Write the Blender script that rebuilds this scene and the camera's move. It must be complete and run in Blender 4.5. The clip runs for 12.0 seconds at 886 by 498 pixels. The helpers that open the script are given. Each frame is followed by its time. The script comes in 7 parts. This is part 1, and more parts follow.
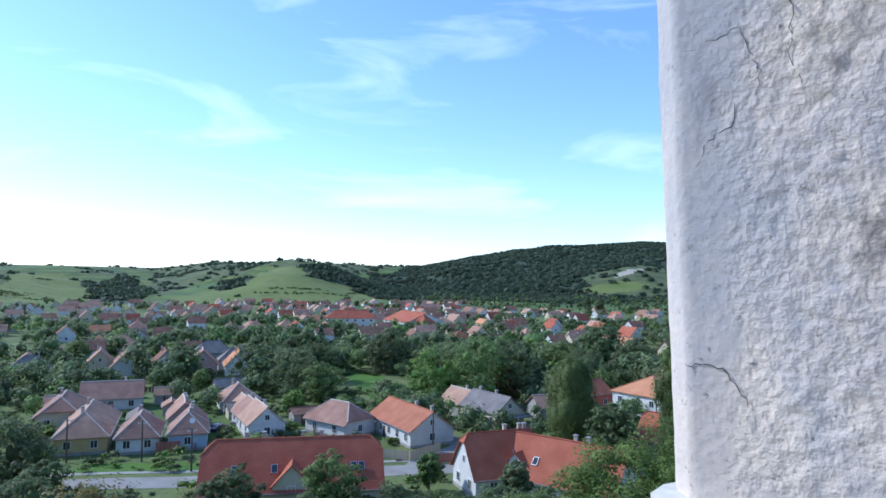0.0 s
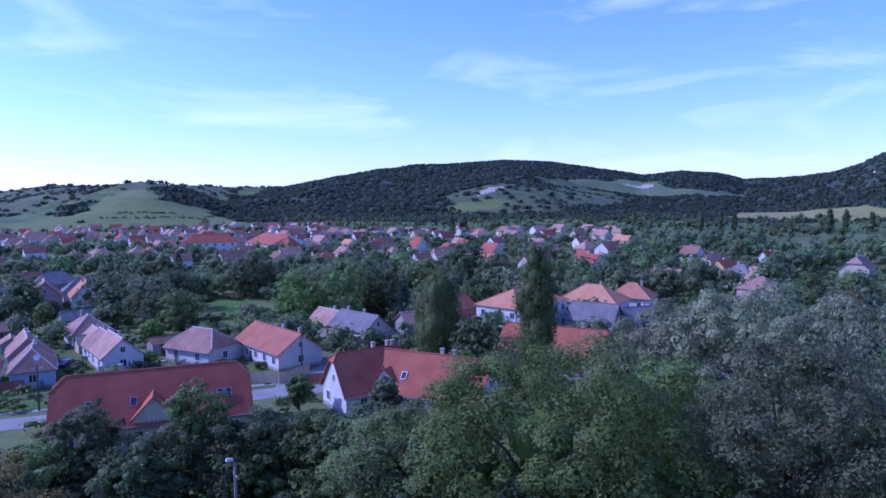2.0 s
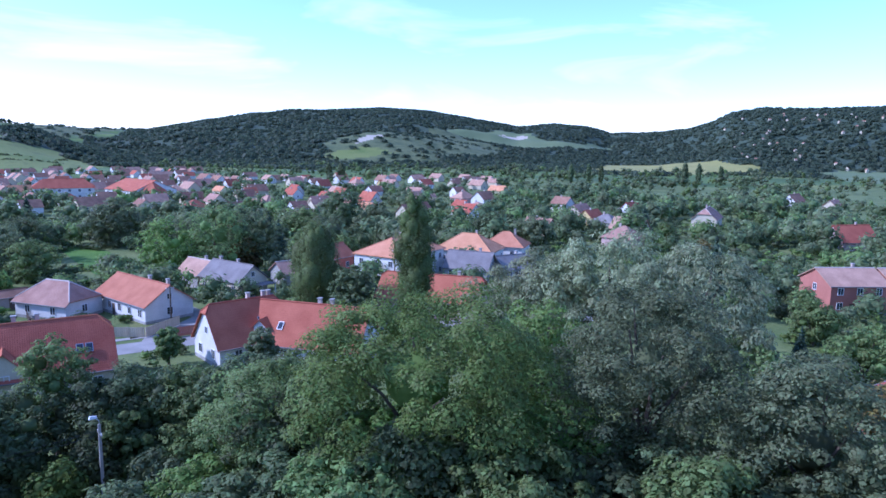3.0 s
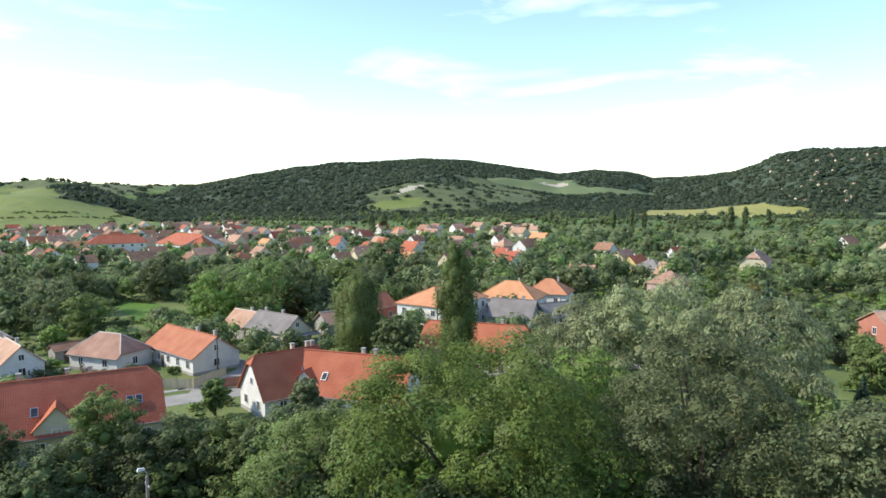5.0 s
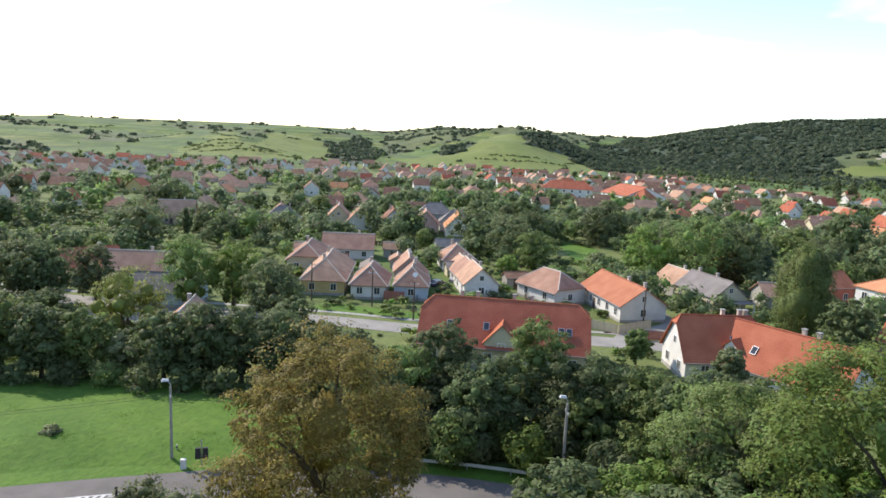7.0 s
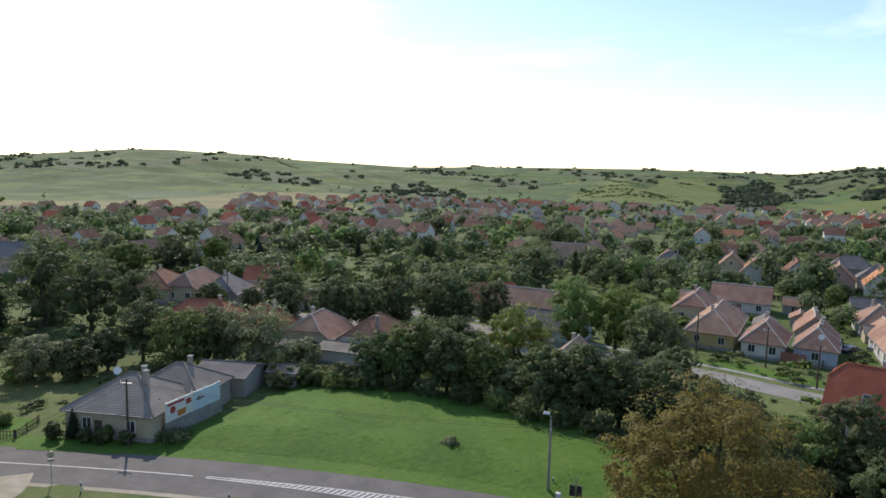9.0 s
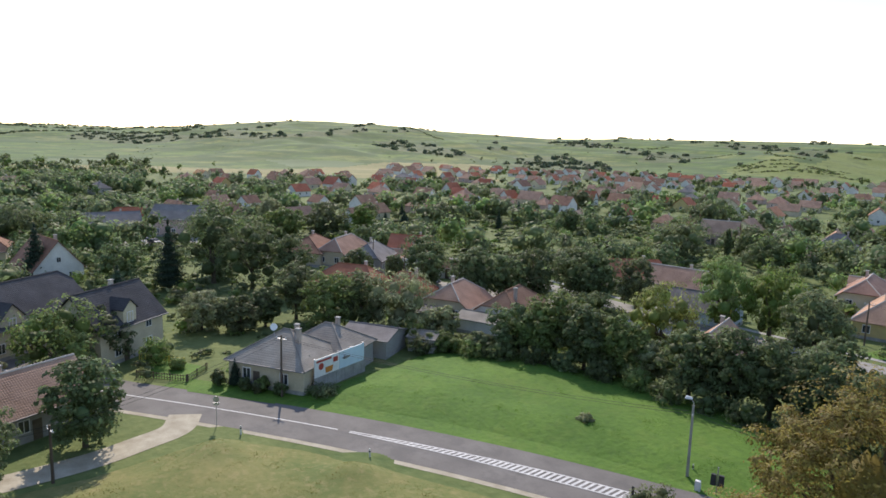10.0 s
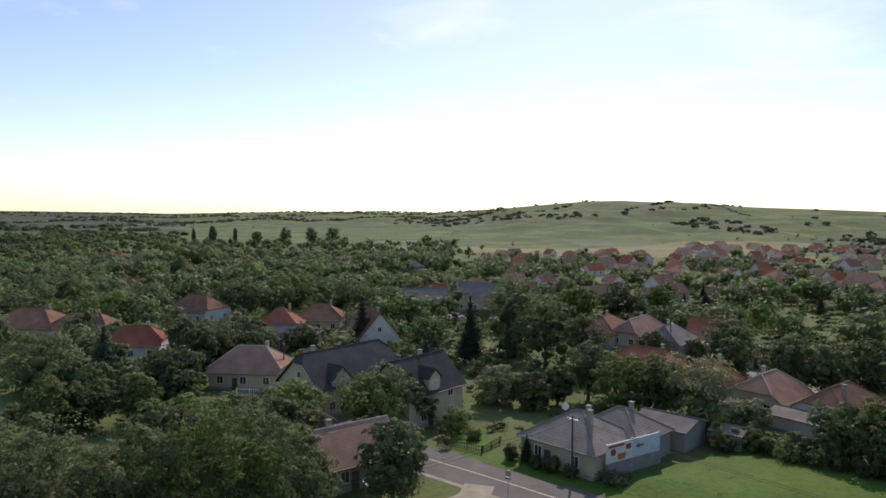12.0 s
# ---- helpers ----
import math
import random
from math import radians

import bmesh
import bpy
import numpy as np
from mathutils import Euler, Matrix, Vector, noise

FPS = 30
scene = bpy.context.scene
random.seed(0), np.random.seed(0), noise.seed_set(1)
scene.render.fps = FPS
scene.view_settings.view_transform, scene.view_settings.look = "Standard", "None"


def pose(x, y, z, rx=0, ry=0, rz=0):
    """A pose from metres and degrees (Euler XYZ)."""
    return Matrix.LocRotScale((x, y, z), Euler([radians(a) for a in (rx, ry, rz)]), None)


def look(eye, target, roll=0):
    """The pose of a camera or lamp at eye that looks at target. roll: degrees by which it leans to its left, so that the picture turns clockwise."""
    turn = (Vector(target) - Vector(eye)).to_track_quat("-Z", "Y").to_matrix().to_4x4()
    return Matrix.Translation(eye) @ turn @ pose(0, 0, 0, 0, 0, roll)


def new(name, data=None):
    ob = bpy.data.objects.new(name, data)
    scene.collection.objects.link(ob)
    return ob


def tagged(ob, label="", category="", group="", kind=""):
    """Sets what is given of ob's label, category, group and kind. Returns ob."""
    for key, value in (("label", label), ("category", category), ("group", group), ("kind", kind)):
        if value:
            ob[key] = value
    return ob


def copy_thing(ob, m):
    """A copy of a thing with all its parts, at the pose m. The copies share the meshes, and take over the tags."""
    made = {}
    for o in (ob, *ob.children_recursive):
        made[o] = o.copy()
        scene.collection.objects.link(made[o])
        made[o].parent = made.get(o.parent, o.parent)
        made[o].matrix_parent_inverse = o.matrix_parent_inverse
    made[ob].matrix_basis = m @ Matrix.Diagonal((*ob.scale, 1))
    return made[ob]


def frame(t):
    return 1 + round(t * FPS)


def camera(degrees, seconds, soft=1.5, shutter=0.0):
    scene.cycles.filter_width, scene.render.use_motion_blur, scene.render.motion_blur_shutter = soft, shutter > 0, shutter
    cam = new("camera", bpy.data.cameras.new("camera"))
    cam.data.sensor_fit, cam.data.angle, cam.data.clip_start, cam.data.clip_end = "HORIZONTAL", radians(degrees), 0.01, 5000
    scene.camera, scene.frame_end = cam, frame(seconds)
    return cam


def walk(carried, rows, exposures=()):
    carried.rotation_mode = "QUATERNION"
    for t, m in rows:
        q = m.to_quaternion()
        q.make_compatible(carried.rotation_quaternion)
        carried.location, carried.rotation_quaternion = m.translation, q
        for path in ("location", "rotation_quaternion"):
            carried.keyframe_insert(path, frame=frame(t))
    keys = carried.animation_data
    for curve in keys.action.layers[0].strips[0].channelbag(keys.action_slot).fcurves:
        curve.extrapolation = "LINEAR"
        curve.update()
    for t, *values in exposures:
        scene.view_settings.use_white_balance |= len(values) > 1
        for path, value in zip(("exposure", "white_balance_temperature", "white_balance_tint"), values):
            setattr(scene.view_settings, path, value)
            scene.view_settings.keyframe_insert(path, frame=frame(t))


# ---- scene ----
# ---- camera ----
cam = camera(65.5, 12.0, soft=1.6)
# seconds, metres ahead, yaw, pitch, roll
ROWS = [
    (0.0, -0.70, -0.12, 2.16, -0.54), (0.5, -0.70, 4.47, -0.67, -2.54), (0.8, -0.55, 4.51, -0.81, -3.22),
    (1.0, -0.44, 3.99, -0.84, -3.36), (1.5, -0.05, -2.47, -0.89, 0.83), (2.0, 0, -11.28, -4.50, 0.39),
    (2.5, 0, -15.95, -7.19, -1.78), (3.0, 0, -21.29, -8.70, -0.91), (3.2, 0, -23.21, -8.44, -1.30),
    (4.0, 0, -26.2, -6.4, -0.6), (4.8, 0, -20.96, -4.68, 0.87), (5.0, 0, -17.92, -4.68, 0.40), (5.5, 0, -9.98, -4.93, -0.63),
    (6.0, 0, 1.92, -8.99, -0.76), (6.5, 0, 9.60, -9.61, -1.86), (7.0, 0, 17.88, -9.16, -2.58), (7.2, 0, 20.72, -8.79, -2.60),
    (8.0, 0, 32.6, -6.8, -2.3), (8.8, 0, 45.86, -5.74, -1.80), (9.0, 0, 49.30, -6.52, -1.45), (9.5, 0, 56.73, -9.18, -1.23),
    (10.0, 0, 61.07, -9.16, -1.73), (10.5, 0, 67.41, -8.08, -2.00), (11.0, 0, 74.06, -6.10, -1.81),
    (11.5, 0, 80.58, -4.55, -1.14), (12.0, 0, 85.10, -2.98, -0.17)]
EYE = 30.0
walk(cam, [(t, pose(0, y, EYE, 90 + p, r, a)) for t, y, a, p, r in ROWS],
     exposures=[(0.0, 0.56, 5200, 12), (0.5, 0.12, 4900, 24), (1.0, 0.05, 4850, 34), (1.5, 0.1, 4600, 44), (2.0, 0.16, 4420, 54), (2.5, 0.52, 4450, 52), (3.0, 0.86, 4650, 32), (3.2, 1.0, 4850, 22),
                (4.8, 1.05, 6600, 8), (6.5, 1.1, 6900, 12), (7.2, 1.05, 6900, 13), (8.8, 0.3, 6750, 13), (9.5, 0.6, 6850, 14), (10.5, 0.8, 6900, 15), (11.0, 0.5, 6950, 16), (12.0, 0.0, 7100, 20)])

# ---- world and sun ----
SUN_AZ, SUN_EL = 72.0, 37.0
sun_way = Vector((-math.sin(radians(SUN_AZ)) * math.cos(radians(SUN_EL)), math.cos(radians(SUN_AZ)) * math.cos(radians(SUN_EL)), math.sin(radians(SUN_EL))))
world = bpy.data.worlds.new("sky")
scene.world = world
world.use_nodes = True
wn, wl = world.node_tree.nodes, world.node_tree.links
sky = wn.new("ShaderNodeTexSky")
sky.sky_type, sky.sun_disc = "NISHITA", False
sky.sun_elevation, sky.sun_rotation = radians(SUN_EL), radians(-SUN_AZ)
sky.altitude, sky.air_density, sky.dust_density, sky.ozone_density = 200, 1.0, 0.35, 3.0
# thin cirrus streaks: stretched noise over the sky's dome
geo = wn.new("ShaderNodeTexCoord")
sep = wn.new("ShaderNodeSeparateXYZ")
wl.new(geo.outputs["Generated"], sep.inputs[0])
cmap = wn.new("ShaderNodeMapping")
cmap.inputs["Scale"].default_value = (2.2, 2.2, 9.0)
cmap.inputs["Rotation"].default_value = (0.0, radians(9), 0.0)
wl.new(geo.outputs["Generated"], cmap.inputs[0])
cn = wn.new("ShaderNodeTexNoise")
cn.inputs["Scale"].default_value, cn.inputs["Detail"].default_value, cn.inputs["Roughness"].default_value = 1.5, 7, 0.55
cn.inputs["Distortion"].default_value = 0.6
wl.new(cmap.outputs[0], cn.inputs["Vector"])
ramp = wn.new("ShaderNodeValToRGB")
ramp.color_ramp.elements[0].position, ramp.color_ramp.elements[1].position = 0.53, 0.85
ramp.color_ramp.elements[1].color = (0.4, 0.4, 0.4, 1)
wl.new(cn.outputs["Fac"], ramp.inputs[0])
cmix = wn.new("ShaderNodeMix")
cmix.data_type = "RGBA"
cmix.inputs["B"].default_value = (9.0, 9.2, 9.5, 1)
wl.new(ramp.outputs["Color"], cmix.inputs["Factor"])
wl.new(sky.outputs[0], cmix.inputs["A"])
bg = wn["Background"]
bg.inputs["Strength"].default_value = 0.15
wl.new(cmix.outputs["Result"], bg.inputs["Color"])
sun = new("sun", bpy.data.lights.new("sun", "SUN"))
sun.data.energy, sun.data.angle, sun.data.color = 2.9, radians(0.6), (1.0, 0.94, 0.84)
sun.matrix_world = look(sun_way * 100, (0, 0, 0))


# ---- materials ----
def material(name, dark, light, rough=0.8, scale=3.0, fine=30.0, bump=0.15, fine_bump=0.02, metal=0.0, vary=0.0, island=0.0, spec=0.3, wave=None, translucent=0.0):
    """Two-scale noise between two colours, with bump; vary: brightness change by object, island: by loose piece."""
    m = bpy.data.materials.new(name)
    m.use_nodes = True
    n, l = m.node_tree.nodes, m.node_tree.links
    b = n["Principled BSDF"]
    b.inputs["Roughness"].default_value, b.inputs["Metallic"].default_value = rough, metal
    b.inputs["Specular IOR Level"].default_value = spec
    tc = n.new("ShaderNodeTexCoord")
    big, small = n.new("ShaderNodeTexNoise"), n.new("ShaderNodeTexNoise")
    for tex, s in ((big, scale), (small, fine)):
        tex.inputs["Scale"].default_value, tex.inputs["Detail"].default_value = s, 5
        l.new(tc.outputs["Object"], tex.inputs["Vector"])
    add = n.new("ShaderNodeMath")
    add.operation = "MULTIPLY_ADD"
    l.new(small.outputs["Fac"], add.inputs[0])
    add.inputs[1].default_value = 0.6
    l.new(big.outputs["Fac"], add.inputs[2])
    rng = n.new("ShaderNodeMapRange")
    rng.inputs["From Min"].default_value, rng.inputs["From Max"].default_value = 0.5, 1.1
    l.new(add.outputs[0], rng.inputs["Value"])
    mix = n.new("ShaderNodeMix")
    mix.data_type = "RGBA"
    mix.inputs["A"].default_value, mix.inputs["B"].default_value = (*dark, 1), (*light, 1)
    l.new(rng.outputs["Result"], mix.inputs["Factor"])
    out = mix.outputs["Result"]
    for amount, node, socket in ((vary, "ShaderNodeObjectInfo", "Random"), (island, "ShaderNodeNewGeometry", "Random Per Island")):
        if amount:
            info = n.new(node)
            r = n.new("ShaderNodeMapRange")
            r.inputs["To Min"].default_value, r.inputs["To Max"].default_value = 1 - amount, 1 + amount
            l.new(info.outputs[socket], r.inputs["Value"])
            hsv = n.new("ShaderNodeHueSaturation")
            l.new(out, hsv.inputs["Color"])
            l.new(r.outputs["Result"], hsv.inputs["Value"])
            h = n.new("ShaderNodeMapRange")
            h.inputs["To Min"].default_value, h.inputs["To Max"].default_value = 0.5 - amount * 0.05, 0.5 + amount * 0.05
            l.new(info.outputs[socket], h.inputs["Value"])
            l.new(h.outputs["Result"], hsv.inputs["Hue"])
            out = hsv.outputs["Color"]
    height = add.outputs[0]
    if wave:
        sx, sz, depth = wave
        sp = n.new("ShaderNodeSeparateXYZ")
        l.new(tc.outputs["Object"], sp.inputs[0])
        total = None
        for axis, step in (("X", sx), ("Y", sx), ("Z", sz)):
            if not step:
                continue
            k = n.new("ShaderNodeMath")
            k.operation = "MULTIPLY"
            l.new(sp.outputs[axis], k.inputs[0])
            k.inputs[1].default_value = 1 / step
            fr = n.new("ShaderNodeMath")
            fr.operation = "FRACT" if axis == "Z" else "PINGPONG"
            if axis != "Z":
                fr.inputs[1].default_value = 0.5
            l.new(k.outputs[0], fr.inputs[0])
            if total is None:
                total = fr.outputs[0]
            else:
                s2 = n.new("ShaderNodeMath")
                s2.operation = "ADD"
                l.new(total, s2.inputs[0])
                l.new(fr.outputs[0], s2.inputs[1])
                total = s2.outputs[0]
        mul = n.new("ShaderNodeMath")
        mul.operation = "MULTIPLY_ADD"
        l.new(total, mul.inputs[0])
        mul.inputs[1].default_value = depth
        l.new(height, mul.inputs[2])
        height = mul.outputs[0]
    l.new(out, b.inputs["Base Color"])
    bp = n.new("ShaderNodeBump")
    bp.inputs["Strength"].default_value, bp.inputs["Distance"].default_value = min(1.0, bump * 4), max(fine_bump, 0.005)
    l.new(height, bp.inputs["Height"])
    l.new(bp.outputs[0], b.inputs["Normal"])
    if translucent:
        tr = n.new("ShaderNodeBsdfTranslucent")
        l.new(out, tr.inputs["Color"])
        ms = n.new("ShaderNodeMixShader")
        ms.inputs[0].default_value = translucent
        l.new(b.outputs[0], ms.inputs[1])
        l.new(tr.outputs[0], ms.inputs[2])
        l.new(ms.outputs[0], n["Material Output"].inputs["Surface"])
    return m


def leaf(name, dark, light, island=0.4):
    return material(name, dark, light, 0.6, 0.35, 2.5, 0.0, 0.01, vary=0.22, island=island, spec=0.2, translucent=0.52)


LEAF = {
    # green and dark: extra blue in the colour stands in for distance haze
    "green": leaf("leaf_green", (0.128, 0.181, 0.054), (0.232, 0.293, 0.101)),
    "dark": leaf("leaf_dark", (0.097, 0.130, 0.055), (0.174, 0.211, 0.092)),
    "bright": leaf("leaf_bright", (0.134, 0.209, 0.044), (0.240, 0.321, 0.089)),
    "silver": leaf("leaf_silver", (0.210, 0.238, 0.117), (0.369, 0.386, 0.208)),
    "brown": leaf("leaf_brown", (0.145, 0.120, 0.034), (0.290, 0.217, 0.072)),
    "olive": leaf("leaf_olive", (0.119, 0.149, 0.065), (0.213, 0.234, 0.114)),
    "yellow": leaf("leaf_yellow", (0.2, 0.25, 0.06), (0.35, 0.39, 0.12)),
    # hill woods: aerial haze put into the base colour as a blue-green cast
    "hill": leaf("leaf_hill_hazed", (0.070, 0.103, 0.058), (0.112, 0.146, 0.082), 0.15),
    "conifer": leaf("leaf_conifer", (0.04, 0.07, 0.045), (0.075, 0.115, 0.068)),
}
BARK = material("bark", (0.06, 0.045, 0.03), (0.14, 0.11, 0.08), 0.9, 2, 14, 0.25, 0.03)
FIELD = material("field_grass", (0.046, 0.115, 0.01), (0.1, 0.19, 0.022), 0.9, 0.12, 1.6, 0.25, 0.22)
TUFT = material("tuft_grass", (0.07, 0.15, 0.014), (0.12, 0.225, 0.028), 0.8, 0.15, 2.0, 0.0, 0.01, island=0.25, translucent=0.6)
DRY = material("dry_grass", (0.085, 0.12, 0.028), (0.23, 0.205, 0.075), 0.95, 0.12, 1.6, 0.25, 0.08)
DRYTUFT = material("dry_tuft", (0.12, 0.15, 0.035), (0.28, 0.25, 0.09), 0.9, 0.15, 2.0, 0.0, 0.01, island=0.25, translucent=0.55)
CROP = material("crop_field", (0.19, 0.19, 0.05), (0.3, 0.275, 0.085), 0.95, 0.03, 0.4, 0.1, 0.1)
ASPHALT = material("asphalt", (0.115, 0.105, 0.096), (0.18, 0.166, 0.152), 0.85, 0.3, 9, 0.06, 0.01)
OLD_ASPHALT = material("old_asphalt", (0.2, 0.19, 0.17), (0.33, 0.31, 0.28), 0.9, 0.3, 6, 0.08, 0.01)
GRAVEL = material("gravel", (0.28, 0.24, 0.17), (0.5, 0.45, 0.35), 0.95, 0.6, 12, 0.2, 0.02)
PAINT = material("road_paint", (0.4, 0.39, 0.37), (0.68, 0.67, 0.65), 0.7, 2, 12, 0.02, 0.005)
CONCRETE = material("concrete", (0.22, 0.21, 0.19), (0.4, 0.39, 0.36), 0.9, 0.8, 9, 0.1, 0.01)
ZINC = material("dull_zinc", (0.16, 0.15, 0.14), (0.26, 0.25, 0.24), 0.7, 2, 14, 0.02, 0.005)
RAIL_STEEL = material("pale_zinc_coat", (0.5, 0.51, 0.51), (0.66, 0.67, 0.67), 0.5, 2, 20, 0.02, 0.005, metal=0.2)
STEEL = material("galvanised_steel", (0.35, 0.36, 0.37), (0.55, 0.56, 0.57), 0.45, 2, 20, 0.02, 0.005, metal=0.8)
DARK_METAL = material("dark_metal", (0.02, 0.02, 0.022), (0.06, 0.06, 0.06), 0.5, 2, 20, 0.02, 0.005)
WOOD = material("old_wood", (0.07, 0.05, 0.035), (0.16, 0.12, 0.085), 0.85, 1.5, 14, 0.15, 0.01, vary=0.2)
WHITE = material("white_paint", (0.68, 0.67, 0.64), (0.82, 0.81, 0.78), 0.5, 2, 15, 0.02, 0.004)
LAMPWHITE = material("lamp_housing", (0.6, 0.62, 0.63), (0.78, 0.79, 0.8), 0.4, 3, 20, 0.02, 0.004)
GLASS = material("window_glass", (0.015, 0.018, 0.022), (0.05, 0.055, 0.065), 0.08, 0.6, 3, 0.0, 0.002, spec=0.6)
WIRE = material("cable", (0.015, 0.015, 0.015), (0.04, 0.04, 0.04), 0.6, 2, 10, 0.0, 0.002)


def meadow_material():
    """Pasture: greens, olive and straw mixed by wide and fine noise."""
    m = material("meadow", (0.075, 0.13, 0.02), (0.14, 0.2, 0.04), 0.95, 0.02, 0.6, 0.2, 0.15)
    n, l = m.node_tree.nodes, m.node_tree.links
    b = n["Principled BSDF"]
    base = b.inputs["Base Color"].links[0].from_socket
    tc = n.new("ShaderNodeTexCoord")
    for scale, lo, hi, colour, amount in ((0.006, 0.48, 0.6, (0.23, 0.21, 0.065), 0.55), (0.017, 0.46, 0.58, (0.055, 0.098, 0.024), 0.75), (0.05, 0.5, 0.6, (0.06, 0.105, 0.025), 0.6), (0.11, 0.52, 0.7, (0.19, 0.195, 0.07), 0.4)):
        t = n.new("ShaderNodeTexNoise")
        t.inputs["Scale"].default_value, t.inputs["Detail"].default_value, t.inputs["Distortion"].default_value = scale, 6, 0.8
        l.new(tc.outputs["Object"], t.inputs["Vector"])
        r = n.new("ShaderNodeMapRange")
        r.inputs["From Min"].default_value, r.inputs["From Max"].default_value, r.inputs["To Max"].default_value = lo, hi, amount
        l.new(t.outputs["Fac"], r.inputs["Value"])
        x = n.new("ShaderNodeMix")
        x.data_type = "RGBA"
        l.new(r.outputs["Result"], x.inputs["Factor"])
        l.new(base, x.inputs["A"])
        x.inputs["B"].default_value = (*colour, 1)
        base = x.outputs["Result"]
    # faint terraces that follow the slope
    w, wm = n.new("ShaderNodeTexWave"), n.new("ShaderNodeMapping")
    w.wave_type, w.bands_direction = "BANDS", "Z"
    wm.inputs["Scale"].default_value = (0.002, 0.002, 0.05)
    l.new(tc.outputs["Object"], wm.inputs["Vector"])
    l.new(wm.outputs["Vector"], w.inputs["Vector"])
    w.inputs["Scale"].default_value, w.inputs["Distortion"].default_value, w.inputs["Detail"].default_value, w.inputs["Detail Scale"].default_value = 1.0, 9.0, 4, 1.6
    r = n.new("ShaderNodeMapRange")
    r.inputs["From Min"].default_value, r.inputs["From Max"].default_value, r.inputs["To Max"].default_value = 0.6, 0.95, 0.75
    l.new(w.outputs["Fac"], r.inputs["Value"])
    x = n.new("ShaderNodeMix")
    x.data_type = "RGBA"
    l.new(r.outputs["Result"], x.inputs["Factor"])
    l.new(base, x.inputs["A"])
    x.inputs["B"].default_value = (0.06, 0.095, 0.03, 1)
    base = x.outputs["Result"]
    l.new(base, b.inputs["Base Color"])
    return m


MEADOW = meadow_material()


def plaster(name, c, d=0.72):
    return material(name, tuple(v * d for v in c), c, 0.9, 0.5, 5, 0.08, 0.01, vary=0.07)


WALL = {
    "white": plaster("plaster_white", (0.72, 0.7, 0.65)), "cream": plaster("plaster_cream", (0.62, 0.53, 0.37)),
    "yellow": plaster("plaster_yellow", (0.6, 0.46, 0.2)), "grey": plaster("plaster_grey", (0.38, 0.36, 0.33)),
    "pink": plaster("plaster_pink", (0.6, 0.42, 0.36)), "beige": plaster("plaster_beige", (0.6, 0.52, 0.36)),
    "blue": plaster("plaster_blue", (0.42, 0.5, 0.56)), "brick": plaster("plaster_brick", (0.42, 0.17, 0.12)),
    "terracotta": plaster("plaster_terracotta", (0.6, 0.2, 0.14))}


def tiles(name, dark, light, sx=0.24, sz=0.2, depth=0.5):
    return material(name, dark, light, 0.9, 0.45, 6, 0.25, 0.08, vary=0.12, spec=0.15, wave=(sx, sz, depth))


ROOF = {
    "orange": tiles("tiles_orange", (0.29, 0.1, 0.06), (0.41, 0.16, 0.098)), "red": tiles("tiles_red", (0.31, 0.088, 0.052), (0.46, 0.155, 0.092)),
    "brown": tiles("tiles_brown", (0.2, 0.105, 0.07), (0.35, 0.195, 0.13)), "old": tiles("tiles_weathered", (0.29, 0.165, 0.115), (0.5, 0.31, 0.22)),
    "peach": tiles("tiles_peach", (0.46, 0.2, 0.1), (0.62, 0.3, 0.165)), "slate": tiles("tiles_slate_grey", (0.16, 0.142, 0.132), (0.28, 0.255, 0.24)),
    "anthracite": tiles("tiles_anthracite", (0.05, 0.047, 0.05), (0.1, 0.095, 0.097)), "cement": tiles("sheets_cement", (0.19, 0.165, 0.14), (0.33, 0.295, 0.25), 0.3, 0.6)}


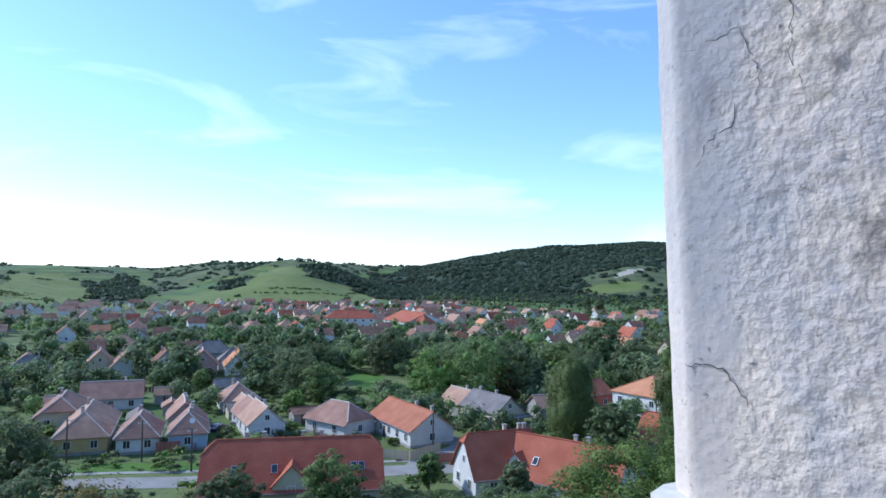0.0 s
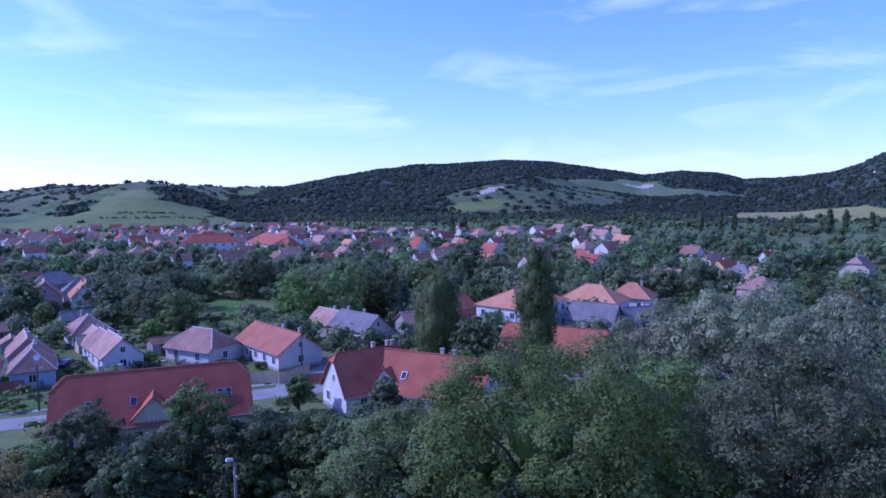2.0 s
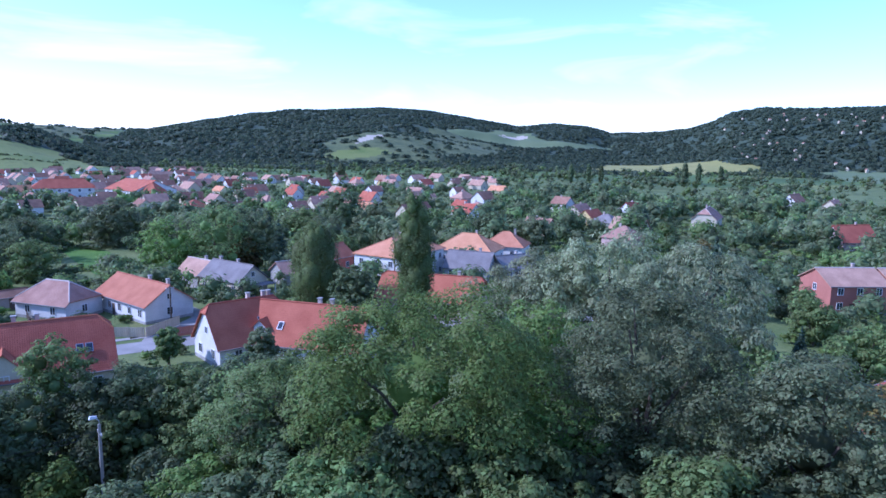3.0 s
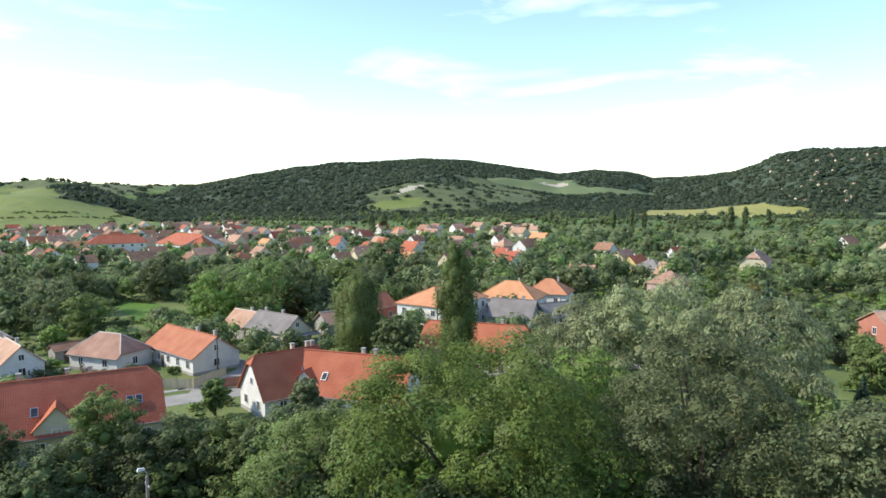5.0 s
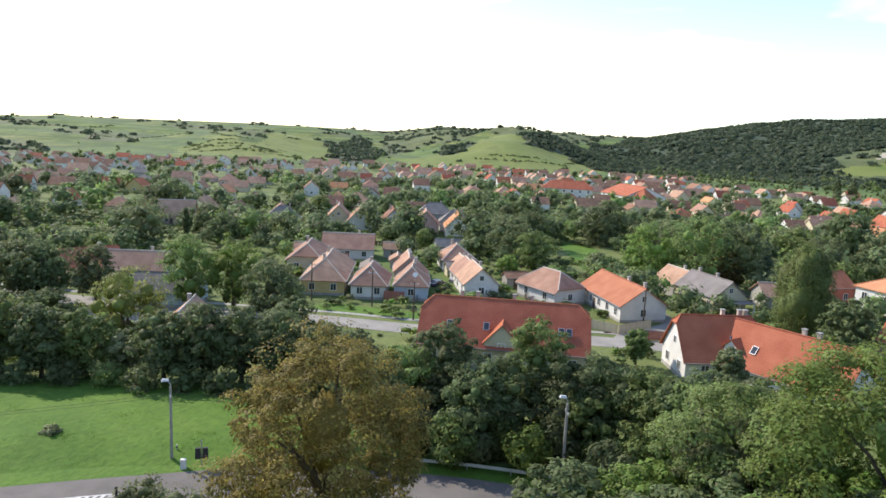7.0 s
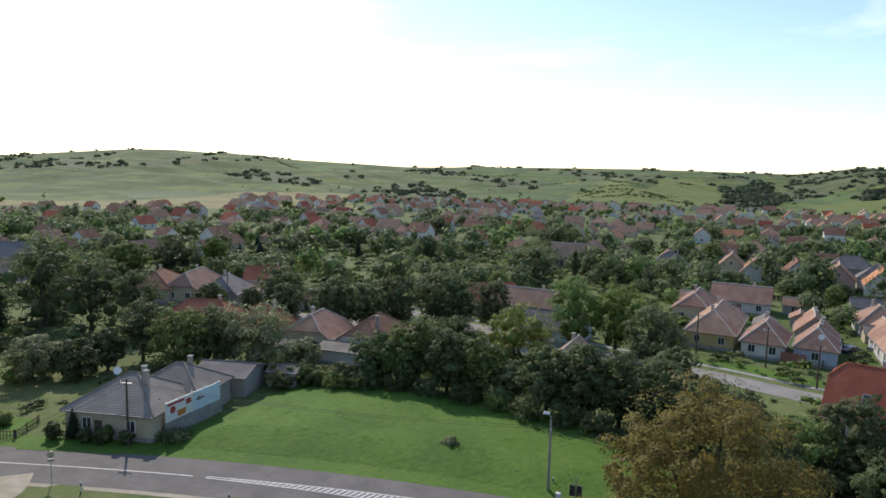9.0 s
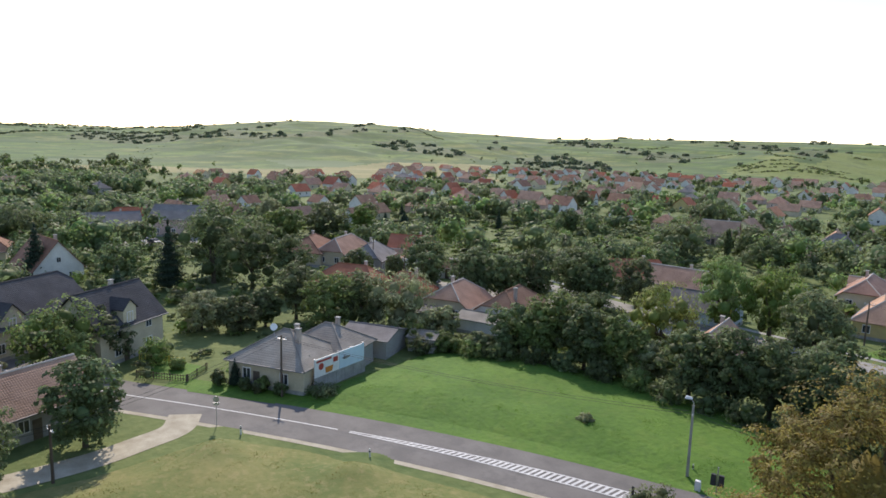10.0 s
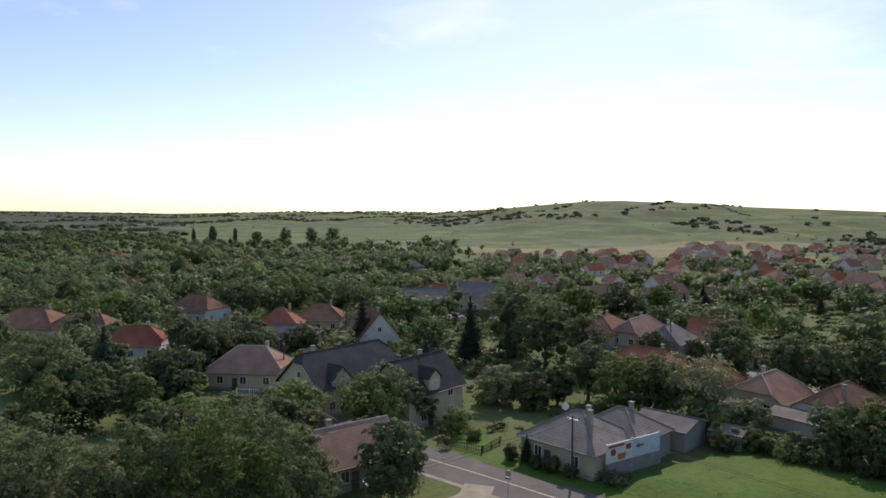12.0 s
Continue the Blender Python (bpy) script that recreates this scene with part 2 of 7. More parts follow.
# ---- mesh helpers ----
class Geo:
    """Vertices and faces of one mesh, with a material slot for each face."""

    def __init__(self):
        self.v, self.f, self.m = [], [], []

    def poly(self, pts, slot=0):
        k = len(self.v)
        self.v += [tuple(p) for p in pts]
        self.f.append(tuple(range(k, k + len(pts))))
        self.m.append(slot)
        return self

    def solid(self, base, top, slot=0):
        """A closed solid between two rings of equally many points."""
        k, n = len(self.v), len(base)
        self.v += [tuple(p) for p in base] + [tuple(p) for p in top]
        faces = [tuple(range(k + n - 1, k - 1, -1)), tuple(range(k + n, k + 2 * n))]
        faces += [(k + i, k + (i + 1) % n, k + n + (i + 1) % n, k + n + i) for i in range(n)]
        self.f += faces
        self.m += [slot] * len(faces)
        return self

    def box(self, x0, y0, z0, x1, y1, z1, slot=0, taper=0.0):
        t = taper
        return self.solid([(x0, y0, z0), (x1, y0, z0), (x1, y1, z0), (x0, y1, z0)],
                          [(x0 + t, y0 + t, z1), (x1 - t, y0 + t, z1), (x1 - t, y1 - t, z1), (x0 + t, y1 - t, z1)], slot)

    def tube(self, pts, radii, n=8, slot=0):
        pts = [Vector(p) for p in pts]
        rings = []
        for i, p in enumerate(pts):
            d = (pts[min(i + 1, len(pts) - 1)] - pts[max(i - 1, 0)]).normalized()
            a = d.orthogonal().normalized()
            b = d.cross(a)
            rings.append([p + (a * math.cos(2 * math.pi * j / n) + b * math.sin(2 * math.pi * j / n)) * radii[i] for j in range(n)])
        k = len(self.v)
        for r in rings:
            self.v += [tuple(q) for q in r]
        for i in range(len(rings) - 1):
            for j in range(n):
                self.f.append((k + i * n + j, k + i * n + (j + 1) % n, k + (i + 1) * n + (j + 1) % n, k + (i + 1) * n + j))
                self.m.append(slot)
        self.f += [tuple(range(k + n - 1, k - 1, -1)), tuple(range(k + (len(rings) - 1) * n, k + len(rings) * n))]
        self.m += [slot] * 2
        return self

    def mesh(self, name, mats):
        me = bpy.data.meshes.new(name)
        seen, order, verts = {}, [], []
        for p in self.v:
            key = (round(p[0], 4), round(p[1], 4), round(p[2], 4))
            if key not in seen:
                seen[key] = len(verts)
                verts.append(p)
            order.append(seen[key])
        kept = [(tuple(order[i] for i in f), s) for f, s in zip(self.f, self.m) if len({order[i] for i in f}) == len(f)]
        self.v, self.f, self.m = verts, [f for f, _ in kept], [s for _, s in kept]
        me.from_pydata(self.v, [], self.f)
        for mt in mats if isinstance(mats, (list, tuple)) else [mats]:
            me.materials.append(mt)
        me.polygons.foreach_set("material_index", self.m)
        me.update()
        return me


def part(name, g, mats, parent=None, label="", m=None):
    """One mesh object from a Geo or a ready mesh, under its thing."""
    ob = new(name, g.mesh(name, mats) if isinstance(g, Geo) else g)
    if parent:
        ob.parent = parent
    if m is not None:
        ob.matrix_basis = m
    if label:
        ob["label"] = label
    return ob


def empty(name, m, label, category, group="", kind=""):
    ob = tagged(new(name), label, category, group, kind)
    ob.empty_display_size = 0.3
    ob.matrix_basis = m
    return ob


def np_mesh(name, verts, quads, mats, slots=None, smooth=False, normals=None):
    """A mesh from numpy arrays of vertices and of four-cornered (or three-cornered) faces."""
    me = bpy.data.meshes.new(name)
    k = quads.shape[1]
    me.vertices.add(len(verts))
    me.vertices.foreach_set("co", np.ascontiguousarray(verts, dtype=np.float32).ravel())
    me.loops.add(quads.size)
    me.loops.foreach_set("vertex_index", np.ascontiguousarray(quads, dtype=np.int32).ravel())
    me.polygons.add(len(quads))
    me.polygons.foreach_set("loop_start", np.arange(0, quads.size, k, dtype=np.int32))
    me.polygons.foreach_set("loop_total", np.full(len(quads), k, dtype=np.int32))
    for mt in mats if isinstance(mats, (list, tuple)) else [mats]:
        me.materials.append(mt)
    if slots is not None:
        me.polygons.foreach_set("material_index", np.ascontiguousarray(slots, dtype=np.int32))
    if smooth:
        me.polygons.foreach_set("use_smooth", np.ones(len(quads), dtype=bool))
    me.update(calc_edges=True)
    me.validate()
    if normals is not None:
        me.normals_split_custom_set_from_vertices(normals)
    return me


def smooth_step(a, b, x):
    t = np.clip((x - a) / (b - a), 0, 1)
    return t * t * (3 - 2 * t)


def wobble(x, y, step, seed=0):
    """Soft value noise over the plan, -1 to 1, on numpy arrays."""
    out = np.zeros_like(np.asarray(x, float))
    r = np.random.RandomState(seed)
    for k in range(4):
        a, p = r.uniform(0, 2 * np.pi, 3), r.uniform(0, 2 * np.pi, 3)
        for q in range(3):
            out = out + np.sin((x * np.cos(a[q]) + y * np.sin(a[q])) * 2 * np.pi / step * 1.7 ** k + p[q]) / (1.6 ** k * 4)
    return out


# ---- the ground: one sheet out to the horizon ----
# skyline: degrees left of straight ahead, degrees above the eye
RIDGE_AZ = [-62, -50, -48.2, -45.8, -43.7, -42.5, -40.6, -38.5, -34.8, -32.8, -30.4, -27.4, -23.5, -19.9, -16.3, -13, -9.8, -6, -2.3, 1.6, 6.1, 8, 11.6, 16, 18.3, 20.3, 22.5, 25.5, 30, 34, 39, 45, 50.2, 52.5, 56, 60.6, 66.3, 70.5, 73.5, 78.7, 82, 86, 91, 99.5, 106.7, 112, 118, 125]
RIDGE_EL = [3.0, 2.9, 2.85, 2.95, 2.6, 1.95, 1.36, 1.12, 1.05, 1.5, 1.65, 1.38, 2.05, 2.55, 2.75, 2.55, 2.38, 2.05, 1.45, 0.65, 0.74, 0.86, 0.88, 0.86, 0.92, 0.58, 0.34, 0.38, 0.44, 0.47, 0.43, 0.36, 0.21, 0.19, 0.34, 0.51, 0.83, 1.05, 1.0, 0.55, 0.17, 0.04, 0.08, 0.05, -0.1, 0.0, 0.07, 0.1]
RIDGE_R = [1500, 1500, 1500, 1500, 1550, 1750, 2100, 2500, 2800, 2400, 2300, 2300, 2150, 2050, 2000, 2000, 2000, 2000, 1950, 1850, 1550, 1450, 1400, 1450, 1500, 1700, 1900, 1650, 1550, 1500, 1500, 1500, 1500, 1500, 1500, 1500, 1500, 1500, 1500, 1700, 2500, 3000, 3200, 3600, 3800, 3800, 3800, 3800]
FOOT_AZ = [-62, -40, -35, -30, -20, -4, 2, 10, 50, 66, 72, 80, 86, 95, 105, 125]
FOOT_R = [900, 900, 1100, 1000, 880, 850, 800, 720, 720, 640, 620, 700, 900, 1200, 1500, 1500]


def ground_z(x, y):
    x, y = np.asarray(x, float), np.asarray(y, float)
    r = np.hypot(x, y) + 1e-6
    az = np.degrees(np.arctan2(-x, y))
    side = np.where((az < -62) | (az > 125), 0.5, 1.0)
    rr, rf = np.interp(az, RIDGE_AZ, RIDGE_R), np.interp(az, FOOT_AZ, FOOT_R)
    top = EYE + rr * np.tan(np.radians(np.interp(az, RIDGE_AZ, RIDGE_EL)))
    u = np.clip((r - rf) / (rr - rf), 0, 1)
    z = side * top * (0.45 * u + 0.55 * u * u * (3 - 2 * u))
    z = z + wobble(x, y, 360, 3) * np.where(az > 2, 24, 20) * u * (1 - u) * 2.2 * np.clip(top / 60, 0, 1.2)
    z = np.where(r > rr, top * side * (1 - 0.25 * smooth_step(rr, rr * 1.25, r)), z)
    # a lower bare spur in front of the wooded hill, the vineyard spur, and folds between them
    z = z + 30 * np.exp(-((az + 15.5) / 8.0) ** 2) * smooth_step(820, 1090, r) * (1 - smooth_step(1090, 1500, r))
    z = z + 25 * np.exp(-((az - 12.5) / 4.6) ** 2) * smooth_step(700, 930, r) * (1 - smooth_step(930, 1300, r))
    z = z + 12 * np.exp(-((az - 31) / 6.0) ** 2) * smooth_step(720, 960, r) * (1 - smooth_step(960, 1300, r))
    z = z + 14 * np.exp(-((az + 2) / 5.0) ** 2) * smooth_step(900, 1150, r) * (1 - smooth_step(1150, 1500, r))
    # the castle hill under the tower
    reach = 48 + 32 * (1 - smooth_step(-12, 15, az)) * (az > -120)
    z = z + 13 * (1 - smooth_step(14, reach, r))
    # two small heaps where the dry slope breaks off to the road
    for hx, hy, high, wide in ((-63.0, 11.4, 0.9, 1.5), (-53.0, 21.4, 1.0, 1.6)):
        z = z + high * np.exp(-((x - hx) ** 2 + (y - hy) ** 2) / (2 * wide * wide))
    return z


def inside(px, py, poly):
    """Which of the points lie in the polygon."""
    px, py = np.asarray(px), np.asarray(py)
    res = np.zeros(px.shape, bool)
    n = len(poly)
    for i in range(n):
        (x1, y1), (x2, y2) = poly[i], poly[(i + 1) % n]
        with np.errstate(divide="ignore", invalid="ignore"):
            res ^= ((y1 > py) != (y2 > py)) & (px < (x2 - x1) * (py - y1) / (y2 - y1 + 1e-12) + x1)
    return res


# covers of the hills: kind, and an outline as bearing and distance
WOOD_C, VINE_C, SCRUB_C, GREEN_C, BARE_C, CROP_C, STRAW_C = 1, 3, 4, 5, 6, 7, 8
COVERS = [
    (VINE_C, [(22.8, 678), (20.7, 798), (17.1, 870), (15.3, 876), (13.6, 996), (11.6, 954), (10.8, 858), (7.5, 876), (4.8, 816), (5.3, 732), (13.7, 714), (19.3, 666)]),
    (SCRUB_C, [(22.7, 1710), (20.3, 1572), (15.9, 1446), (14.2, 1020), (15.5, 1002), (19.2, 1044), (22.7, 828)]),
    (SCRUB_C, [(14.2, 1020), (13.6, 1000), (11.4, 940), (4.4, 1482), (2.0, 1850), (15.9, 1446)]),
    (WOOD_C, [(18.6, 804), (17.4, 888), (15.4, 870), (15.6, 840), (17.4, 834)]),
    (WOOD_C, [(11.4, 936), (10.4, 864), (7.5, 876), (4.8, 804), (0.4, 790), (0.4, 1500), (4.4, 1300)]),
    (SCRUB_C, [(-10.7, 918), (-11.4, 960), (-12.8, 1050), (-15.4, 1090), (-20.0, 1290), (-22.2, 1482), (-25.4, 1278), (-28.8, 1236), (-20.0, 900), (-13.1, 882)]),
    (VINE_C, [(-11.0, 915), (-12.0, 950), (-15.5, 960), (-17.5, 930), (-14.0, 900)]),
    (BARE_C, [(-13.9, 984), (-14.9, 1026), (-16.1, 1050), (-17.6, 1056), (-16.5, 1040), (-15.1, 1004)]),
    (GREEN_C, [(-21.3, 1482), (-25.7, 1680), (-27.5, 1716), (-30.8, 1530), (-35.2, 1764), (-35.2, 1700), (-32.9, 1410), (-27.5, 1398), (-24.9, 1446)]),
    (BARE_C, [(-25.8, 1545), (-26.2, 1650), (-28.1, 1644), (-28.3, 1608), (-27.1, 1572)]),
    (CROP_C, [(-32.5, 860), (-34.5, 1120), (-38.6, 1140), (-42.7, 1026), (-45.5, 960), (-45.5, 880), (-38.3, 804), (-33.0, 792)]),
    (GREEN_C, [(-49.0, 940), (-54.7, 1000), (-56.5, 880), (-53.3, 732), (-50.7, 800)]),
    (SCRUB_C, [(89.1, 1812), (84.2, 2100), (82.0, 1470), (73.1, 1068), (68.8, 1224), (66.7, 1500), (67.7, 1182), (72.7, 1020), (76.9, 1030), (89.2, 1500)]),
    (STRAW_C, [(92, 640), (82.2, 606), (74.1, 594), (65.2, 726), (56.7, 756), (56.7, 504), (69.7, 492), (80.2, 510), (92, 570)]),
    (GREEN_C, [(91, 760), (85.8, 744), (85.1, 642), (91, 636)]),
    (GREEN_C, [(74.9, 750), (71.5, 726), (68.4, 708), (68.8, 648), (73.2, 642)]),
    (SCRUB_C, [(66.7, 1092), (65.2, 1146), (60.6, 924), (57.8, 828), (62.9, 840), (66.1, 876)]),
    (SCRUB_C, [(56.7, 666), (54.6, 966), (51.3, 1014), (47.6, 870), (46.7, 714), (51.3, 642)]),
    (VINE_C, [(39.2, 756), (38.2, 846), (35.9, 870), (32.7, 840), (30.5, 1164), (28.3, 1164), (26.4, 894), (26.7, 774), (32.6, 738), (35.9, 756)]),
    (WOOD_C, [(27.0, 912), (25.5, 1152), (24.2, 1194), (23.0, 900), (24.0, 700), (26.4, 730)])]
HEDGE_LINES = [[(38.2, 804), (35.9, 846), (33.9, 840), (31.5, 798)], [(38.0, 834), (36.1, 870), (34.3, 864)], [(36.7, 798), (34.3, 810), (31.1, 792)], [(38.1, 846), (33.0, 816), (30.1, 804)],
               [(37.2, 798), (34.3, 804), (31.7, 786), (29.7, 756)], [(14.6, 798), (13.2, 792), (10.8, 792), (9.6, 798)], [(7.9, 798), (6.6, 858), (5.3, 864)], [(36.2, 972), (35.1, 900), (33.4, 870)],
               [(30.6, 924), (29.0, 918)], [(15.4, 780), (11.6, 768), (7.5, 786)], [(66.7, 1500), (64, 1300), (61, 1150)], [(52, 1200), (47, 1160), (43, 1200)], [(45, 980), (40, 1010), (36, 1090)]]


def bearing(az, r):
    return -r * math.sin(radians(az)), r * math.cos(radians(az))


def cover(x, y):
    """What grows where: 0 meadow, or one of the kinds above."""
    x, y = np.asarray(x, float), np.asarray(y, float)
    p, q = wobble(x, y, 300, 9), wobble(x, y, 120, 19)
    x, y = x + 14 * q, y + 14 * wobble(x, y, 110, 23)
    r, az = np.hypot(x, y), np.degrees(np.arctan2(-x, y))
    kind = np.zeros(x.shape, int)
    kind[(az < 3.2) & (az > -75) & (r > 800 + 60 * p)] = WOOD_C
    kind[(az > 21) & (az < 57) & (r > 900) & (wobble(x, y, 240, 41) > 0.3)] = SCRUB_C
    kind[(az > 57) & (az < 84) & (r > 1200) & (wobble(x, y, 260, 43) > 0.42)] = SCRUB_C
    for c, ring in COVERS:
        kind[inside(x, y, [bearing(*v) for v in ring])] = c
    kind[(az > 106) & (r > 700) & (p > -0.35)] = WOOD_C
    return kind


WOODFLOOR = material("woodland_canopy", (0.036, 0.056, 0.036), (0.07, 0.096, 0.056), 0.95, 0.012, 0.13, 0.3, 2.4)
GARDEN = material("garden_ground", (0.06, 0.1, 0.025), (0.17, 0.195, 0.065), 0.95, 0.07, 0.9, 0.3, 0.3)
VINE = material("terraced_grass", (0.1, 0.145, 0.03), (0.2, 0.215, 0.062), 0.95, 0.03, 0.5, 0.2, 0.3, wave=(0, 2.4, 0.35))
SCRUB = material("hill_scrub", (0.06, 0.085, 0.032), (0.14, 0.155, 0.06), 0.95, 0.035, 0.16, 0.3, 1.2)
GREENFIELD = material("green_pasture", (0.1, 0.138, 0.055), (0.14, 0.172, 0.075), 0.95, 0.02, 0.3, 0.1, 0.2)
STRAW = material("straw_meadow", (0.16, 0.155, 0.055), (0.29, 0.25, 0.105), 0.95, 0.03, 0.25, 0.15, 0.3)


def build_ground():
    radii = np.concatenate([[0.0], np.geomspace(4, 560, 80), np.geomspace(570, 2600, 190), np.geomspace(2660, 4700, 20)])
    a = np.radians(np.concatenate([np.arange(-66, 124, 0.3), np.arange(124, 294, 2.0)]))
    spokes = len(a)
    R, A = np.meshgrid(radii, a, indexing="ij")
    X, Y = -R * np.sin(A), R * np.cos(A)
    Z = ground_z(X, Y)
    verts = np.stack([X, Y, Z], -1).reshape(-1, 3)
    i, j = np.meshgrid(np.arange(len(radii) - 1), np.arange(spokes), indexing="ij")
    k = lambda p, q: p * spokes + q % spokes
    quads = np.stack([k(i, j), k(i + 1, j), k(i + 1, j + 1), k(i, j + 1)], -1).reshape(-1, 4)[:, ::-1]
    c = verts[quads].mean(1)
    slots = cover(c[:, 0], c[:, 1])
    rc = np.hypot(c[:, 0], c[:, 1])
    slots[(rc < 600 + 50 * wobble(c[:, 0], c[:, 1], 200, 2)) & (slots < 3)] = 2
    tagged(new("ground", np_mesh("ground", verts, quads, [MEADOW, WOODFLOOR, GARDEN, VINE, SCRUB, GREENFIELD, GRAVEL, CROP, STRAW], slots, smooth=True)), "green valley meadows rising into grassy and wooded hills", "ground", kind="structure")


build_ground()


def patch(name, poly, mat, label, category, lift=0.03, kind="structure", bumpy=0.0, step=1.5, seed=1):
    """A sheet of ground cover over a polygon of the plan, laid on the ground."""
    xs, ys = [p[0] for p in poly], [p[1] for p in poly]
    bm = bmesh.new()
    face = bm.faces.new([bm.verts.new((p[0], p[1], 0)) for p in poly])
    for axis, lo, hi in ((0, min(xs), max(xs)), (1, min(ys), max(ys))):
        c = lo + step
        while c < hi:
            co, no = [0, 0, 0], [0, 0, 0]
            co[axis], no[axis] = c, 1
            bmesh.ops.bisect_plane(bm, geom=bm.verts[:] + bm.edges[:] + bm.faces[:], plane_co=co, plane_no=no)
            c += step
    P = np.array([v.co[:2] for v in bm.verts])
    z = ground_z(P[:, 0], P[:, 1]) + lift
    if bumpy:
        edge = np.array([min(np.hypot(*(p - (np.array(a) + (np.array(b) - np.array(a)) * np.clip(np.dot(p - np.array(a), np.array(b) - np.array(a)) / (np.dot(np.array(b) - np.array(a), np.array(b) - np.array(a)) + 1e-9), 0, 1)))) for a, b in zip(poly, poly[1:] + poly[:1])) for p in P])
        z = z + bumpy * np.clip(edge / 5, 0, 1) * (0.8 + 0.2 * wobble(P[:, 0], P[:, 1], 14, seed))
    for v, h in zip(bm.verts, z):
        v.co.z = h
    bmesh.ops.recalc_face_normals(bm, faces=bm.faces)
    me = bpy.data.meshes.new(name)
    bm.to_mesh(me)
    bm.free()
    if me.polygons and me.polygons[0].normal.z < 0:
        me.flip_normals()
    for p in me.polygons:
        p.use_smooth = True
    me.materials.append(mat)
    return tagged(new(name, me), label, category, kind=kind)


def spline(pts, n=8):
    """A smooth line through the points of a plan."""
    out = []
    P = [Vector(p) for p in pts]
    P = [P[0] * 2 - P[1]] + P + [P[-1] * 2 - P[-2]]
    for i in range(1, len(P) - 2):
        for k in range(n):
            t = k / n
            a, b, c, d = P[i - 1], P[i], P[i + 1], P[i + 2]
            out.append(0.5 * (2 * b + (c - a) * t + (2 * a - 5 * b + 4 * c - d) * t * t + (3 * b - a - 3 * c + d) * t ** 3))
    return out + [P[-2]]


def offset(line, d):
    out = []
    for i, p in enumerate(line):
        t = (line[min(i + 1, len(line) - 1)] - line[max(i - 1, 0)]).normalized()
        out.append(Vector((p.x - t.y * d, p.y + t.x * d)))
    return out


def ribbon(name, line, a, b, mat, label, category, lift, thick=0.0):
    """A strip along a line of the plan, between two sideways offsets; with thick it is a raised band."""
    g = Geo()
    A, B = offset(line, a), offset(line, b)
    for i in range(len(line) - 1):
        pts = [A[i], A[i + 1], B[i + 1], B[i]]
        if a < b:
            pts = pts[::-1]
        zs = [float(ground_z(p.x, p.y)) + lift for p in pts]
        top = [(p.x, p.y, z) for p, z in zip(pts, zs)]
        if thick:
            g.solid([(x, y, z - thick) for x, y, z in top][::1], top)
        else:
            g.poly(top)
    return tagged(new(name, g.mesh(name, mat)), label, category, kind="structure")
# ---- roads, paths and grass ----
ROAD = spline([(-108, -18), (-96, -6), (-85.5, 2.5), (-77, 11), (-69.5, 18.3), (-61.5, 25.5), (-53.5, 32), (-46, 37.5), (-38, 42.8), (-30, 47.5), (-19, 51.2), (-9, 52.8), (2, 53), (16, 51)])
ribbon("road", ROAD, -3.7, 3.7, ASPHALT, "worn grey asphalt main road with white markings", "road", 0.03)
ribbon("ground_roadside", ROAD[20:92], 3.72, 7.0, FIELD, "green grass strip along the road", "grass", 0.024)
ribbon("trim_gravel_verge", ROAD, -3.7, -4.4, GRAVEL, "pale gravel verge along the road", "verge", 0.02)


def road_marks():
    g = Geo()
    line = ROAD
    L, R = offset(line, 0.09), offset(line, -0.09)
    for i in range(6, 38):
        g.poly([(p.x, p.y, 0.045) for p in (R[i], R[i + 1], L[i + 1], L[i])])
    tagged(new("trim_centre_line", g.mesh("trim_centre_line", PAINT)), "worn white centre line painted on asphalt", "road marking", kind="structure")
    # hatched island: two border lines that part, and slanting bars between them
    holder = empty("trim_road_hatching", Matrix(), "white hatched traffic island painted on asphalt", "road marking", kind="structure")
    a, b = 39, 64
    width = lambda i: 0.12 + 1.15 * min(1.0, (i - a) / 16)
    for sgn in (1, -1):
        g = Geo()
        for i in range(a, b):
            w0, w1 = width(i), width(i + 1)
            n0, n1 = offset(line, sgn * w0 * 0.5)[i], offset(line, sgn * w1 * 0.5)[i + 1]
            m0, m1 = offset(line, sgn * (w0 * 0.5 + 0.15))[i], offset(line, sgn * (w1 * 0.5 + 0.15))[i + 1]
            pts = (n0, n1, m1, m0) if sgn > 0 else (n0, m0, m1, n1)
            g.poly([(p.x, p.y, 0.045) for p in pts])
        part("border_line", g, PAINT, holder)
    for i in range(a + 2, b - 1):
        for f in (0.0, 0.5):
            p, q = line[i].lerp(line[i + 1], f), None
            t = (line[i + 1] - line[i]).normalized()
            nrm = Vector((-t.y, t.x))
            w = width(i + f) * 0.5
            p0, p1 = p - nrm * w - t * 0.25, p + nrm * w + t * 0.25
            g = Geo().poly([(v.x, v.y, 0.044) for v in (p0, p0 + t * 0.3, p1 + t * 0.3, p1)])
            part("bar", g, PAINT, holder)


road_marks()
STREET = spline([(-150, 84), (-110, 88), (-75, 93), (-50, 97.8), (-35, 99.5), (-20, 103.2), (-4, 106.5), (14, 109), (40, 106), (75, 100)])
ribbon("road_street", STREET, -2.7, 2.7, OLD_ASPHALT, "pale worn asphalt village street", "road", 0.03)
ribbon("pavement", STREET, 4.6, 5.8, CONCRETE, "grey concrete footpath beside the street", "pavement", 0.05, 0.1)
LANE = spline([(-4, 106), (-2.5, 113), (2.8, 122), (0, 132), (-4, 150), (-12, 175)])
ribbon("road_lane", LANE, -1.8, 1.8, OLD_ASPHALT, "narrow grey asphalt lane between gardens", "road", 0.035)
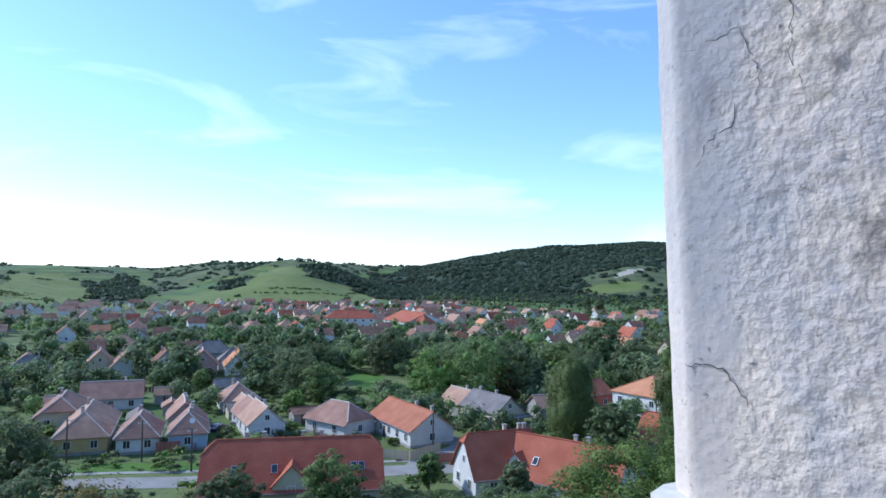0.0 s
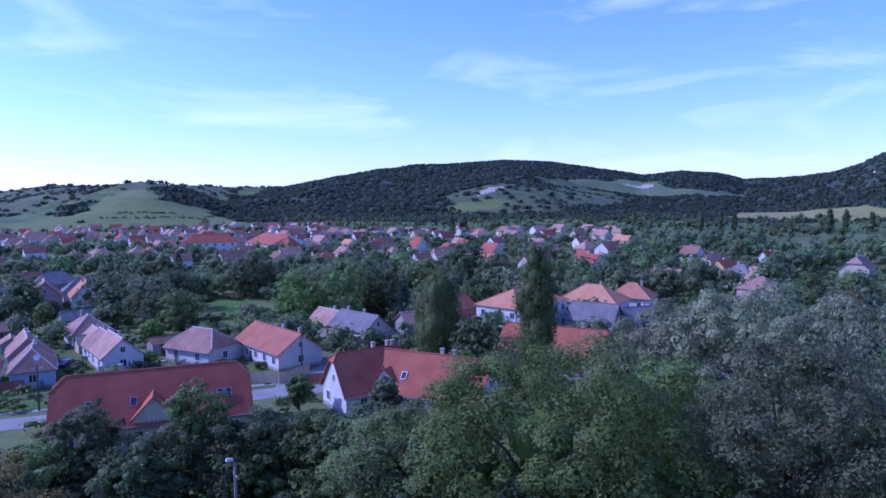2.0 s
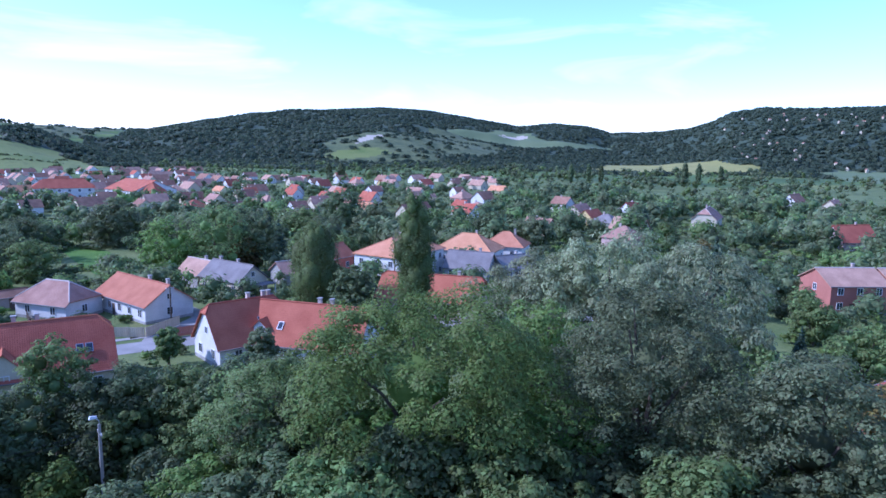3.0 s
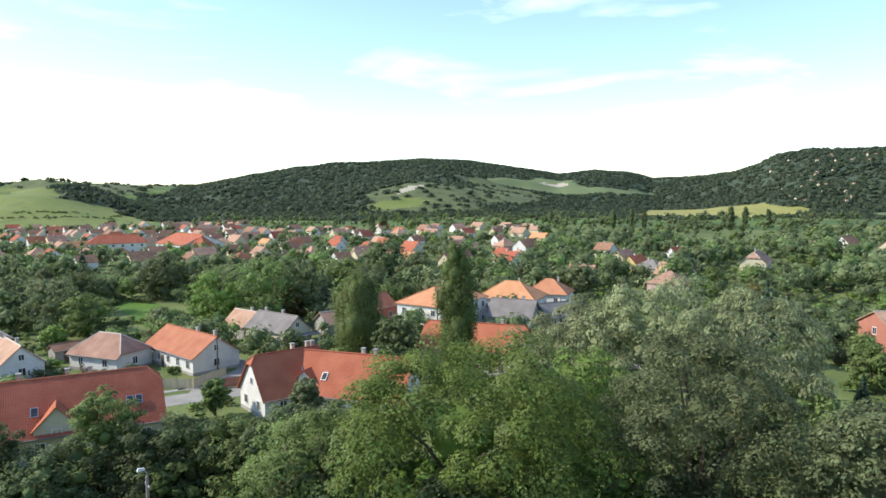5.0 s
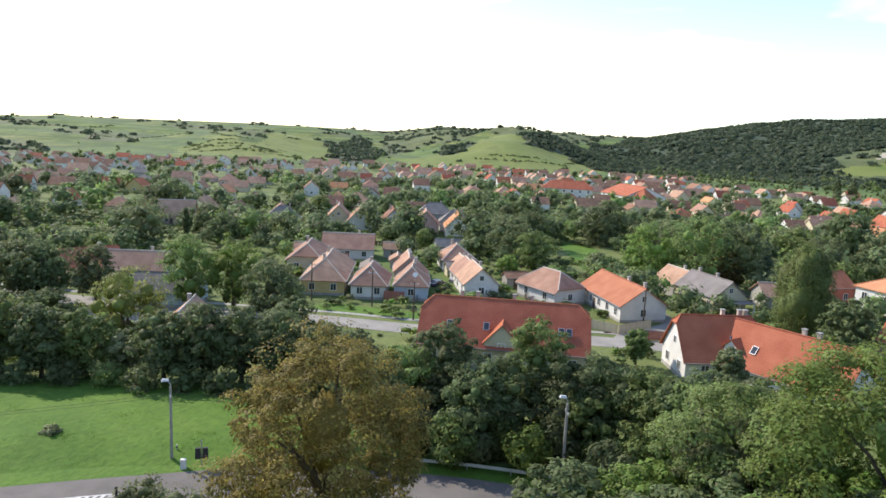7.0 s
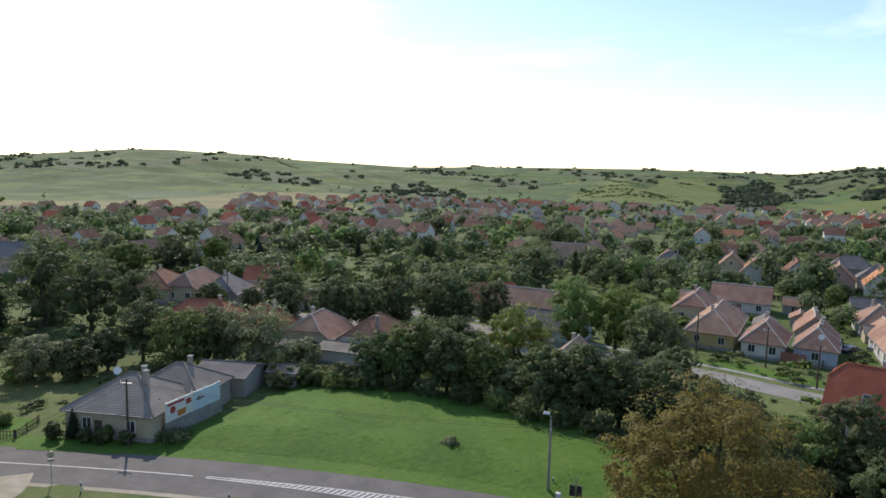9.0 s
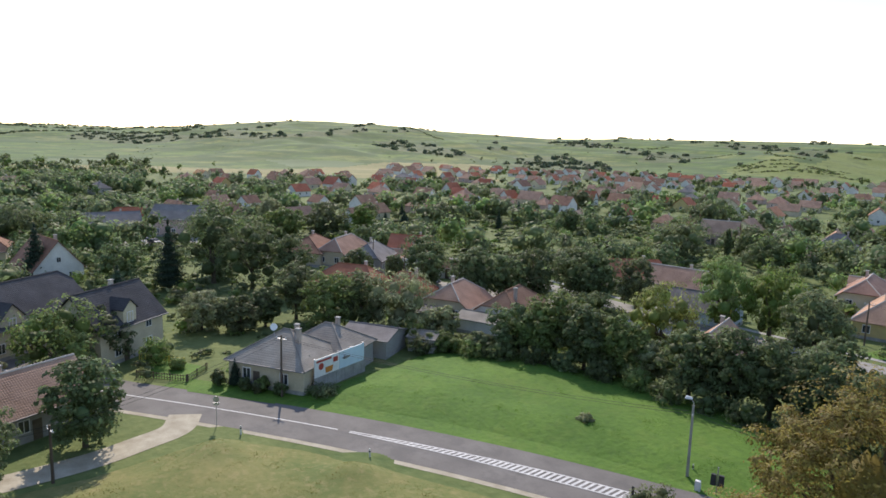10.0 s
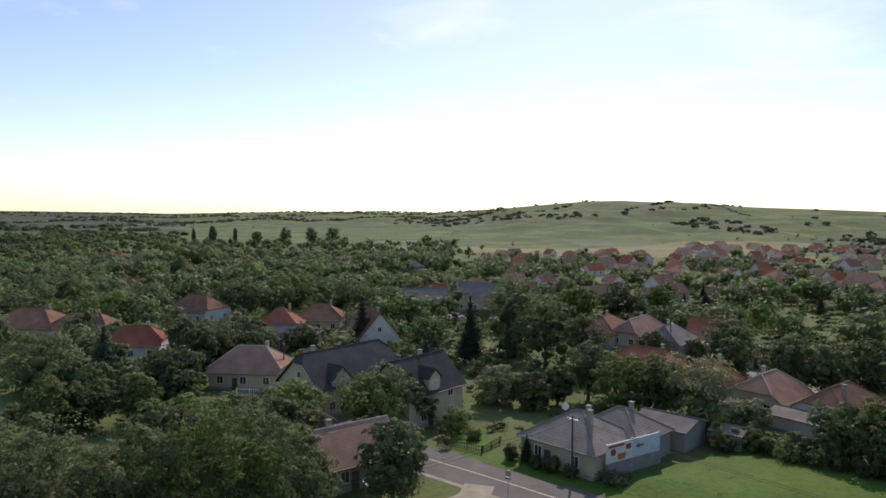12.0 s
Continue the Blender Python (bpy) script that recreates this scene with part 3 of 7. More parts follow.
BACKSTREET = spline([(-215, 25), (-175, 42), (-140, 57), (-126, 65), (-100, 79), (-75, 86)])
ribbon("road_back", BACKSTREET, -3.2, 3.2, OLD_ASPHALT, "pale asphalt back street lined with trees", "road", 0.032)
ribbon("road_path", spline([(-74, 10.5), (-70.5, 9.0), (-68.5, 5.5), (-66.5, 1.0), (-65, -6), (-64, -16)]), -1.7, 1.7, GRAVEL, "pale gravel track joining the road", "path", 0.034)
FIELD_POLY = [(-74.0, 22.5), (-68, 28), (-60.5, 34.5), (-52, 41), (-44, 45.9), (-36, 49.6), (-27, 53.2), (-24, 56), (-30, 64), (-43, 68), (-62, 63), (-76, 56), (-83, 46), (-79, 36)]
patch("ground_field", FIELD_POLY, FIELD, "lush green grass field behind the road", "grass", 0.03, bumpy=1.1)
MOUND_POLY = [(-66.5, 12.5), (-60.5, 19), (-54, 24.3), (-46, 30), (-38.5, 35.5), (-31, 40), (-24, 42), (-18, 30), (-40, 8), (-55, -8), (-62, -10), (-63, 1)]
patch("ground_mound", MOUND_POLY, DRY, "dry olive grass slope beside the road", "grass", 0.02, bumpy=1.2, seed=5)
LAWN = [(-88.0, 7.2), (-84.2, 12.4), (-88.4, 15.4), (-95.2, 10.2)]
patch("ground_lawn", LAWN, FIELD, "mown green front lawn", "grass", 0.06)
patch("ground_verge", [(-84.5, 12.3), (-80.8, 11.7), (-72.9, 19.8), (-77.5, 21.4)], FIELD, "green grass verge along the road", "grass", 0.05)
patch("ground_green", [(-32, 219), (-17, 202), (-9.5, 178), (-7, 164), (-17, 168), (-24, 190)], FIELD, "bright green strip of meadow between trees", "grass", 0.08, step=6)
patch("ground_yard", [(-7, 111), (-3.5, 112.5), (2, 122), (-1, 131), (-8, 128)], DRY, "dry yard grass beside the lane", "grass", 0.05, step=4)
patch("ground_car_park", [(-212, 2), (-192, 8), (-192, 24), (-212, 20)], OLD_ASPHALT, "pale asphalt car park", "car park", 0.05, step=6)
patch("ground_verge_street", [(-56, 101.4), (-36, 104.2), (-37, 109.5), (-56, 108)], FIELD, "green front grass beside the street", "grass", 0.04, step=4)
patch("ground_plots", [(-56, 118), (-30, 128), (-46, 172), (-84, 164)], MEADOW, "overgrown garden plots behind the houses", "garden", 0.03, step=6, bumpy=0.3)


def tufts(name, poly, count, size, mat, label, seed, bumpy, wseed):
    """Blades of grass in tufts over a polygon: countless, so one object."""
    rs = np.random.RandomState(seed)
    xs, ys = np.array(poly).T
    P = np.stack([rs.uniform(xs.min(), xs.max(), count * 3), rs.uniform(ys.min(), ys.max(), count * 3)], 1)
    P = P[inside(P[:, 0], P[:, 1], poly)][:count]
    n = len(P)
    clump = 0.6 + 0.8 * np.clip(wobble(P[:, 0], P[:, 1], 7, seed + 1) + 0.4, 0, 1)
    edge = np.full(n, 1e9)
    for a, b in zip(poly, poly[1:] + poly[:1]):
        a, b = np.array(a), np.array(b)
        u = np.clip(((P - a) @ (b - a)) / ((b - a) @ (b - a)), 0, 1)[:, None]
        edge = np.minimum(edge, np.hypot(*(P - a - u * (b - a)).T))
    z = ground_z(P[:, 0], P[:, 1]) + 0.03 + bumpy * np.clip(edge / 5, 0, 1) * (0.8 + 0.2 * wobble(P[:, 0], P[:, 1], 14, wseed)) - 0.05
    ang = rs.uniform(0, np.pi, n)
    w, h = size * 0.55 * clump, size * clump * rs.uniform(0.7, 1.3, n)
    dx, dy = np.cos(ang) * w, np.sin(ang) * w
    lx, ly = rs.normal(0, 0.35, n) * h, rs.normal(0, 0.35, n) * h
    V = np.stack([np.stack([P[:, 0] - dx, P[:, 1] - dy, z], 1), np.stack([P[:, 0] + dx, P[:, 1] + dy, z], 1), np.stack([P[:, 0] + lx, P[:, 1] + ly, z + h], 1)], 1).reshape(-1, 3)
    tagged(new(name, np_mesh(name, V, np.arange(3 * n).reshape(-1, 3), mat)), label, "grass", kind="stuff")


tufts("grass", FIELD_POLY, 34000, 0.07, TUFT, "lush green meadow grass in tufts", 4, 1.1, 1)
tufts("dry_grass", MOUND_POLY, 22000, 0.075, DRYTUFT, "dry olive grass in tufts", 6, 1.2, 5)


# ---- the tower with its window jamb ----
def rough_block(name, ring, z0, z1, mat, amp, step, seed, parent=None, label="", lean=0.0):
    """A masonry block over a ring of the plan, finely gridded and roughened along its normals."""
    bm = bmesh.new()
    n = len(ring)
    rows = max(1, int((z1 - z0) / step))
    line = []
    for i in range(n):
        a, b = Vector(ring[i]), Vector(ring[(i + 1) % n])
        k = max(1, int((b - a).length / step))
        line += [a.lerp(b, j / k) for j in range(k)]
    grid = [[bm.verts.new((p.x, p.y, z0 + (z1 - z0) * r / rows)) for p in line] for r in range(rows + 1)]
    m = len(line)
    for r in range(rows):
        for j in range(m):
            bm.faces.new((grid[r][j], grid[r][(j + 1) % m], grid[r + 1][(j + 1) % m], grid[r + 1][j]))
    bm.faces.new(grid[-1])
    bm.faces.new(grid[0][::-1])
    bmesh.ops.recalc_face_normals(bm, faces=bm.faces)
    bm.normal_update()
    offs = []
    for v in bm.verts:
        p = v.co * 1.0
        coarse = noise.noise(p * 2.2 + Vector((seed, 0, 0)))
        fine = noise.noise(Vector((p.x * 58, p.y * 58, p.z * 80)) + Vector((seed, 3, 0)))
        pit = max(0.0, noise.noise(Vector((p.x * 40, p.y * 40, p.z * 52)) + Vector((7, seed, 0))) - 0.25)
        mid = noise.noise(p * 14 + Vector((0, seed, 0)))
        away = math.hypot(p.x - ring[0][0], p.y - ring[0][1]) + 0.03 * mid + 0.02 * coarse
        coat = 0.12 + 0.88 * min(1.0, max(0.0, (away - 0.075) / 0.05))
        offs.append(v.normal * amp * (0.8 * coarse + 0.25 * mid + coat * (0.85 * fine - 0.9 * pit)))
        offs[-1].x -= lean * (p.z - 29.75)
    for v, o in zip(bm.verts, offs):
        v.co += o
    me = bpy.data.meshes.new(name)
    bm.to_mesh(me)
    bm.free()
    me.materials.append(mat)
    for p in me.polygons:
        p.use_smooth = True
    return part(name, me, None, parent, label)


RENDER_COAT = material("lime_render", (0.6, 0.475, 0.365), (0.85, 0.7, 0.55), 0.95, 3.5, 85, 0.2, 0.01)


def stain(m, scale, lo, hi, colour, amount, stretch):
    """Weathered patches of another colour on a material."""
    n, l = m.node_tree.nodes, m.node_tree.links
    b = n["Principled BSDF"]
    base = b.inputs["Base Color"].links[0].from_socket
    tc, mp, t, r, x = (n.new("ShaderNode" + k) for k in ("TexCoord", "Mapping", "TexNoise", "MapRange", "Mix"))
    mp.inputs["Scale"].default_value = stretch
    l.new(tc.outputs["Object"], mp.inputs["Vector"])
    l.new(mp.outputs["Vector"], t.inputs["Vector"])
    t.inputs["Scale"].default_value, t.inputs["Detail"].default_value, t.inputs["Roughness"].default_value = scale, 8, 0.7
    r.inputs["From Min"].default_value, r.inputs["From Max"].default_value, r.inputs["To Max"].default_value = lo, hi, amount
    l.new(t.outputs["Fac"], r.inputs["Value"])
    x.data_type = "RGBA"
    l.new(r.outputs["Result"], x.inputs["Factor"])
    l.new(base, x.inputs["A"])
    x.inputs["B"].default_value = (*colour, 1)
    l.new(x.outputs["Result"], b.inputs["Base Color"])


def trowelled_edge(m, way, start, width):
    """Along one edge the coat is smoothed and greyer, with a ragged border."""
    n, l = m.node_tree.nodes, m.node_tree.links
    b = n["Principled BSDF"]
    tc, dot, t, add, r, x = (n.new("ShaderNode" + k) for k in ("TexCoord", "VectorMath", "TexNoise", "Math", "MapRange", "Mix"))
    dot.operation = "DOT_PRODUCT"
    l.new(tc.outputs["Object"], dot.inputs[0])
    dot.inputs[1].default_value = way
    l.new(tc.outputs["Object"], t.inputs["Vector"])
    t.inputs["Scale"].default_value, t.inputs["Detail"].default_value = 9, 6
    add.operation = "MULTIPLY_ADD"
    l.new(t.outputs["Fac"], add.inputs[0])
    add.inputs[1].default_value = -0.12
    l.new(dot.outputs["Value"], add.inputs[2])
    r.inputs["From Min"].default_value, r.inputs["From Max"].default_value = start + width - 0.075, start + width - 0.045
    r.inputs["To Min"].default_value, r.inputs["To Max"].default_value = 0.35, 0.9
    l.new(add.outputs[0], r.inputs["Value"])
    bump = b.inputs["Normal"].links[0].from_node
    l.new(r.outputs["Result"], bump.inputs["Strength"])
    base = b.inputs["Base Color"].links[0].from_socket
    x.data_type = "RGBA"
    l.new(r.outputs["Result"], x.inputs["Factor"])
    x.inputs["A"].default_value = (0.55, 0.47, 0.41, 1)
    l.new(base, x.inputs["B"])
    l.new(x.outputs["Result"], b.inputs["Base Color"])


trowelled_edge(RENDER_COAT, (0.807, -0.590, 0.0), 0.165, 0.05)
stain(RENDER_COAT, 5.0, 0.55, 0.63, (0.24, 0.19, 0.165), 0.8, (1, 1, 0.6))
stain(RENDER_COAT, 2.2, 0.5, 0.62, (0.42, 0.4, 0.4), 0.7, (1, 1, 0.6))
stain(RENDER_COAT, 55.0, 0.6, 0.7, (0.14, 0.11, 0.09), 0.8, (1, 1, 1))
stain(WOODFLOOR, 0.11, 0.5, 0.62, (0.026, 0.042, 0.028), 0.6, (1, 1, 1))
stain(WOODFLOOR, 0.009, 0.5, 0.62, (0.062, 0.085, 0.042), 0.5, (1, 1, 1))
stain(MEADOW, 0.013, 0.5, 0.6, (0.052, 0.092, 0.024), 0.7, (1, 1, 1))
stain(MEADOW, 0.06, 0.54, 0.62, (0.05, 0.085, 0.025), 0.55, (1, 1, 1))
stain(VINE, 0.03, 0.52, 0.6, (0.07, 0.105, 0.028), 0.6, (1, 1, 1))
stain(SCRUB, 0.09, 0.52, 0.64, (0.035, 0.055, 0.022), 0.7, (1, 1, 1))
stain(FIELD, 0.22, 0.5, 0.66, (0.105, 0.165, 0.024), 0.6, (1, 1, 1))
stain(FIELD, 1.1, 0.5, 0.64, (0.04, 0.09, 0.013), 0.45, (1, 1, 1))
stain(DRY, 0.2, 0.5, 0.64, (0.085, 0.125, 0.032), 0.6, (1, 1, 1))
stain(DRY, 1.2, 0.52, 0.66, (0.27, 0.22, 0.1), 0.6, (1, 1, 1))
stain(ASPHALT, 0.35, 0.5, 0.62, (0.105, 0.098, 0.092), 0.6, (1, 1, 1))
STONE = material("sill_stone", (0.36, 0.33, 0.28), (0.56, 0.53, 0.47), 0.9, 6, 60, 0.25, 0.008)
tower = empty("tower", Matrix(), "old masonry castle tower with rough lime render", "tower", kind="structure")
rough_block("window_jamb", [(0.300, 0.130), (0.294, 0.165), (0.304, 0.198), (0.80, 0.44), (1.45, 0.10), (1.12, -0.47)], 29.15, 31.3, RENDER_COAT, 0.0055, 0.0078, 1.3, tower, "cracked grey-beige lime render", lean=0.034)
rough_block("sill", [(0.264, 0.10), (0.258, 0.155), (0.285, 0.19), (0.8, 0.46), (1.5, 0.15), (1.14, -0.5), (0.9, -0.32)], 28.3, 29.736, STONE, 0.008, 0.03, 4.1, tower, "worn pale stone sill")
part("shaft", Geo().box(-0.9, -6.5, 0, 3.4, 0.75, 28.35), RENDER_COAT, tower)
part("rear_wall", Geo().box(-0.9, -6.5, 28.35, 3.4, -5.9, 32.0), RENDER_COAT, tower)


def crack(pts, w):
    g = Geo()
    o, d, nrm = Vector((0.300, 0.130, 0)), Vector((0.807, -0.590, 0)), Vector((-0.590, -0.807, 0))
    rj = random.Random(len(pts) * 7 + int(w * 1e5))
    fine_pts = []
    for (s0, z0), (s1, z1) in zip(pts, pts[1:]):
        fine_pts += [(s0 + (s1 - s0) * k / 5 + rj.uniform(-0.0025, 0.0025), z0 + (z1 - z0) * k / 5 + rj.uniform(-0.0025, 0.0025)) for k in range(5)]
    P = [o + d * s + nrm * 0.001 + Vector((-0.034 * (z - 29.75), 0, z)) for s, z in fine_pts]
    g.tube(P, [0.3 * w * (0.35 + 0.65 * math.sin(math.pi * (i + 0.5) / len(P))) * rj.uniform(0.6, 1.2) for i in range(len(P))], 5)
    part("crack", g, CRACK, tower, "dark hairline crack")


CRACK = material("crack_shadowed", (0.05, 0.04, 0.035), (0.1, 0.085, 0.07), 1.0, 5, 40, 0.1, 0.005)
crack([(0.0, 29.895), (0.02, 29.898), (0.045, 29.892), (0.06, 29.87), (0.075, 29.845)], 0.0022)
crack([(0.01, 30.27), (0.03, 30.275), (0.06, 30.285), (0.075, 30.29)], 0.0018)
crack([(0.27, 29.71), (0.3, 29.715), (0.33, 29.70), (0.35, 29.66)], 0.0025)
crack([(0.12, 30.33), (0.13, 30.3), (0.125, 30.25), (0.14, 30.2)], 0.002)
crack([(0.02, 30.13), (0.035, 30.16), (0.06, 30.175), (0.07, 30.21)], 0.0024)
crack([(0.3, 29.83), (0.285, 29.8), (0.3, 29.77), (0.29, 29.74)], 0.0022)
crack([(0.075, 30.29), (0.085, 30.26), (0.095, 30.235), (0.088, 30.2)], 0.0016)

# ---- houses ----
WINDOWS = {}


def window_mesh(w, h, fine):
    key = (w, h, fine)
    if key not in WINDOWS:
        f, d = 0.08, 0.07
        xs, zs = [-w / 2, -w / 2 + f, -0.03, 0.03, w / 2 - f, w / 2], [0, f, h - f, h]
        g = Geo()
        full = {(i, j) for i in range(5) for j in range(3) if j != 1 or i in (0, 2, 4)}
        g.v = [(x, y, z) for y in (-d, 0.02) for z in zs for x in xs]
        at = lambda i, j, s: s * 24 + j * 6 + i
        for i, j in sorted(full):
            g.f += [(at(i, j, 0), at(i + 1, j, 0), at(i + 1, j + 1, 0), at(i, j + 1, 0)), (at(i, j + 1, 1), at(i + 1, j + 1, 1), at(i + 1, j, 1), at(i, j, 1))]
            for (di, dj), (p, q) in (((-1, 0), ((i, j + 1), (i, j))), ((1, 0), ((i + 1, j), (i + 1, j + 1))), ((0, -1), ((i, j), (i + 1, j))), ((0, 1), ((i + 1, j + 1), (i, j + 1)))):
                if (i + di, j + dj) not in full:
                    g.f.append((at(*q, 0), at(*p, 0), at(*p, 1), at(*q, 1)))
        g.m = [0] * len(g.f)
        pane = Geo().box(-w / 2 + f + 0.001, -0.03, f + 0.001, w / 2 - f - 0.001, 0.0, h - f - 0.001)
        WINDOWS[key] = (g.mesh("window_frame", WHITE), pane.mesh("pane", GLASS))
    return WINDOWS[key]


DOOR = Geo().box(-0.45, -0.05, 0, 0.45, 0.02, 2.05).mesh("door", WOOD)


def roof_geo(L, W, eave, rise, k, over, thick=0.16):
    """A pitched roof: k = 1 gable, 0 hip, between half-hip."""
    a, b = L / 2 + over, W / 2 + over
    drop = rise * over / (W / 2)
    z0, zr = eave - drop, eave + rise
    total = zr - z0
    inset = (1 - k) * b
    zk = z0 + total * k
    yk = b * (1 - k)
    def ring(dz):
        return dict(e1=(-a, -b, z0 + dz), e2=(a, -b, z0 + dz), e3=(a, b, z0 + dz), e4=(-a, b, z0 + dz),
                    k1=(-a, -yk, zk + dz), k2=(a, -yk, zk + dz), k3=(a, yk, zk + dz), k4=(-a, yk, zk + dz),
                    r1=(-a + inset, 0, zr + dz), r2=(a - inset, 0, zr + dz))
    g = Geo()
    t, u = ring(thick), ring(0)
    if k >= 0.999:
        loops = [("e1", "e2", "r2", "r1"), ("e3", "e4", "r1", "r2")]
        rim = ["e1", "e2", "r2", "e3", "e4", "r1"]
    elif k <= 0.001:
        loops = [("e1", "e2", "r2", "r1"), ("e3", "e4", "r1", "r2"), ("e2", "e3", "r2"), ("e4", "e1", "r1")]
        rim = ["e1", "e2", "e3", "e4"]
    else:
        loops = [("e1", "e2", "k2", "r2", "r1", "k1"), ("e3", "e4", "k4", "r1", "r2", "k3"), ("k2", "k3", "r2"), ("k4", "k1", "r1")]
        rim = ["e1", "e2", "k2", "k3", "e3", "e4", "k4", "k1"]
    for lp in loops:
        g.poly([t[n] for n in lp])
        g.poly([u[n] for n in lp[::-1]])
    for i, n in enumerate(rim):
        q = rim[(i + 1) % len(rim)]
        g.poly([u[n], u[q], t[q], t[n]])
    return g, t


def house(x, y, rot, L, W, eave=3.0, rise=3.0, k=1.0, wall="white", roof="old", label="", win=(2, 2, 1, 1), chim=((0.2, 0.1),), storeys=1, over=0.4, fine=True, group="", doors=True, z=None, name="house", gable_win=True, plinth=True):
    """A house on its plan: ridge along its own x. win: windows on front (-y), back, right and left end."""
    zz = float(ground_z(x, y)) if z is None else z
    ob = empty(name, pose(x, y, zz, 0, 0, rot), label or f"{wall} rendered house with {ROOF_WORDS[roof]} roof", "house", group or "village houses")
    a, b = L / 2, W / 2
    g = Geo()
    if k > 0.001:
        zk, yk = eave + rise * k - 0.02, b * (1 - k)
        prof = [(-b, -0.5), (b, -0.5), (b, eave), (yk, zk), (-yk, zk), (-b, eave)] if k < 0.999 else [(-b, -0.5), (b, -0.5), (b, eave), (0, eave + rise - 0.02), (-b, eave)]
        g.solid([(-a, p, q) for p, q in prof][::-1], [(a, p, q) for p, q in prof][::-1])
    else:
        g.box(-a, -b, -0.5, a, b, eave)
    part("wall", g, WALL[wall], ob)
    if plinth and fine:
        g = Geo()
        g.box(-a - 0.04, -b - 0.04, -0.5, a + 0.04, -b, 0.5).box(-a - 0.04, b, -0.5, a + 0.04, b + 0.04, 0.5).box(-a - 0.04, -b, -0.5, -a, b, 0.5).box(a, -b, -0.5, a + 0.04, b, 0.5)
        part("plinth", g, CONCRETE, ob)
    g, t = roof_geo(L, W, eave, rise, k, over)
    rf = part("roof", g, ROOF[roof], ob)
    r1, r2 = Vector(t["r1"]), Vector(t["r2"])
    caps = Geo().tube([r1, r2], [0.13, 0.13], 6)
    if fine and k < 0.999:
        for e, r in ((("e1", "r1"), ("e4", "r1"), ("e2", "r2"), ("e3", "r2")) if k <= 0.001 else (("k1", "r1"), ("k4", "r1"), ("k2", "r2"), ("k3", "r2"))):
            caps.tube([Vector(t[e]), Vector(t[r])], [0.11, 0.11], 6)
    part("ridge_tiles", caps, RIDGE.get(roof, ROOF[roof]), rf)
    if fine:
        z0 = t["e1"][2] - 0.1
        for s in (-1, 1):
            part("gutter", Geo().box(-a - over, s * (b + over) - 0.07 + 0.07 * s, z0, a + over, s * (b + over) + 0.07 + 0.07 * s, z0 + 0.12), ZINC, ob)
    h = min(1.35, eave / storeys - 1.35)
    frame_me, pane_me = window_mesh(1.15 if fine else 1.2, round(h, 2), fine)
    for side, count in enumerate(win):
        length = L if side < 2 else W
        for s in range(storeys):
            for i in range(count):
                u = (i + 0.5) / count * length - length / 2
                zb = 1.0 + s * eave / storeys
                m = {0: pose(u, -b - 0.012, zb), 1: pose(-u, b + 0.012, zb, 0, 0, 180), 2: pose(a + 0.012, u, zb, 0, 0, 90), 3: pose(-a - 0.012, -u, zb, 0, 0, -90)}[side]
                w = part("window", frame_me, None, ob, m=m)
                part("pane", pane_me, None, w)
    if gable_win and k > 0.6 and rise > 2.6:
        for m in (pose(a + 0.012, 0, eave + rise * 0.22, 0, 0, 90), pose(-a - 0.012, 0, eave + rise * 0.22, 0, 0, -90)):
            w = part("window", frame_me, None, ob, m=m @ Matrix.Scale(0.75, 4))
            part("pane", pane_me, None, w)
    if doors and fine:
        part("door", DOOR, None, ob, m=pose(-L * 0.12, -b - 0.012, 0))
    for u, v in chim:
        cx, cy = u * L, v * W
        zc = eave + rise * (1 - abs(cy) / b)
        c = part("chimney", Geo().box(cx - 0.25, cy - 0.25, zc - 0.6, cx + 0.25, cy + 0.25, eave + rise + 0.75, taper=0.015), CHIMNEY, ob)
        part("cap", Geo().box(cx - 0.32, cy - 0.32, eave + rise + 0.75, cx + 0.32, cy + 0.32, eave + rise + 0.86, taper=0.02), CONCRETE, c)
    PLANS.append((x, y, rot, L / 2 + 0.5, W / 2 + 0.5))
    return ob


def stepped_house(x, y, rot, spans, W, wall, roof, label, eave=2.9, rise=2.8, drop=0.35, hip=False):
    """A long farm house in line, each span's roof a step lower: spans are lengths from the street end (+x) on."""
    c, s = math.cos(radians(rot)), math.sin(radians(rot))
    u = sum(spans) / 2
    for n, L in enumerate(spans):
        m = u - L / 2
        house(x + c * m, y + s * m, rot, L - 0.02, W - 0.5 * n, eave=eave - drop * n, rise=rise - 0.2 * n, k=0.0 if hip and n == 0 else 1.0, wall=wall if n < 2 else "grey", roof=roof, label=label, win=(2, 2, 1 if n == 0 else 0, 0), chim=((0.1, 0.06),) if n != 1 else ((-0.2, 0.06), (0.3, 0.06)), over=0.3, gable_win=n == 0, doors=n != 0)
        u -= L


PLANS = []
ROOF_WORDS = {"orange": "an orange tiled", "red": "a dark red tiled", "brown": "a brown tiled", "old": "a weathered clay tiled", "peach": "a pale orange tiled", "slate": "a grey tiled", "anthracite": "a dark grey tiled", "cement": "a grey sheeted"}
CHIMNEY = material("chimney_render", (0.34, 0.27, 0.22), (0.52, 0.44, 0.37), 0.9, 1.5, 10, 0.15, 0.02, vary=0.15)
MORTAR = material("ridge_mortar", (0.42, 0.36, 0.3), (0.6, 0.53, 0.46), 0.9, 2, 10, 0.1, 0.01)
RIDGE = {"old": MORTAR}


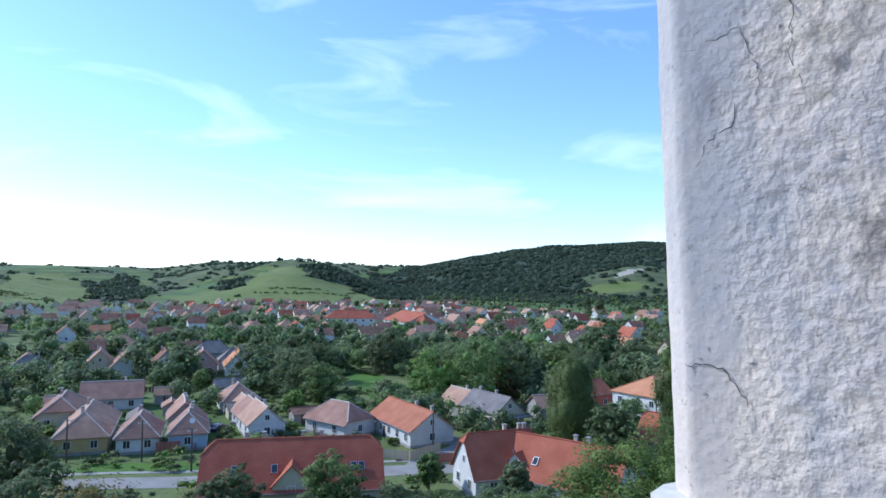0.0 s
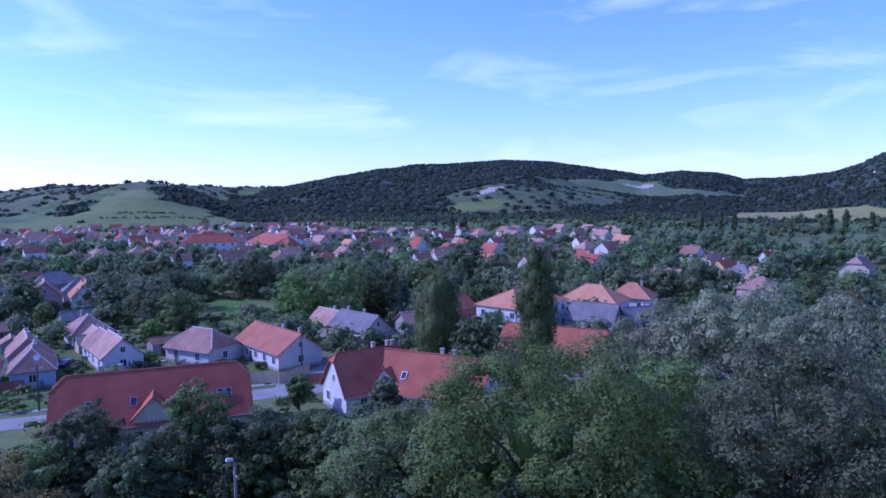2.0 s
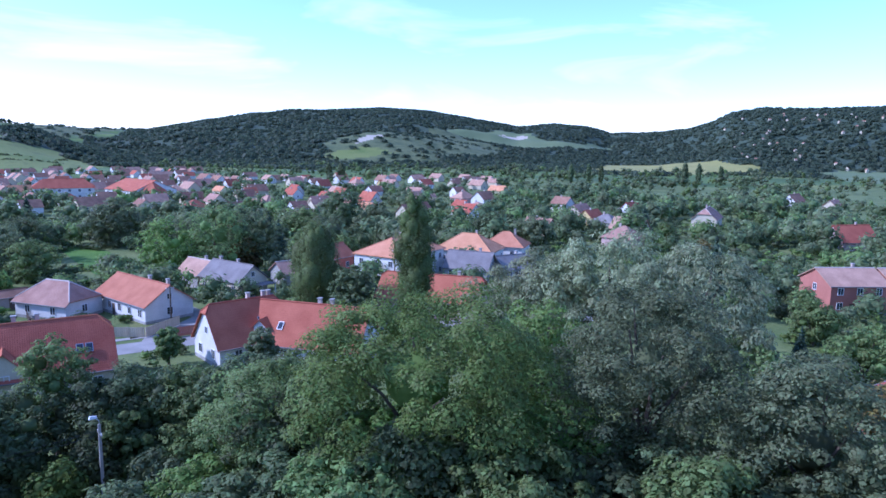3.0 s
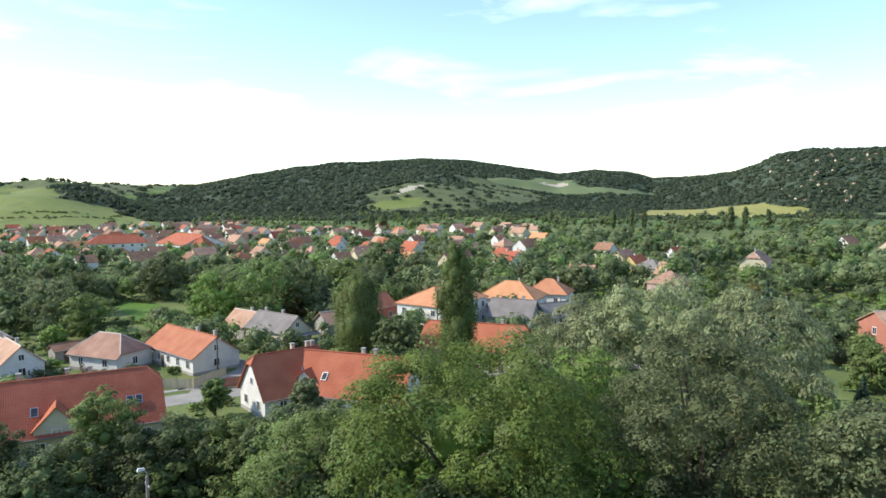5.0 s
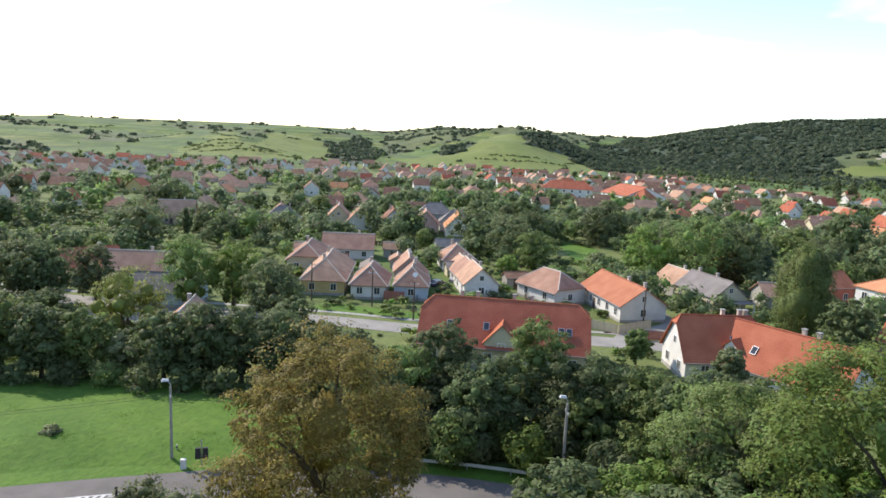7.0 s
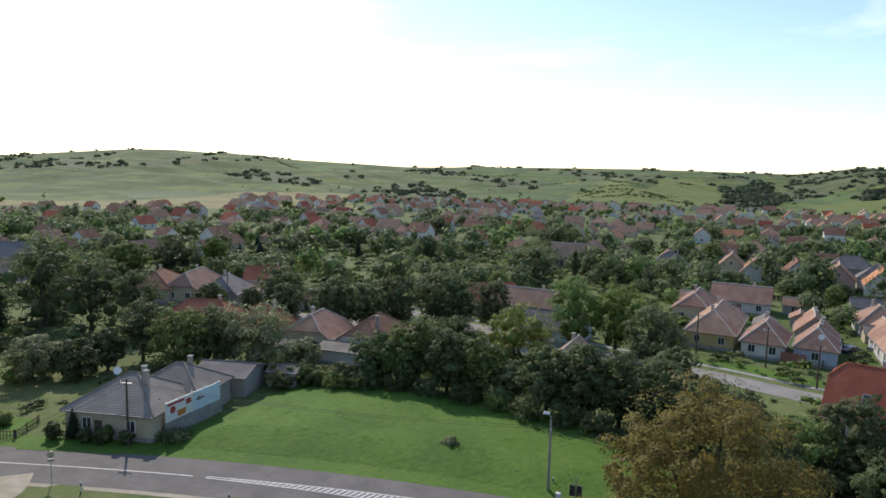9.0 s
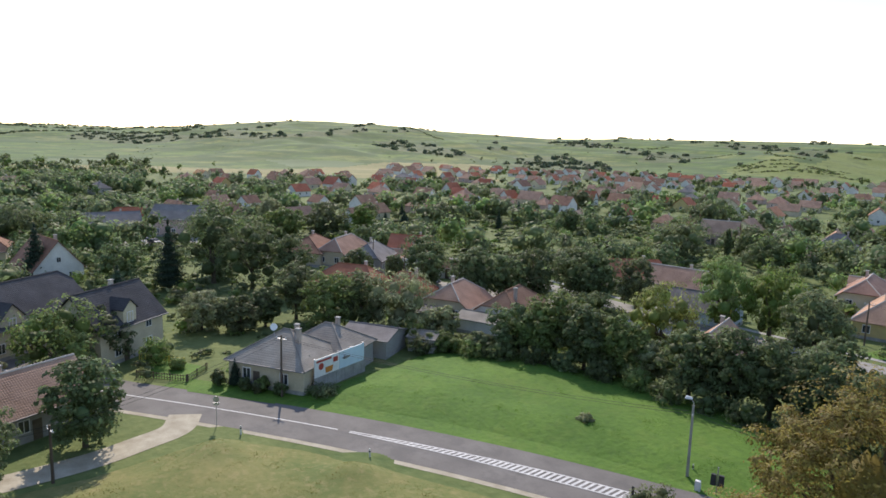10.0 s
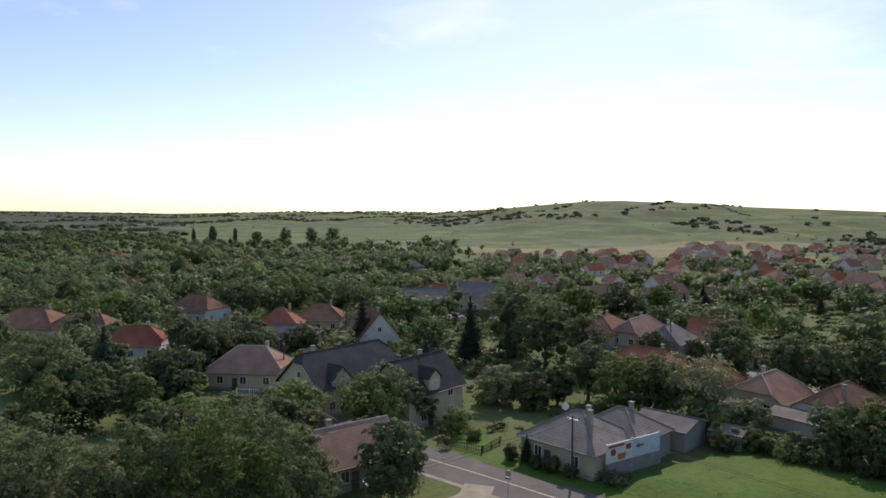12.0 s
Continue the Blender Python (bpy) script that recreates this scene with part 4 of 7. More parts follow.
def corner_house(B, rot, L, W, **kw):
    """A house given by the plan's corner B, from which its length runs against rot and its width to the left of rot."""
    c, s = math.cos(radians(rot)), math.sin(radians(rot))
    return house(B[0] - c * L / 2 - s * W / 2, B[1] - s * L / 2 + c * W / 2, rot, L, W, **kw)


def dormer(ob, x, y, z, w, h, depth, wall, roof, rise=1.0, face=-90):
    """A small gabled dormer on a roof, facing its own -y."""
    d = part("dormer", Geo().solid([(-w / 2, 0, 0), (w / 2, 0, 0), (w / 2, 0, h), (0, 0, h + rise), (-w / 2, 0, h)][::-1], [(-w / 2, depth, 0), (w / 2, depth, 0), (w / 2, depth, h), (0, depth, h + rise), (-w / 2, depth, h)][::-1]), WALL[wall], ob, m=pose(x, y, z, 0, 0, face + 90))
    g = Geo()
    o = 0.25
    for s in (-1, 1):
        e = (s * (w / 2 + o), h - rise * o / (w / 2))
        pts = [(0, -o, h + rise), (e[0], -o, e[1]), (e[0], depth, e[1]), (0, depth, h + rise)]
        if s < 0:
            pts = pts[::-1]
        g.solid([(p[0], p[1], p[2] + 0.02) for p in pts], [(p[0], p[1], p[2] + 0.14) for p in pts])
    part("dormer_roof", g, ROOF[roof], d)
    fm, pm = window_mesh(round(min(1.1, w * 0.6), 2), round(min(1.4, h * 0.85), 2), True)
    wdw = part("window", fm, None, d, m=pose(0, -0.012, 0.12))
    return d


def skylight(ob, x, y, z, pitch, w=0.8, h=1.2):
    s = part("skylight", Geo().box(-w / 2, -h / 2, 0, w / 2, h / 2, 0.1), STEEL, ob, m=pose(x, y, z, pitch, 0, 0))
    part("pane", Geo().box(-w / 2 + 0.07, -h / 2 + 0.07, 0.1, w / 2 - 0.07, h / 2 - 0.07, 0.115), GLASS, s)


# main road: hipped house with its extension and annex
hy = corner_house((-73.9, 23.4), 40, 10.4, 9.4, eave=3.1, rise=2.9, k=0.0, wall="beige", roof="cement", label="beige rendered hipped house with grey roof by the road", win=(2, 0, 1, 2), chim=((0.1, 0.05), (0.22, -0.12)))
corner_house((-77.2, 29.6), 40, 9.0, 8.0, eave=3.1, rise=2.5, k=0.0, wall="grey", roof="cement", label="grey rendered hipped extension with grey roof", win=(0, 0, 1, 0), chim=((0.1, 0.1),), doors=False)
corner_house((-82.2, 37.6), 40, 7.0, 6.4, eave=2.6, rise=0.9, k=1.0, wall="grey", roof="slate", label="low grey outbuilding with flat-pitched roof", win=(0, 0, 0, 0), chim=(), doors=False, gable_win=False, name="outbuilding")
# the tall grey-roofed house: two wings
hg = house(-99.6, 4.6, 134, 11.4, 8.4, eave=5.0, rise=4.0, k=1.0, wall="beige", roof="anthracite", label="cream two-storey house wing with dark grey tiled roof", win=(2, 1, 2, 2), storeys=2, chim=((0.12, 0.05),), over=0.5)
dormer(hg, -0.6, -4.25, 4.9, 2.3, 2.0, 3.0, "beige", "anthracite", 1.1)
hg2 = house(-109.0, -6.5, 134, 17, 10, eave=4.4, rise=4.4, k=0.75, wall="beige", roof="anthracite", label="cream long house wing with dark grey half-hipped roof", win=(4, 3, 2, 2), chim=((-0.3, 0.1),), over=0.5)
dormer(hg2, -4.6, -5.1, 3.9, 3.4, 1.6, 3.4, "beige", "anthracite", 1.7)
# tiled house behind the roadside tree
house(-77.8, -4.2, 122, 10, 8.0, eave=2.9, rise=3.0, k=1.0, wall="grey", roof="old", label="low house with weathered brown tiled roof among trees", win=(2, 1, 1, 1), chim=((-0.2, 0.08),))
# long red-roofed house behind the thicket
h1 = corner_house((-7.4, 87.6), 10, 22.0, 10.5, eave=3.3, rise=5.0, k=0.72, wall="cream", roof="red", label="cream long house with red tiled half-hipped roof", win=(6, 4, 2, 2), chim=((-0.28, 0.08), (-0.18, 0.08), (0.05, 0.08), (0.16, 0.08)), over=0.5)
for sx in (-7.2, -2.3, 7.6, 8.6):
    skylight(h1, sx, -3.55, 5.3 + 0.12, 43.6)
dormer(h1, -0.1, -5.4, 3.0, 4.6, 0.8, 4.2, "cream", "red", 2.4)
# orange long house, gable to the street
h2 = corner_house((-5.1, 119.0), -60, 17.0, 8.6, eave=3.0, rise=2.9, k=1.0, wall="white", roof="orange", label="white long house with bright orange tiled gable roof", win=(5, 2, 1, 1), chim=((0.1, 0.05), (0.4, 0.1)))
# grey-roofed house with porch
h3 = corner_house((10.8, 134.2), -57, 12.0, 7.0, eave=3.2, rise=2.7, k=1.0, wall="cream", roof="slate", label="cream house with grey tiled gable roof and porch", win=(4, 2, 2, 1), chim=((-0.35, 0.05), (0.1, 0.05)))
part("porch", Geo().box(6.4, -3.4, 2.35, 8.9, 3.4, 2.5), ROOF["slate"], h3, "flat grey porch roof")
for u in (-3.2, 0.0, 3.2):
    part("porch_post", Geo().box(8.6, u - 0.08, 0.0, 8.76, u + 0.08, 2.35), WHITE, h3)
part("porch_floor", Geo().box(6.05, -3.4, -0.3, 8.9, 3.4, 0.25), CONCRETE, h3)
house(4.5, 150.0, -57, 7, 6, eave=2.9, rise=2.5, k=1.0, wall="grey", roof="old", label="small outbuilding with weathered clay tiled roof", win=(1, 0, 1, 0), chim=((0.2, 0.1),))
house(24, 148, 20, 9, 6, eave=2.6, rise=2.0, k=1.0, wall="grey", roof="old", label="low barn with weathered clay tiled roof", win=(0, 0, 0, 0), chim=(), name="barn", gable_win=False)
# red house with two wings
h4 = house(8.3, 97.6, 20, 10.5, 8.4, eave=3.0, rise=4.9, k=0.8, wall="white", roof="red", label="white house wing with dark red tiled roof", win=(2, 2, 1, 2), chim=((0.12, 0.1), (0.34, 0.1), (0.42, 0.1)))
skylight(h4, 1.6, -2.4, 5.3, 49)
h4b = house(17.2, 93.2, -38, 17, 8.4, eave=3.0, rise=4.7, k=0.8, wall="white", roof="red", label="white house wing with orange-red tiled roof and dormer", win=(4, 3, 2, 2), chim=((0.05, 0.1), (0.16, 0.1)))
dormer(h4b, -6.0, -3.6, 3.6, 1.9, 1.3, 2.6, "white", "red", 0.9)
skylight(h4b, -3.4, -2.6, 5.0, 48)
# white two-storey building
house(46.5, 144.5, 37, 18, 11.5, eave=6.4, rise=3.0, k=0.0, wall="white", roof="peach", label="white two-storey building with orange hipped roof", win=(6, 4, 3, 3), storeys=2, chim=((0.1, 0.1),))
house(33.5, 158, 37, 9, 7, eave=3.6, rise=2.6, k=1.0, wall="terracotta", roof="orange", label="low terracotta wing with orange roof", win=(2, 1, 1, 1), chim=())
# pink house by the poplar
house(42.0, 111.5, -38, 18, 9.0, eave=3.5, rise=3.6, k=0.85, wall="pink", roof="red", label="pink rendered house with red tiled roof", win=(4, 3, 2, 2), chim=((0.25, 0.1),), over=0.4)
house(70.5, 161.0, -43, 15, 11, eave=3.6, rise=3.6, k=0.0, wall="white", roof="peach", label="white house with orange hipped roof", win=(3, 2, 3, 2), chim=((0.1, 0.1),))
house(83.5, 166.0, -40, 11, 9, eave=3.4, rise=3.2, k=0.0, wall="white", roof="peach", label="white house with pale orange hipped roof", win=(2, 2, 2, 2))
house(61.5, 139.5, -43, 10, 7, eave=3.0, rise=3.2, k=1.0, wall="grey", roof="slate", label="grey house with grey tiled gable roof", win=(3, 2, 1, 1))
house(71, 138, 10, 8.5, 6.5, eave=2.8, rise=2.4, k=1.0, wall="grey", roof="slate", label="grey house with slate coloured roof", win=(3, 2, 1, 1))
# street houses, narrow ends to the street
house(-62.2, 122.5, 110, 20, 8.0, eave=3.0, rise=3.2, k=0.0, wall="yellow", roof="old", label="yellow rendered house with weathered clay tiled roof", win=(4, 3, 0, 2), chim=((-0.25, 0.05), (0.2, 0.08)))
house(-51.6, 119.2, 108, 11, 6.4, eave=2.9, rise=2.8, k=0.0, wall="white", roof="old", label="white cottage with weathered clay tiled hipped roof", win=(2, 2, 0, 2), chim=((0.3, 0.05),))
stepped_house(-45.6, 126.0, -72, (8.5, 5.5, 5.5), 6.2, "blue", "old", "pale blue stepped cottage with weathered clay tiled roof", hip=True)
stepped_house(-51.0, 137.5, -68, (6.5, 5.0, 5.0), 6.0, "grey", "old", "grey stepped cottage range with weathered clay tiled roof", eave=2.7)
stepped_house(-36.5, 135.0, -63, (9.5, 7.5, 6.5), 6.6, "white", "old", "white stepped farm house with weathered clay tiled roof", rise=2.9)
house(-44.5, 152.0, 117, 9, 7.5, eave=2.9, rise=2.9, k=0.0, wall="white", roof="old", win=(2, 2, 1, 1), label="white house with weathered clay tiled hipped roof")
house(-19.0, 131.0, 140, 11, 7.6, eave=2.8, rise=3.0, k=0.2, wall="white", roof="old", label="small white house with mossy weathered tiled roof", win=(2, 2, 1, 1), chim=())
house(-74, 136, 112, 14, 8, eave=2.9, rise=3.0, k=0.3, wall="cream", roof="old", label="cream house with weathered clay tiled roof", win=(3, 2, 1, 2))
house(-72, 152, 20, 12, 8, eave=2.9, rise=3.0, k=1.0, wall="white", roof="old", label="white house with weathered clay tiled gable roof", win=(3, 2, 1, 1))
# houses behind the field
house(-98.8, 58.2, 125, 10, 8.4, eave=2.9, rise=3.1, k=0.35, wall="beige", roof="old", label="beige house with weathered tiled roof by the hedge", win=(2, 2, 1, 2), chim=((0.0, 0.1),))
house(-91.0, 64.2, 123, 11, 8.2, eave=2.9, rise=3.0, k=0.35, wall="white", roof="brown", label="white house with brown tiled roof by the hedge", win=(2, 2, 2, 2), chim=((-0.25, -0.2),))
house(-88.5, 57.2, 30, 7, 4.5, eave=2.3, rise=0.7, k=1.0, wall="white", roof="cement", label="low shed with grey sheet roof", win=(0, 0, 0, 0), chim=(), doors=False, gable_win=False, name="shed")
house(-96.0, 51.5, 30, 6, 4.5, eave=2.3, rise=0.7, k=1.0, wall="grey", roof="slate", label="low grey shed with flat-pitched roof", win=(0, 0, 0, 0), chim=(), doors=False, gable_win=False, name="shed")
house(-61.0, 77.6, 115, 9.5, 7.4, eave=2.6, rise=3.2, k=1.0, wall="grey", roof="old", label="grey cottage with weathered tiled roof in the thicket", win=(1, 1, 1, 1), chim=((0.3, 0.05),))
house(-79, 96, 20, 11, 7, eave=2.7, rise=2.4, k=1.0, wall="blue", roof="slate", label="pale blue low house behind willows", win=(3, 1, 1, 1))
# the back street
for x, y, rt, L, W, k, wl_, rf in ((-157, 52, 140, 14, 9.5, 0.0, "cream", "brown"), (-153.5, 58.5, 135, 15, 7, 0.2, "cream", "old"), (-142.5, 61, 140, 12, 8, 0.2, "grey", "slate"), (-134, 68, 146, 10, 7, 1.0, "white", "brown"), (-118.5, 47, 40, 12, 8, 0.2, "cream", "orange"), (-108.6, 53.2, 38, 9, 7, 0.0, "white", "orange"), (-150, 75, 50, 10, 8, 1.0, "cream", "orange"), (-104, 104, 60, 10, 8, 0.9, "cream", "orange"), (-94, 106, 20, 11, 7, 1.0, "beige", "old")):
    house(x, y, rt, L, W, eave=3.2, rise=2.9, k=k, wall=wl_, roof=rf, win=(3, 2, 2, 2))
# west of the tall house
for x, y, rt, L, W, e, rs_, k, wl_, rf in ((-172, -84, 80, 18, 12, 3.2, 3.8, 0.0, "beige", "brown"), (-168, -70, 80, 13, 9, 3.0, 3.2, 0.3, "white", "brown"), (-146, -51, 95, 11, 9, 3.2, 3.3, 0.3, "white", "orange"), (-194, -51, 60, 14, 10, 3.4, 3.8, 0.2, "white", "brown"), (-249, -84, 70, 15, 10, 3.0, 3.8, 0.6, "brick", "red"), (-169, -25, 85, 10, 9, 3.2, 3.8, 0.0, "white", "orange"), (-178, -16, 85, 11, 10, 3.2, 3.4, 0.2, "beige", "brown"), (-154, -3, 20, 12, 9, 3.2, 5.2, 1.0, "white", "brown"), (-122, -23, 80, 12, 9, 3.0, 3.6, 0.2, "beige", "old"), (-154, -21, 85, 13, 8, 2.8, 2.4, 0.3, "grey", "slate"), (-386, -146, 60, 22, 12, 4.5, 4, 0.2, "terracotta", "orange"), (-210, 30, 60, 14, 10, 5.0, 3.5, 1.0, "pink", "slate"), (-220, 12, 95, 16, 8, 3.2, 2.6, 1.0, "blue", "slate"), (-232, 20, 80, 16, 8, 3.0, 2.8, 0.3, "beige", "red")):
    house(x, y, rt, L, W, eave=e, rise=rs_, k=k, wall=wl_, roof=rf, win=(3, 2, 2, 2))
# east side: terrace, pink gable, red wall
for x, y in ((118, 92), (129.5, 88)):
    house(x, y, 72 - 90, 11, 10, eave=5.4, rise=2.4, k=1.0, wall="brick", roof="old", label="brick terrace house with balcony and clay tiled roof", win=(3, 3, 1, 1), storeys=2)
house(188, 146, -10, 12, 9, eave=3.4, rise=4.4, k=1.0, wall="pink", roof="red", label="pink gabled house with red tiled roof", win=(2, 2, 2, 2))
house(192, 210, 40, 16, 9, eave=3.4, rise=3.8, k=0.5, wall="beige", roof="old", win=(3, 3, 2, 2))
house(281, 250, 20, 12, 9, eave=4.0, rise=4.4, k=1.0, wall="white", roof="brown", win=(2, 2, 2, 2))
house(66.5, 42.5, 12, 12, 7, eave=6.6, rise=2.2, k=1.0, wall="terracotta", roof="red", label="tall terracotta rendered building among trees", win=(0, 2, 0, 0), chim=(), gable_win=False, z=0.0, doors=False)
# the hall and the red-roofed school at the far side of the gardens
house(-15, 372, -58, 27, 22, eave=5.5, rise=4.6, k=1.0, wall="white", roof="red", label="large white sports hall with red gable roof", win=(0, 0, 0, 0), chim=(), fine=False, gable_win=False, name="sports_hall")
house(-9, 358, 60, 11, 10, eave=4.5, rise=5.0, k=0.0, wall="white", roof="red", win=(2, 2, 2, 2), chim=(), fine=False)
house(-50, 382, 10, 26, 11, eave=6.0, rise=4.0, k=0.2, wall="white", roof="red", win=(6, 6, 2, 2), storeys=2, chim=(), fine=False)
# gabled row beyond the plots
for x, y, rt, wl_, rf, k in ((-143, 178, 30, "pink", "old", 1.0), (-113, 190, 30, "grey", "slate", 0.0), (-91, 200, 115, "white", "old", 1.0), (-81, 203, 115, "white", "brown", 1.0), (-100, 203, 115, "beige", "old", 1.0), (-71, 206, 110, "pink", "old", 1.0), (-64, 216, 20, "white", "slate", 0.0), (-60, 205, 110, "white", "peach", 1.0), (-127, 186, 110, "pink", "brown", 1.0), (-78, 236, 20, "grey", "slate", 0.2)):
    house(x, y, rt, 10.5, 8, eave=3.3, rise=4.0 if k > 0.5 else 3.4, k=k, wall=wl_, roof=rf, win=(2, 2, 2, 2))
# sheds, lean-tos and summer kitchens behind the street houses
for x, y, rt, L, W, e, rs_, wl_, rf in ((-68.5, 137, 20, 6, 4, 2.3, 1.2, "grey", "brown"), (-58.5, 134, 112, 7, 3.6, 2.2, 1.0, "white", "cement"), (-56.8, 146, 112, 5, 3.4, 2.1, 1.0, "grey", "old"), (-41.5, 143, 27, 5, 3.5, 2.2, 1.1, "beige", "cement"), (-27.5, 139, 30, 5, 3.4, 2.2, 0.9, "grey", "brown"), (-62, 158, 20, 6, 4, 2.4, 1.4, "grey", "old"), (-80, 146, 20, 6, 4, 2.4, 1.4, "white", "old"), (-52, 170, 30, 7, 4.5, 2.4, 1.6, "grey", "slate"), (-96, 176, 30, 6, 4, 2.4, 1.4, "white", "cement"), (-110, 170, 110, 6, 4, 2.4, 1.4, "beige", "old"), (-84, 44.5, 40, 4, 3, 2.1, 0.6, "grey", "cement"), (-104, 62, 30, 5, 3.6, 2.2, 1.0, "grey", "old"), (-128, 74, 50, 6, 4, 2.3, 1.3, "white", "brown"), (-147, 68, 50, 6, 4, 2.3, 1.3, "cream", "old")):
    house(x, y, rt, L, W, eave=e, rise=rs_, k=1.0, wall=wl_, roof=rf, label=f"small {wl_} garden shed with {ROOF_WORDS[rf]} roof", win=(1, 0, 0, 0), chim=(), doors=True, gable_win=False, plinth=False, over=0.25, name="shed", group="garden sheds")
# ---- the village beyond: rows of houses along streets ----
rng = random.Random(11)


def far_house(L, W, eave, rise, k, wall, roof):
    ob = empty("house", pose(0, 0, -50), f"{wall} village house with {ROOF_WORDS[roof]} roof", "house", "village houses")
    a, b = L / 2, W / 2
    g = Geo()
    if k > 0.5:
        prof = [(-b, -0.5), (b, -0.5), (b, eave), (0, eave + rise - 0.02), (-b, eave)]
        g.solid([(-a, p, q) for p, q in prof][::-1], [(a, p, q) for p, q in prof][::-1])
    else:
        g.box(-a, -b, -0.5, a, b, eave)
    part("wall", g, WALL[wall], ob)
    g, t = roof_geo(L, W, eave, rise, 1.0 if k > 0.5 else 0.0, 0.4)
    part("roof", g, ROOF[roof], ob)
    part("chimney", Geo().box(L * 0.1 - 0.3, -0.1, eave + rise - 1, L * 0.1 + 0.3, 0.5, eave + rise + 0.9), CHIMNEY, ob)
    for m in (pose(-L * 0.22, -b - 0.01, 1.1), pose(L * 0.22, -b - 0.01, 1.1), pose(a + 0.01, 0, 1.1, 0, 0, 90), pose(-a - 0.01, 0, 1.1, 0, 0, -90)):
        fm, pm = window_mesh(1.3, 1.4, False)
        w = part("window", fm, None, ob, m=m)
        part("pane", pm, None, w)
    return ob


KINDS = [far_house(*v) for v in (
    (11, 8.5, 3.3, 3.8, 1, "white", "red"), (12, 8.5, 3.4, 3.8, 1, "cream", "old"), (10, 9, 3.4, 3.3, 0, "white", "orange"), (11, 9.5, 3.4, 3.5, 0, "pink", "old"),
    (12, 8, 3.2, 3.6, 1, "beige", "brown"), (10, 8, 3.8, 4.2, 1, "white", "red"), (11, 9, 3.3, 3.0, 0, "grey", "slate"), (13, 8, 3.2, 3.5, 1, "cream", "peach"), (10, 8.5, 4.6, 3.6, 1, "white", "brown"), (11, 8, 3.3, 3.6, 1, "yellow", "red"))]
WEIGHT = [2.5, 7, 1, 5, 7, 2.5, 1.5, 1, 6, 1]
OPEN = [(-24, 190, 26), (-70, 150, 34), (-160, 105, 26), (-190, 230, 26), (-205, 10, 24), (-120, 120, 14), (-20, 160, 22)]


def free(x, y, gap=0.0):
    for px, py, rt, a, b in PLANS:
        dx, dy = x - px, y - py
        c, s = math.cos(radians(rt)), math.sin(radians(rt))
        if abs(dx * c + dy * s) < a + gap and abs(-dx * s + dy * c) < b + gap:
            return False
    return True


def line_gap(x, y, line):
    return min((p.x - x) ** 2 + (p.y - y) ** 2 for p in line) ** 0.5


far_spots, beyond = [], []
turn = radians(24)
for row in range(-32, 33):
    for col in range(-75, 76):
        u, v = col * 14.5 + rng.uniform(-4, 4), row * 32 + (7 if col % 2 else -7) + rng.uniform(-6, 6) + 9 * math.sin(col * 0.23)
        x, y = u * math.cos(turn) - v * math.sin(turn), u * math.sin(turn) + v * math.cos(turn)
        r, az = math.hypot(x, y), math.degrees(math.atan2(-x, y))
        skip = rng.random()
        if not -58 < az < 96 or r < 165:
            continue
        lo, hi, keep = 205, 640, 0.78
        if az > 82: lo, hi, keep = 235, 420, 0.14
        elif az > 66: lo, hi, keep = 215, 500, 0.66
        elif az > 20: lo, hi, keep = 215, 670, 0.7
        elif az > -2: lo, hi, keep = 300, 690, 0.74
        elif az > -26: lo, hi, keep = 270, 560, 0.7
        elif az > -40: lo, hi, keep = 210, 330, 0.5
        else: lo, hi, keep = 230, 420, 0.12
        if not lo < r < hi or skip > keep or not free(x, y, 6) or any(math.hypot(x - a, y - b) < c for a, b, c in OPEN):
            continue
        if min(line_gap(x, y, BACKSTREET), line_gap(x, y, LANE), line_gap(x, y, STREET)) < 9:
            continue
        far_spots.append((r, x, y, math.degrees(turn) + rng.choice((0, 90, 90, 180)) + rng.uniform(-6, 6), rng.choices(range(len(KINDS)), WEIGHT)[0], rng.uniform(0.68, 0.93)))
far_spots.sort()
for r, x, y, rt, kind, s in far_spots[:270]:
    copy_thing(KINDS[kind], pose(x, y, float(ground_z(x, y)), 0, 0, rt) @ Matrix.Scale(s, 4))
    PLANS.append((x, y, rt, 6.5, 5))
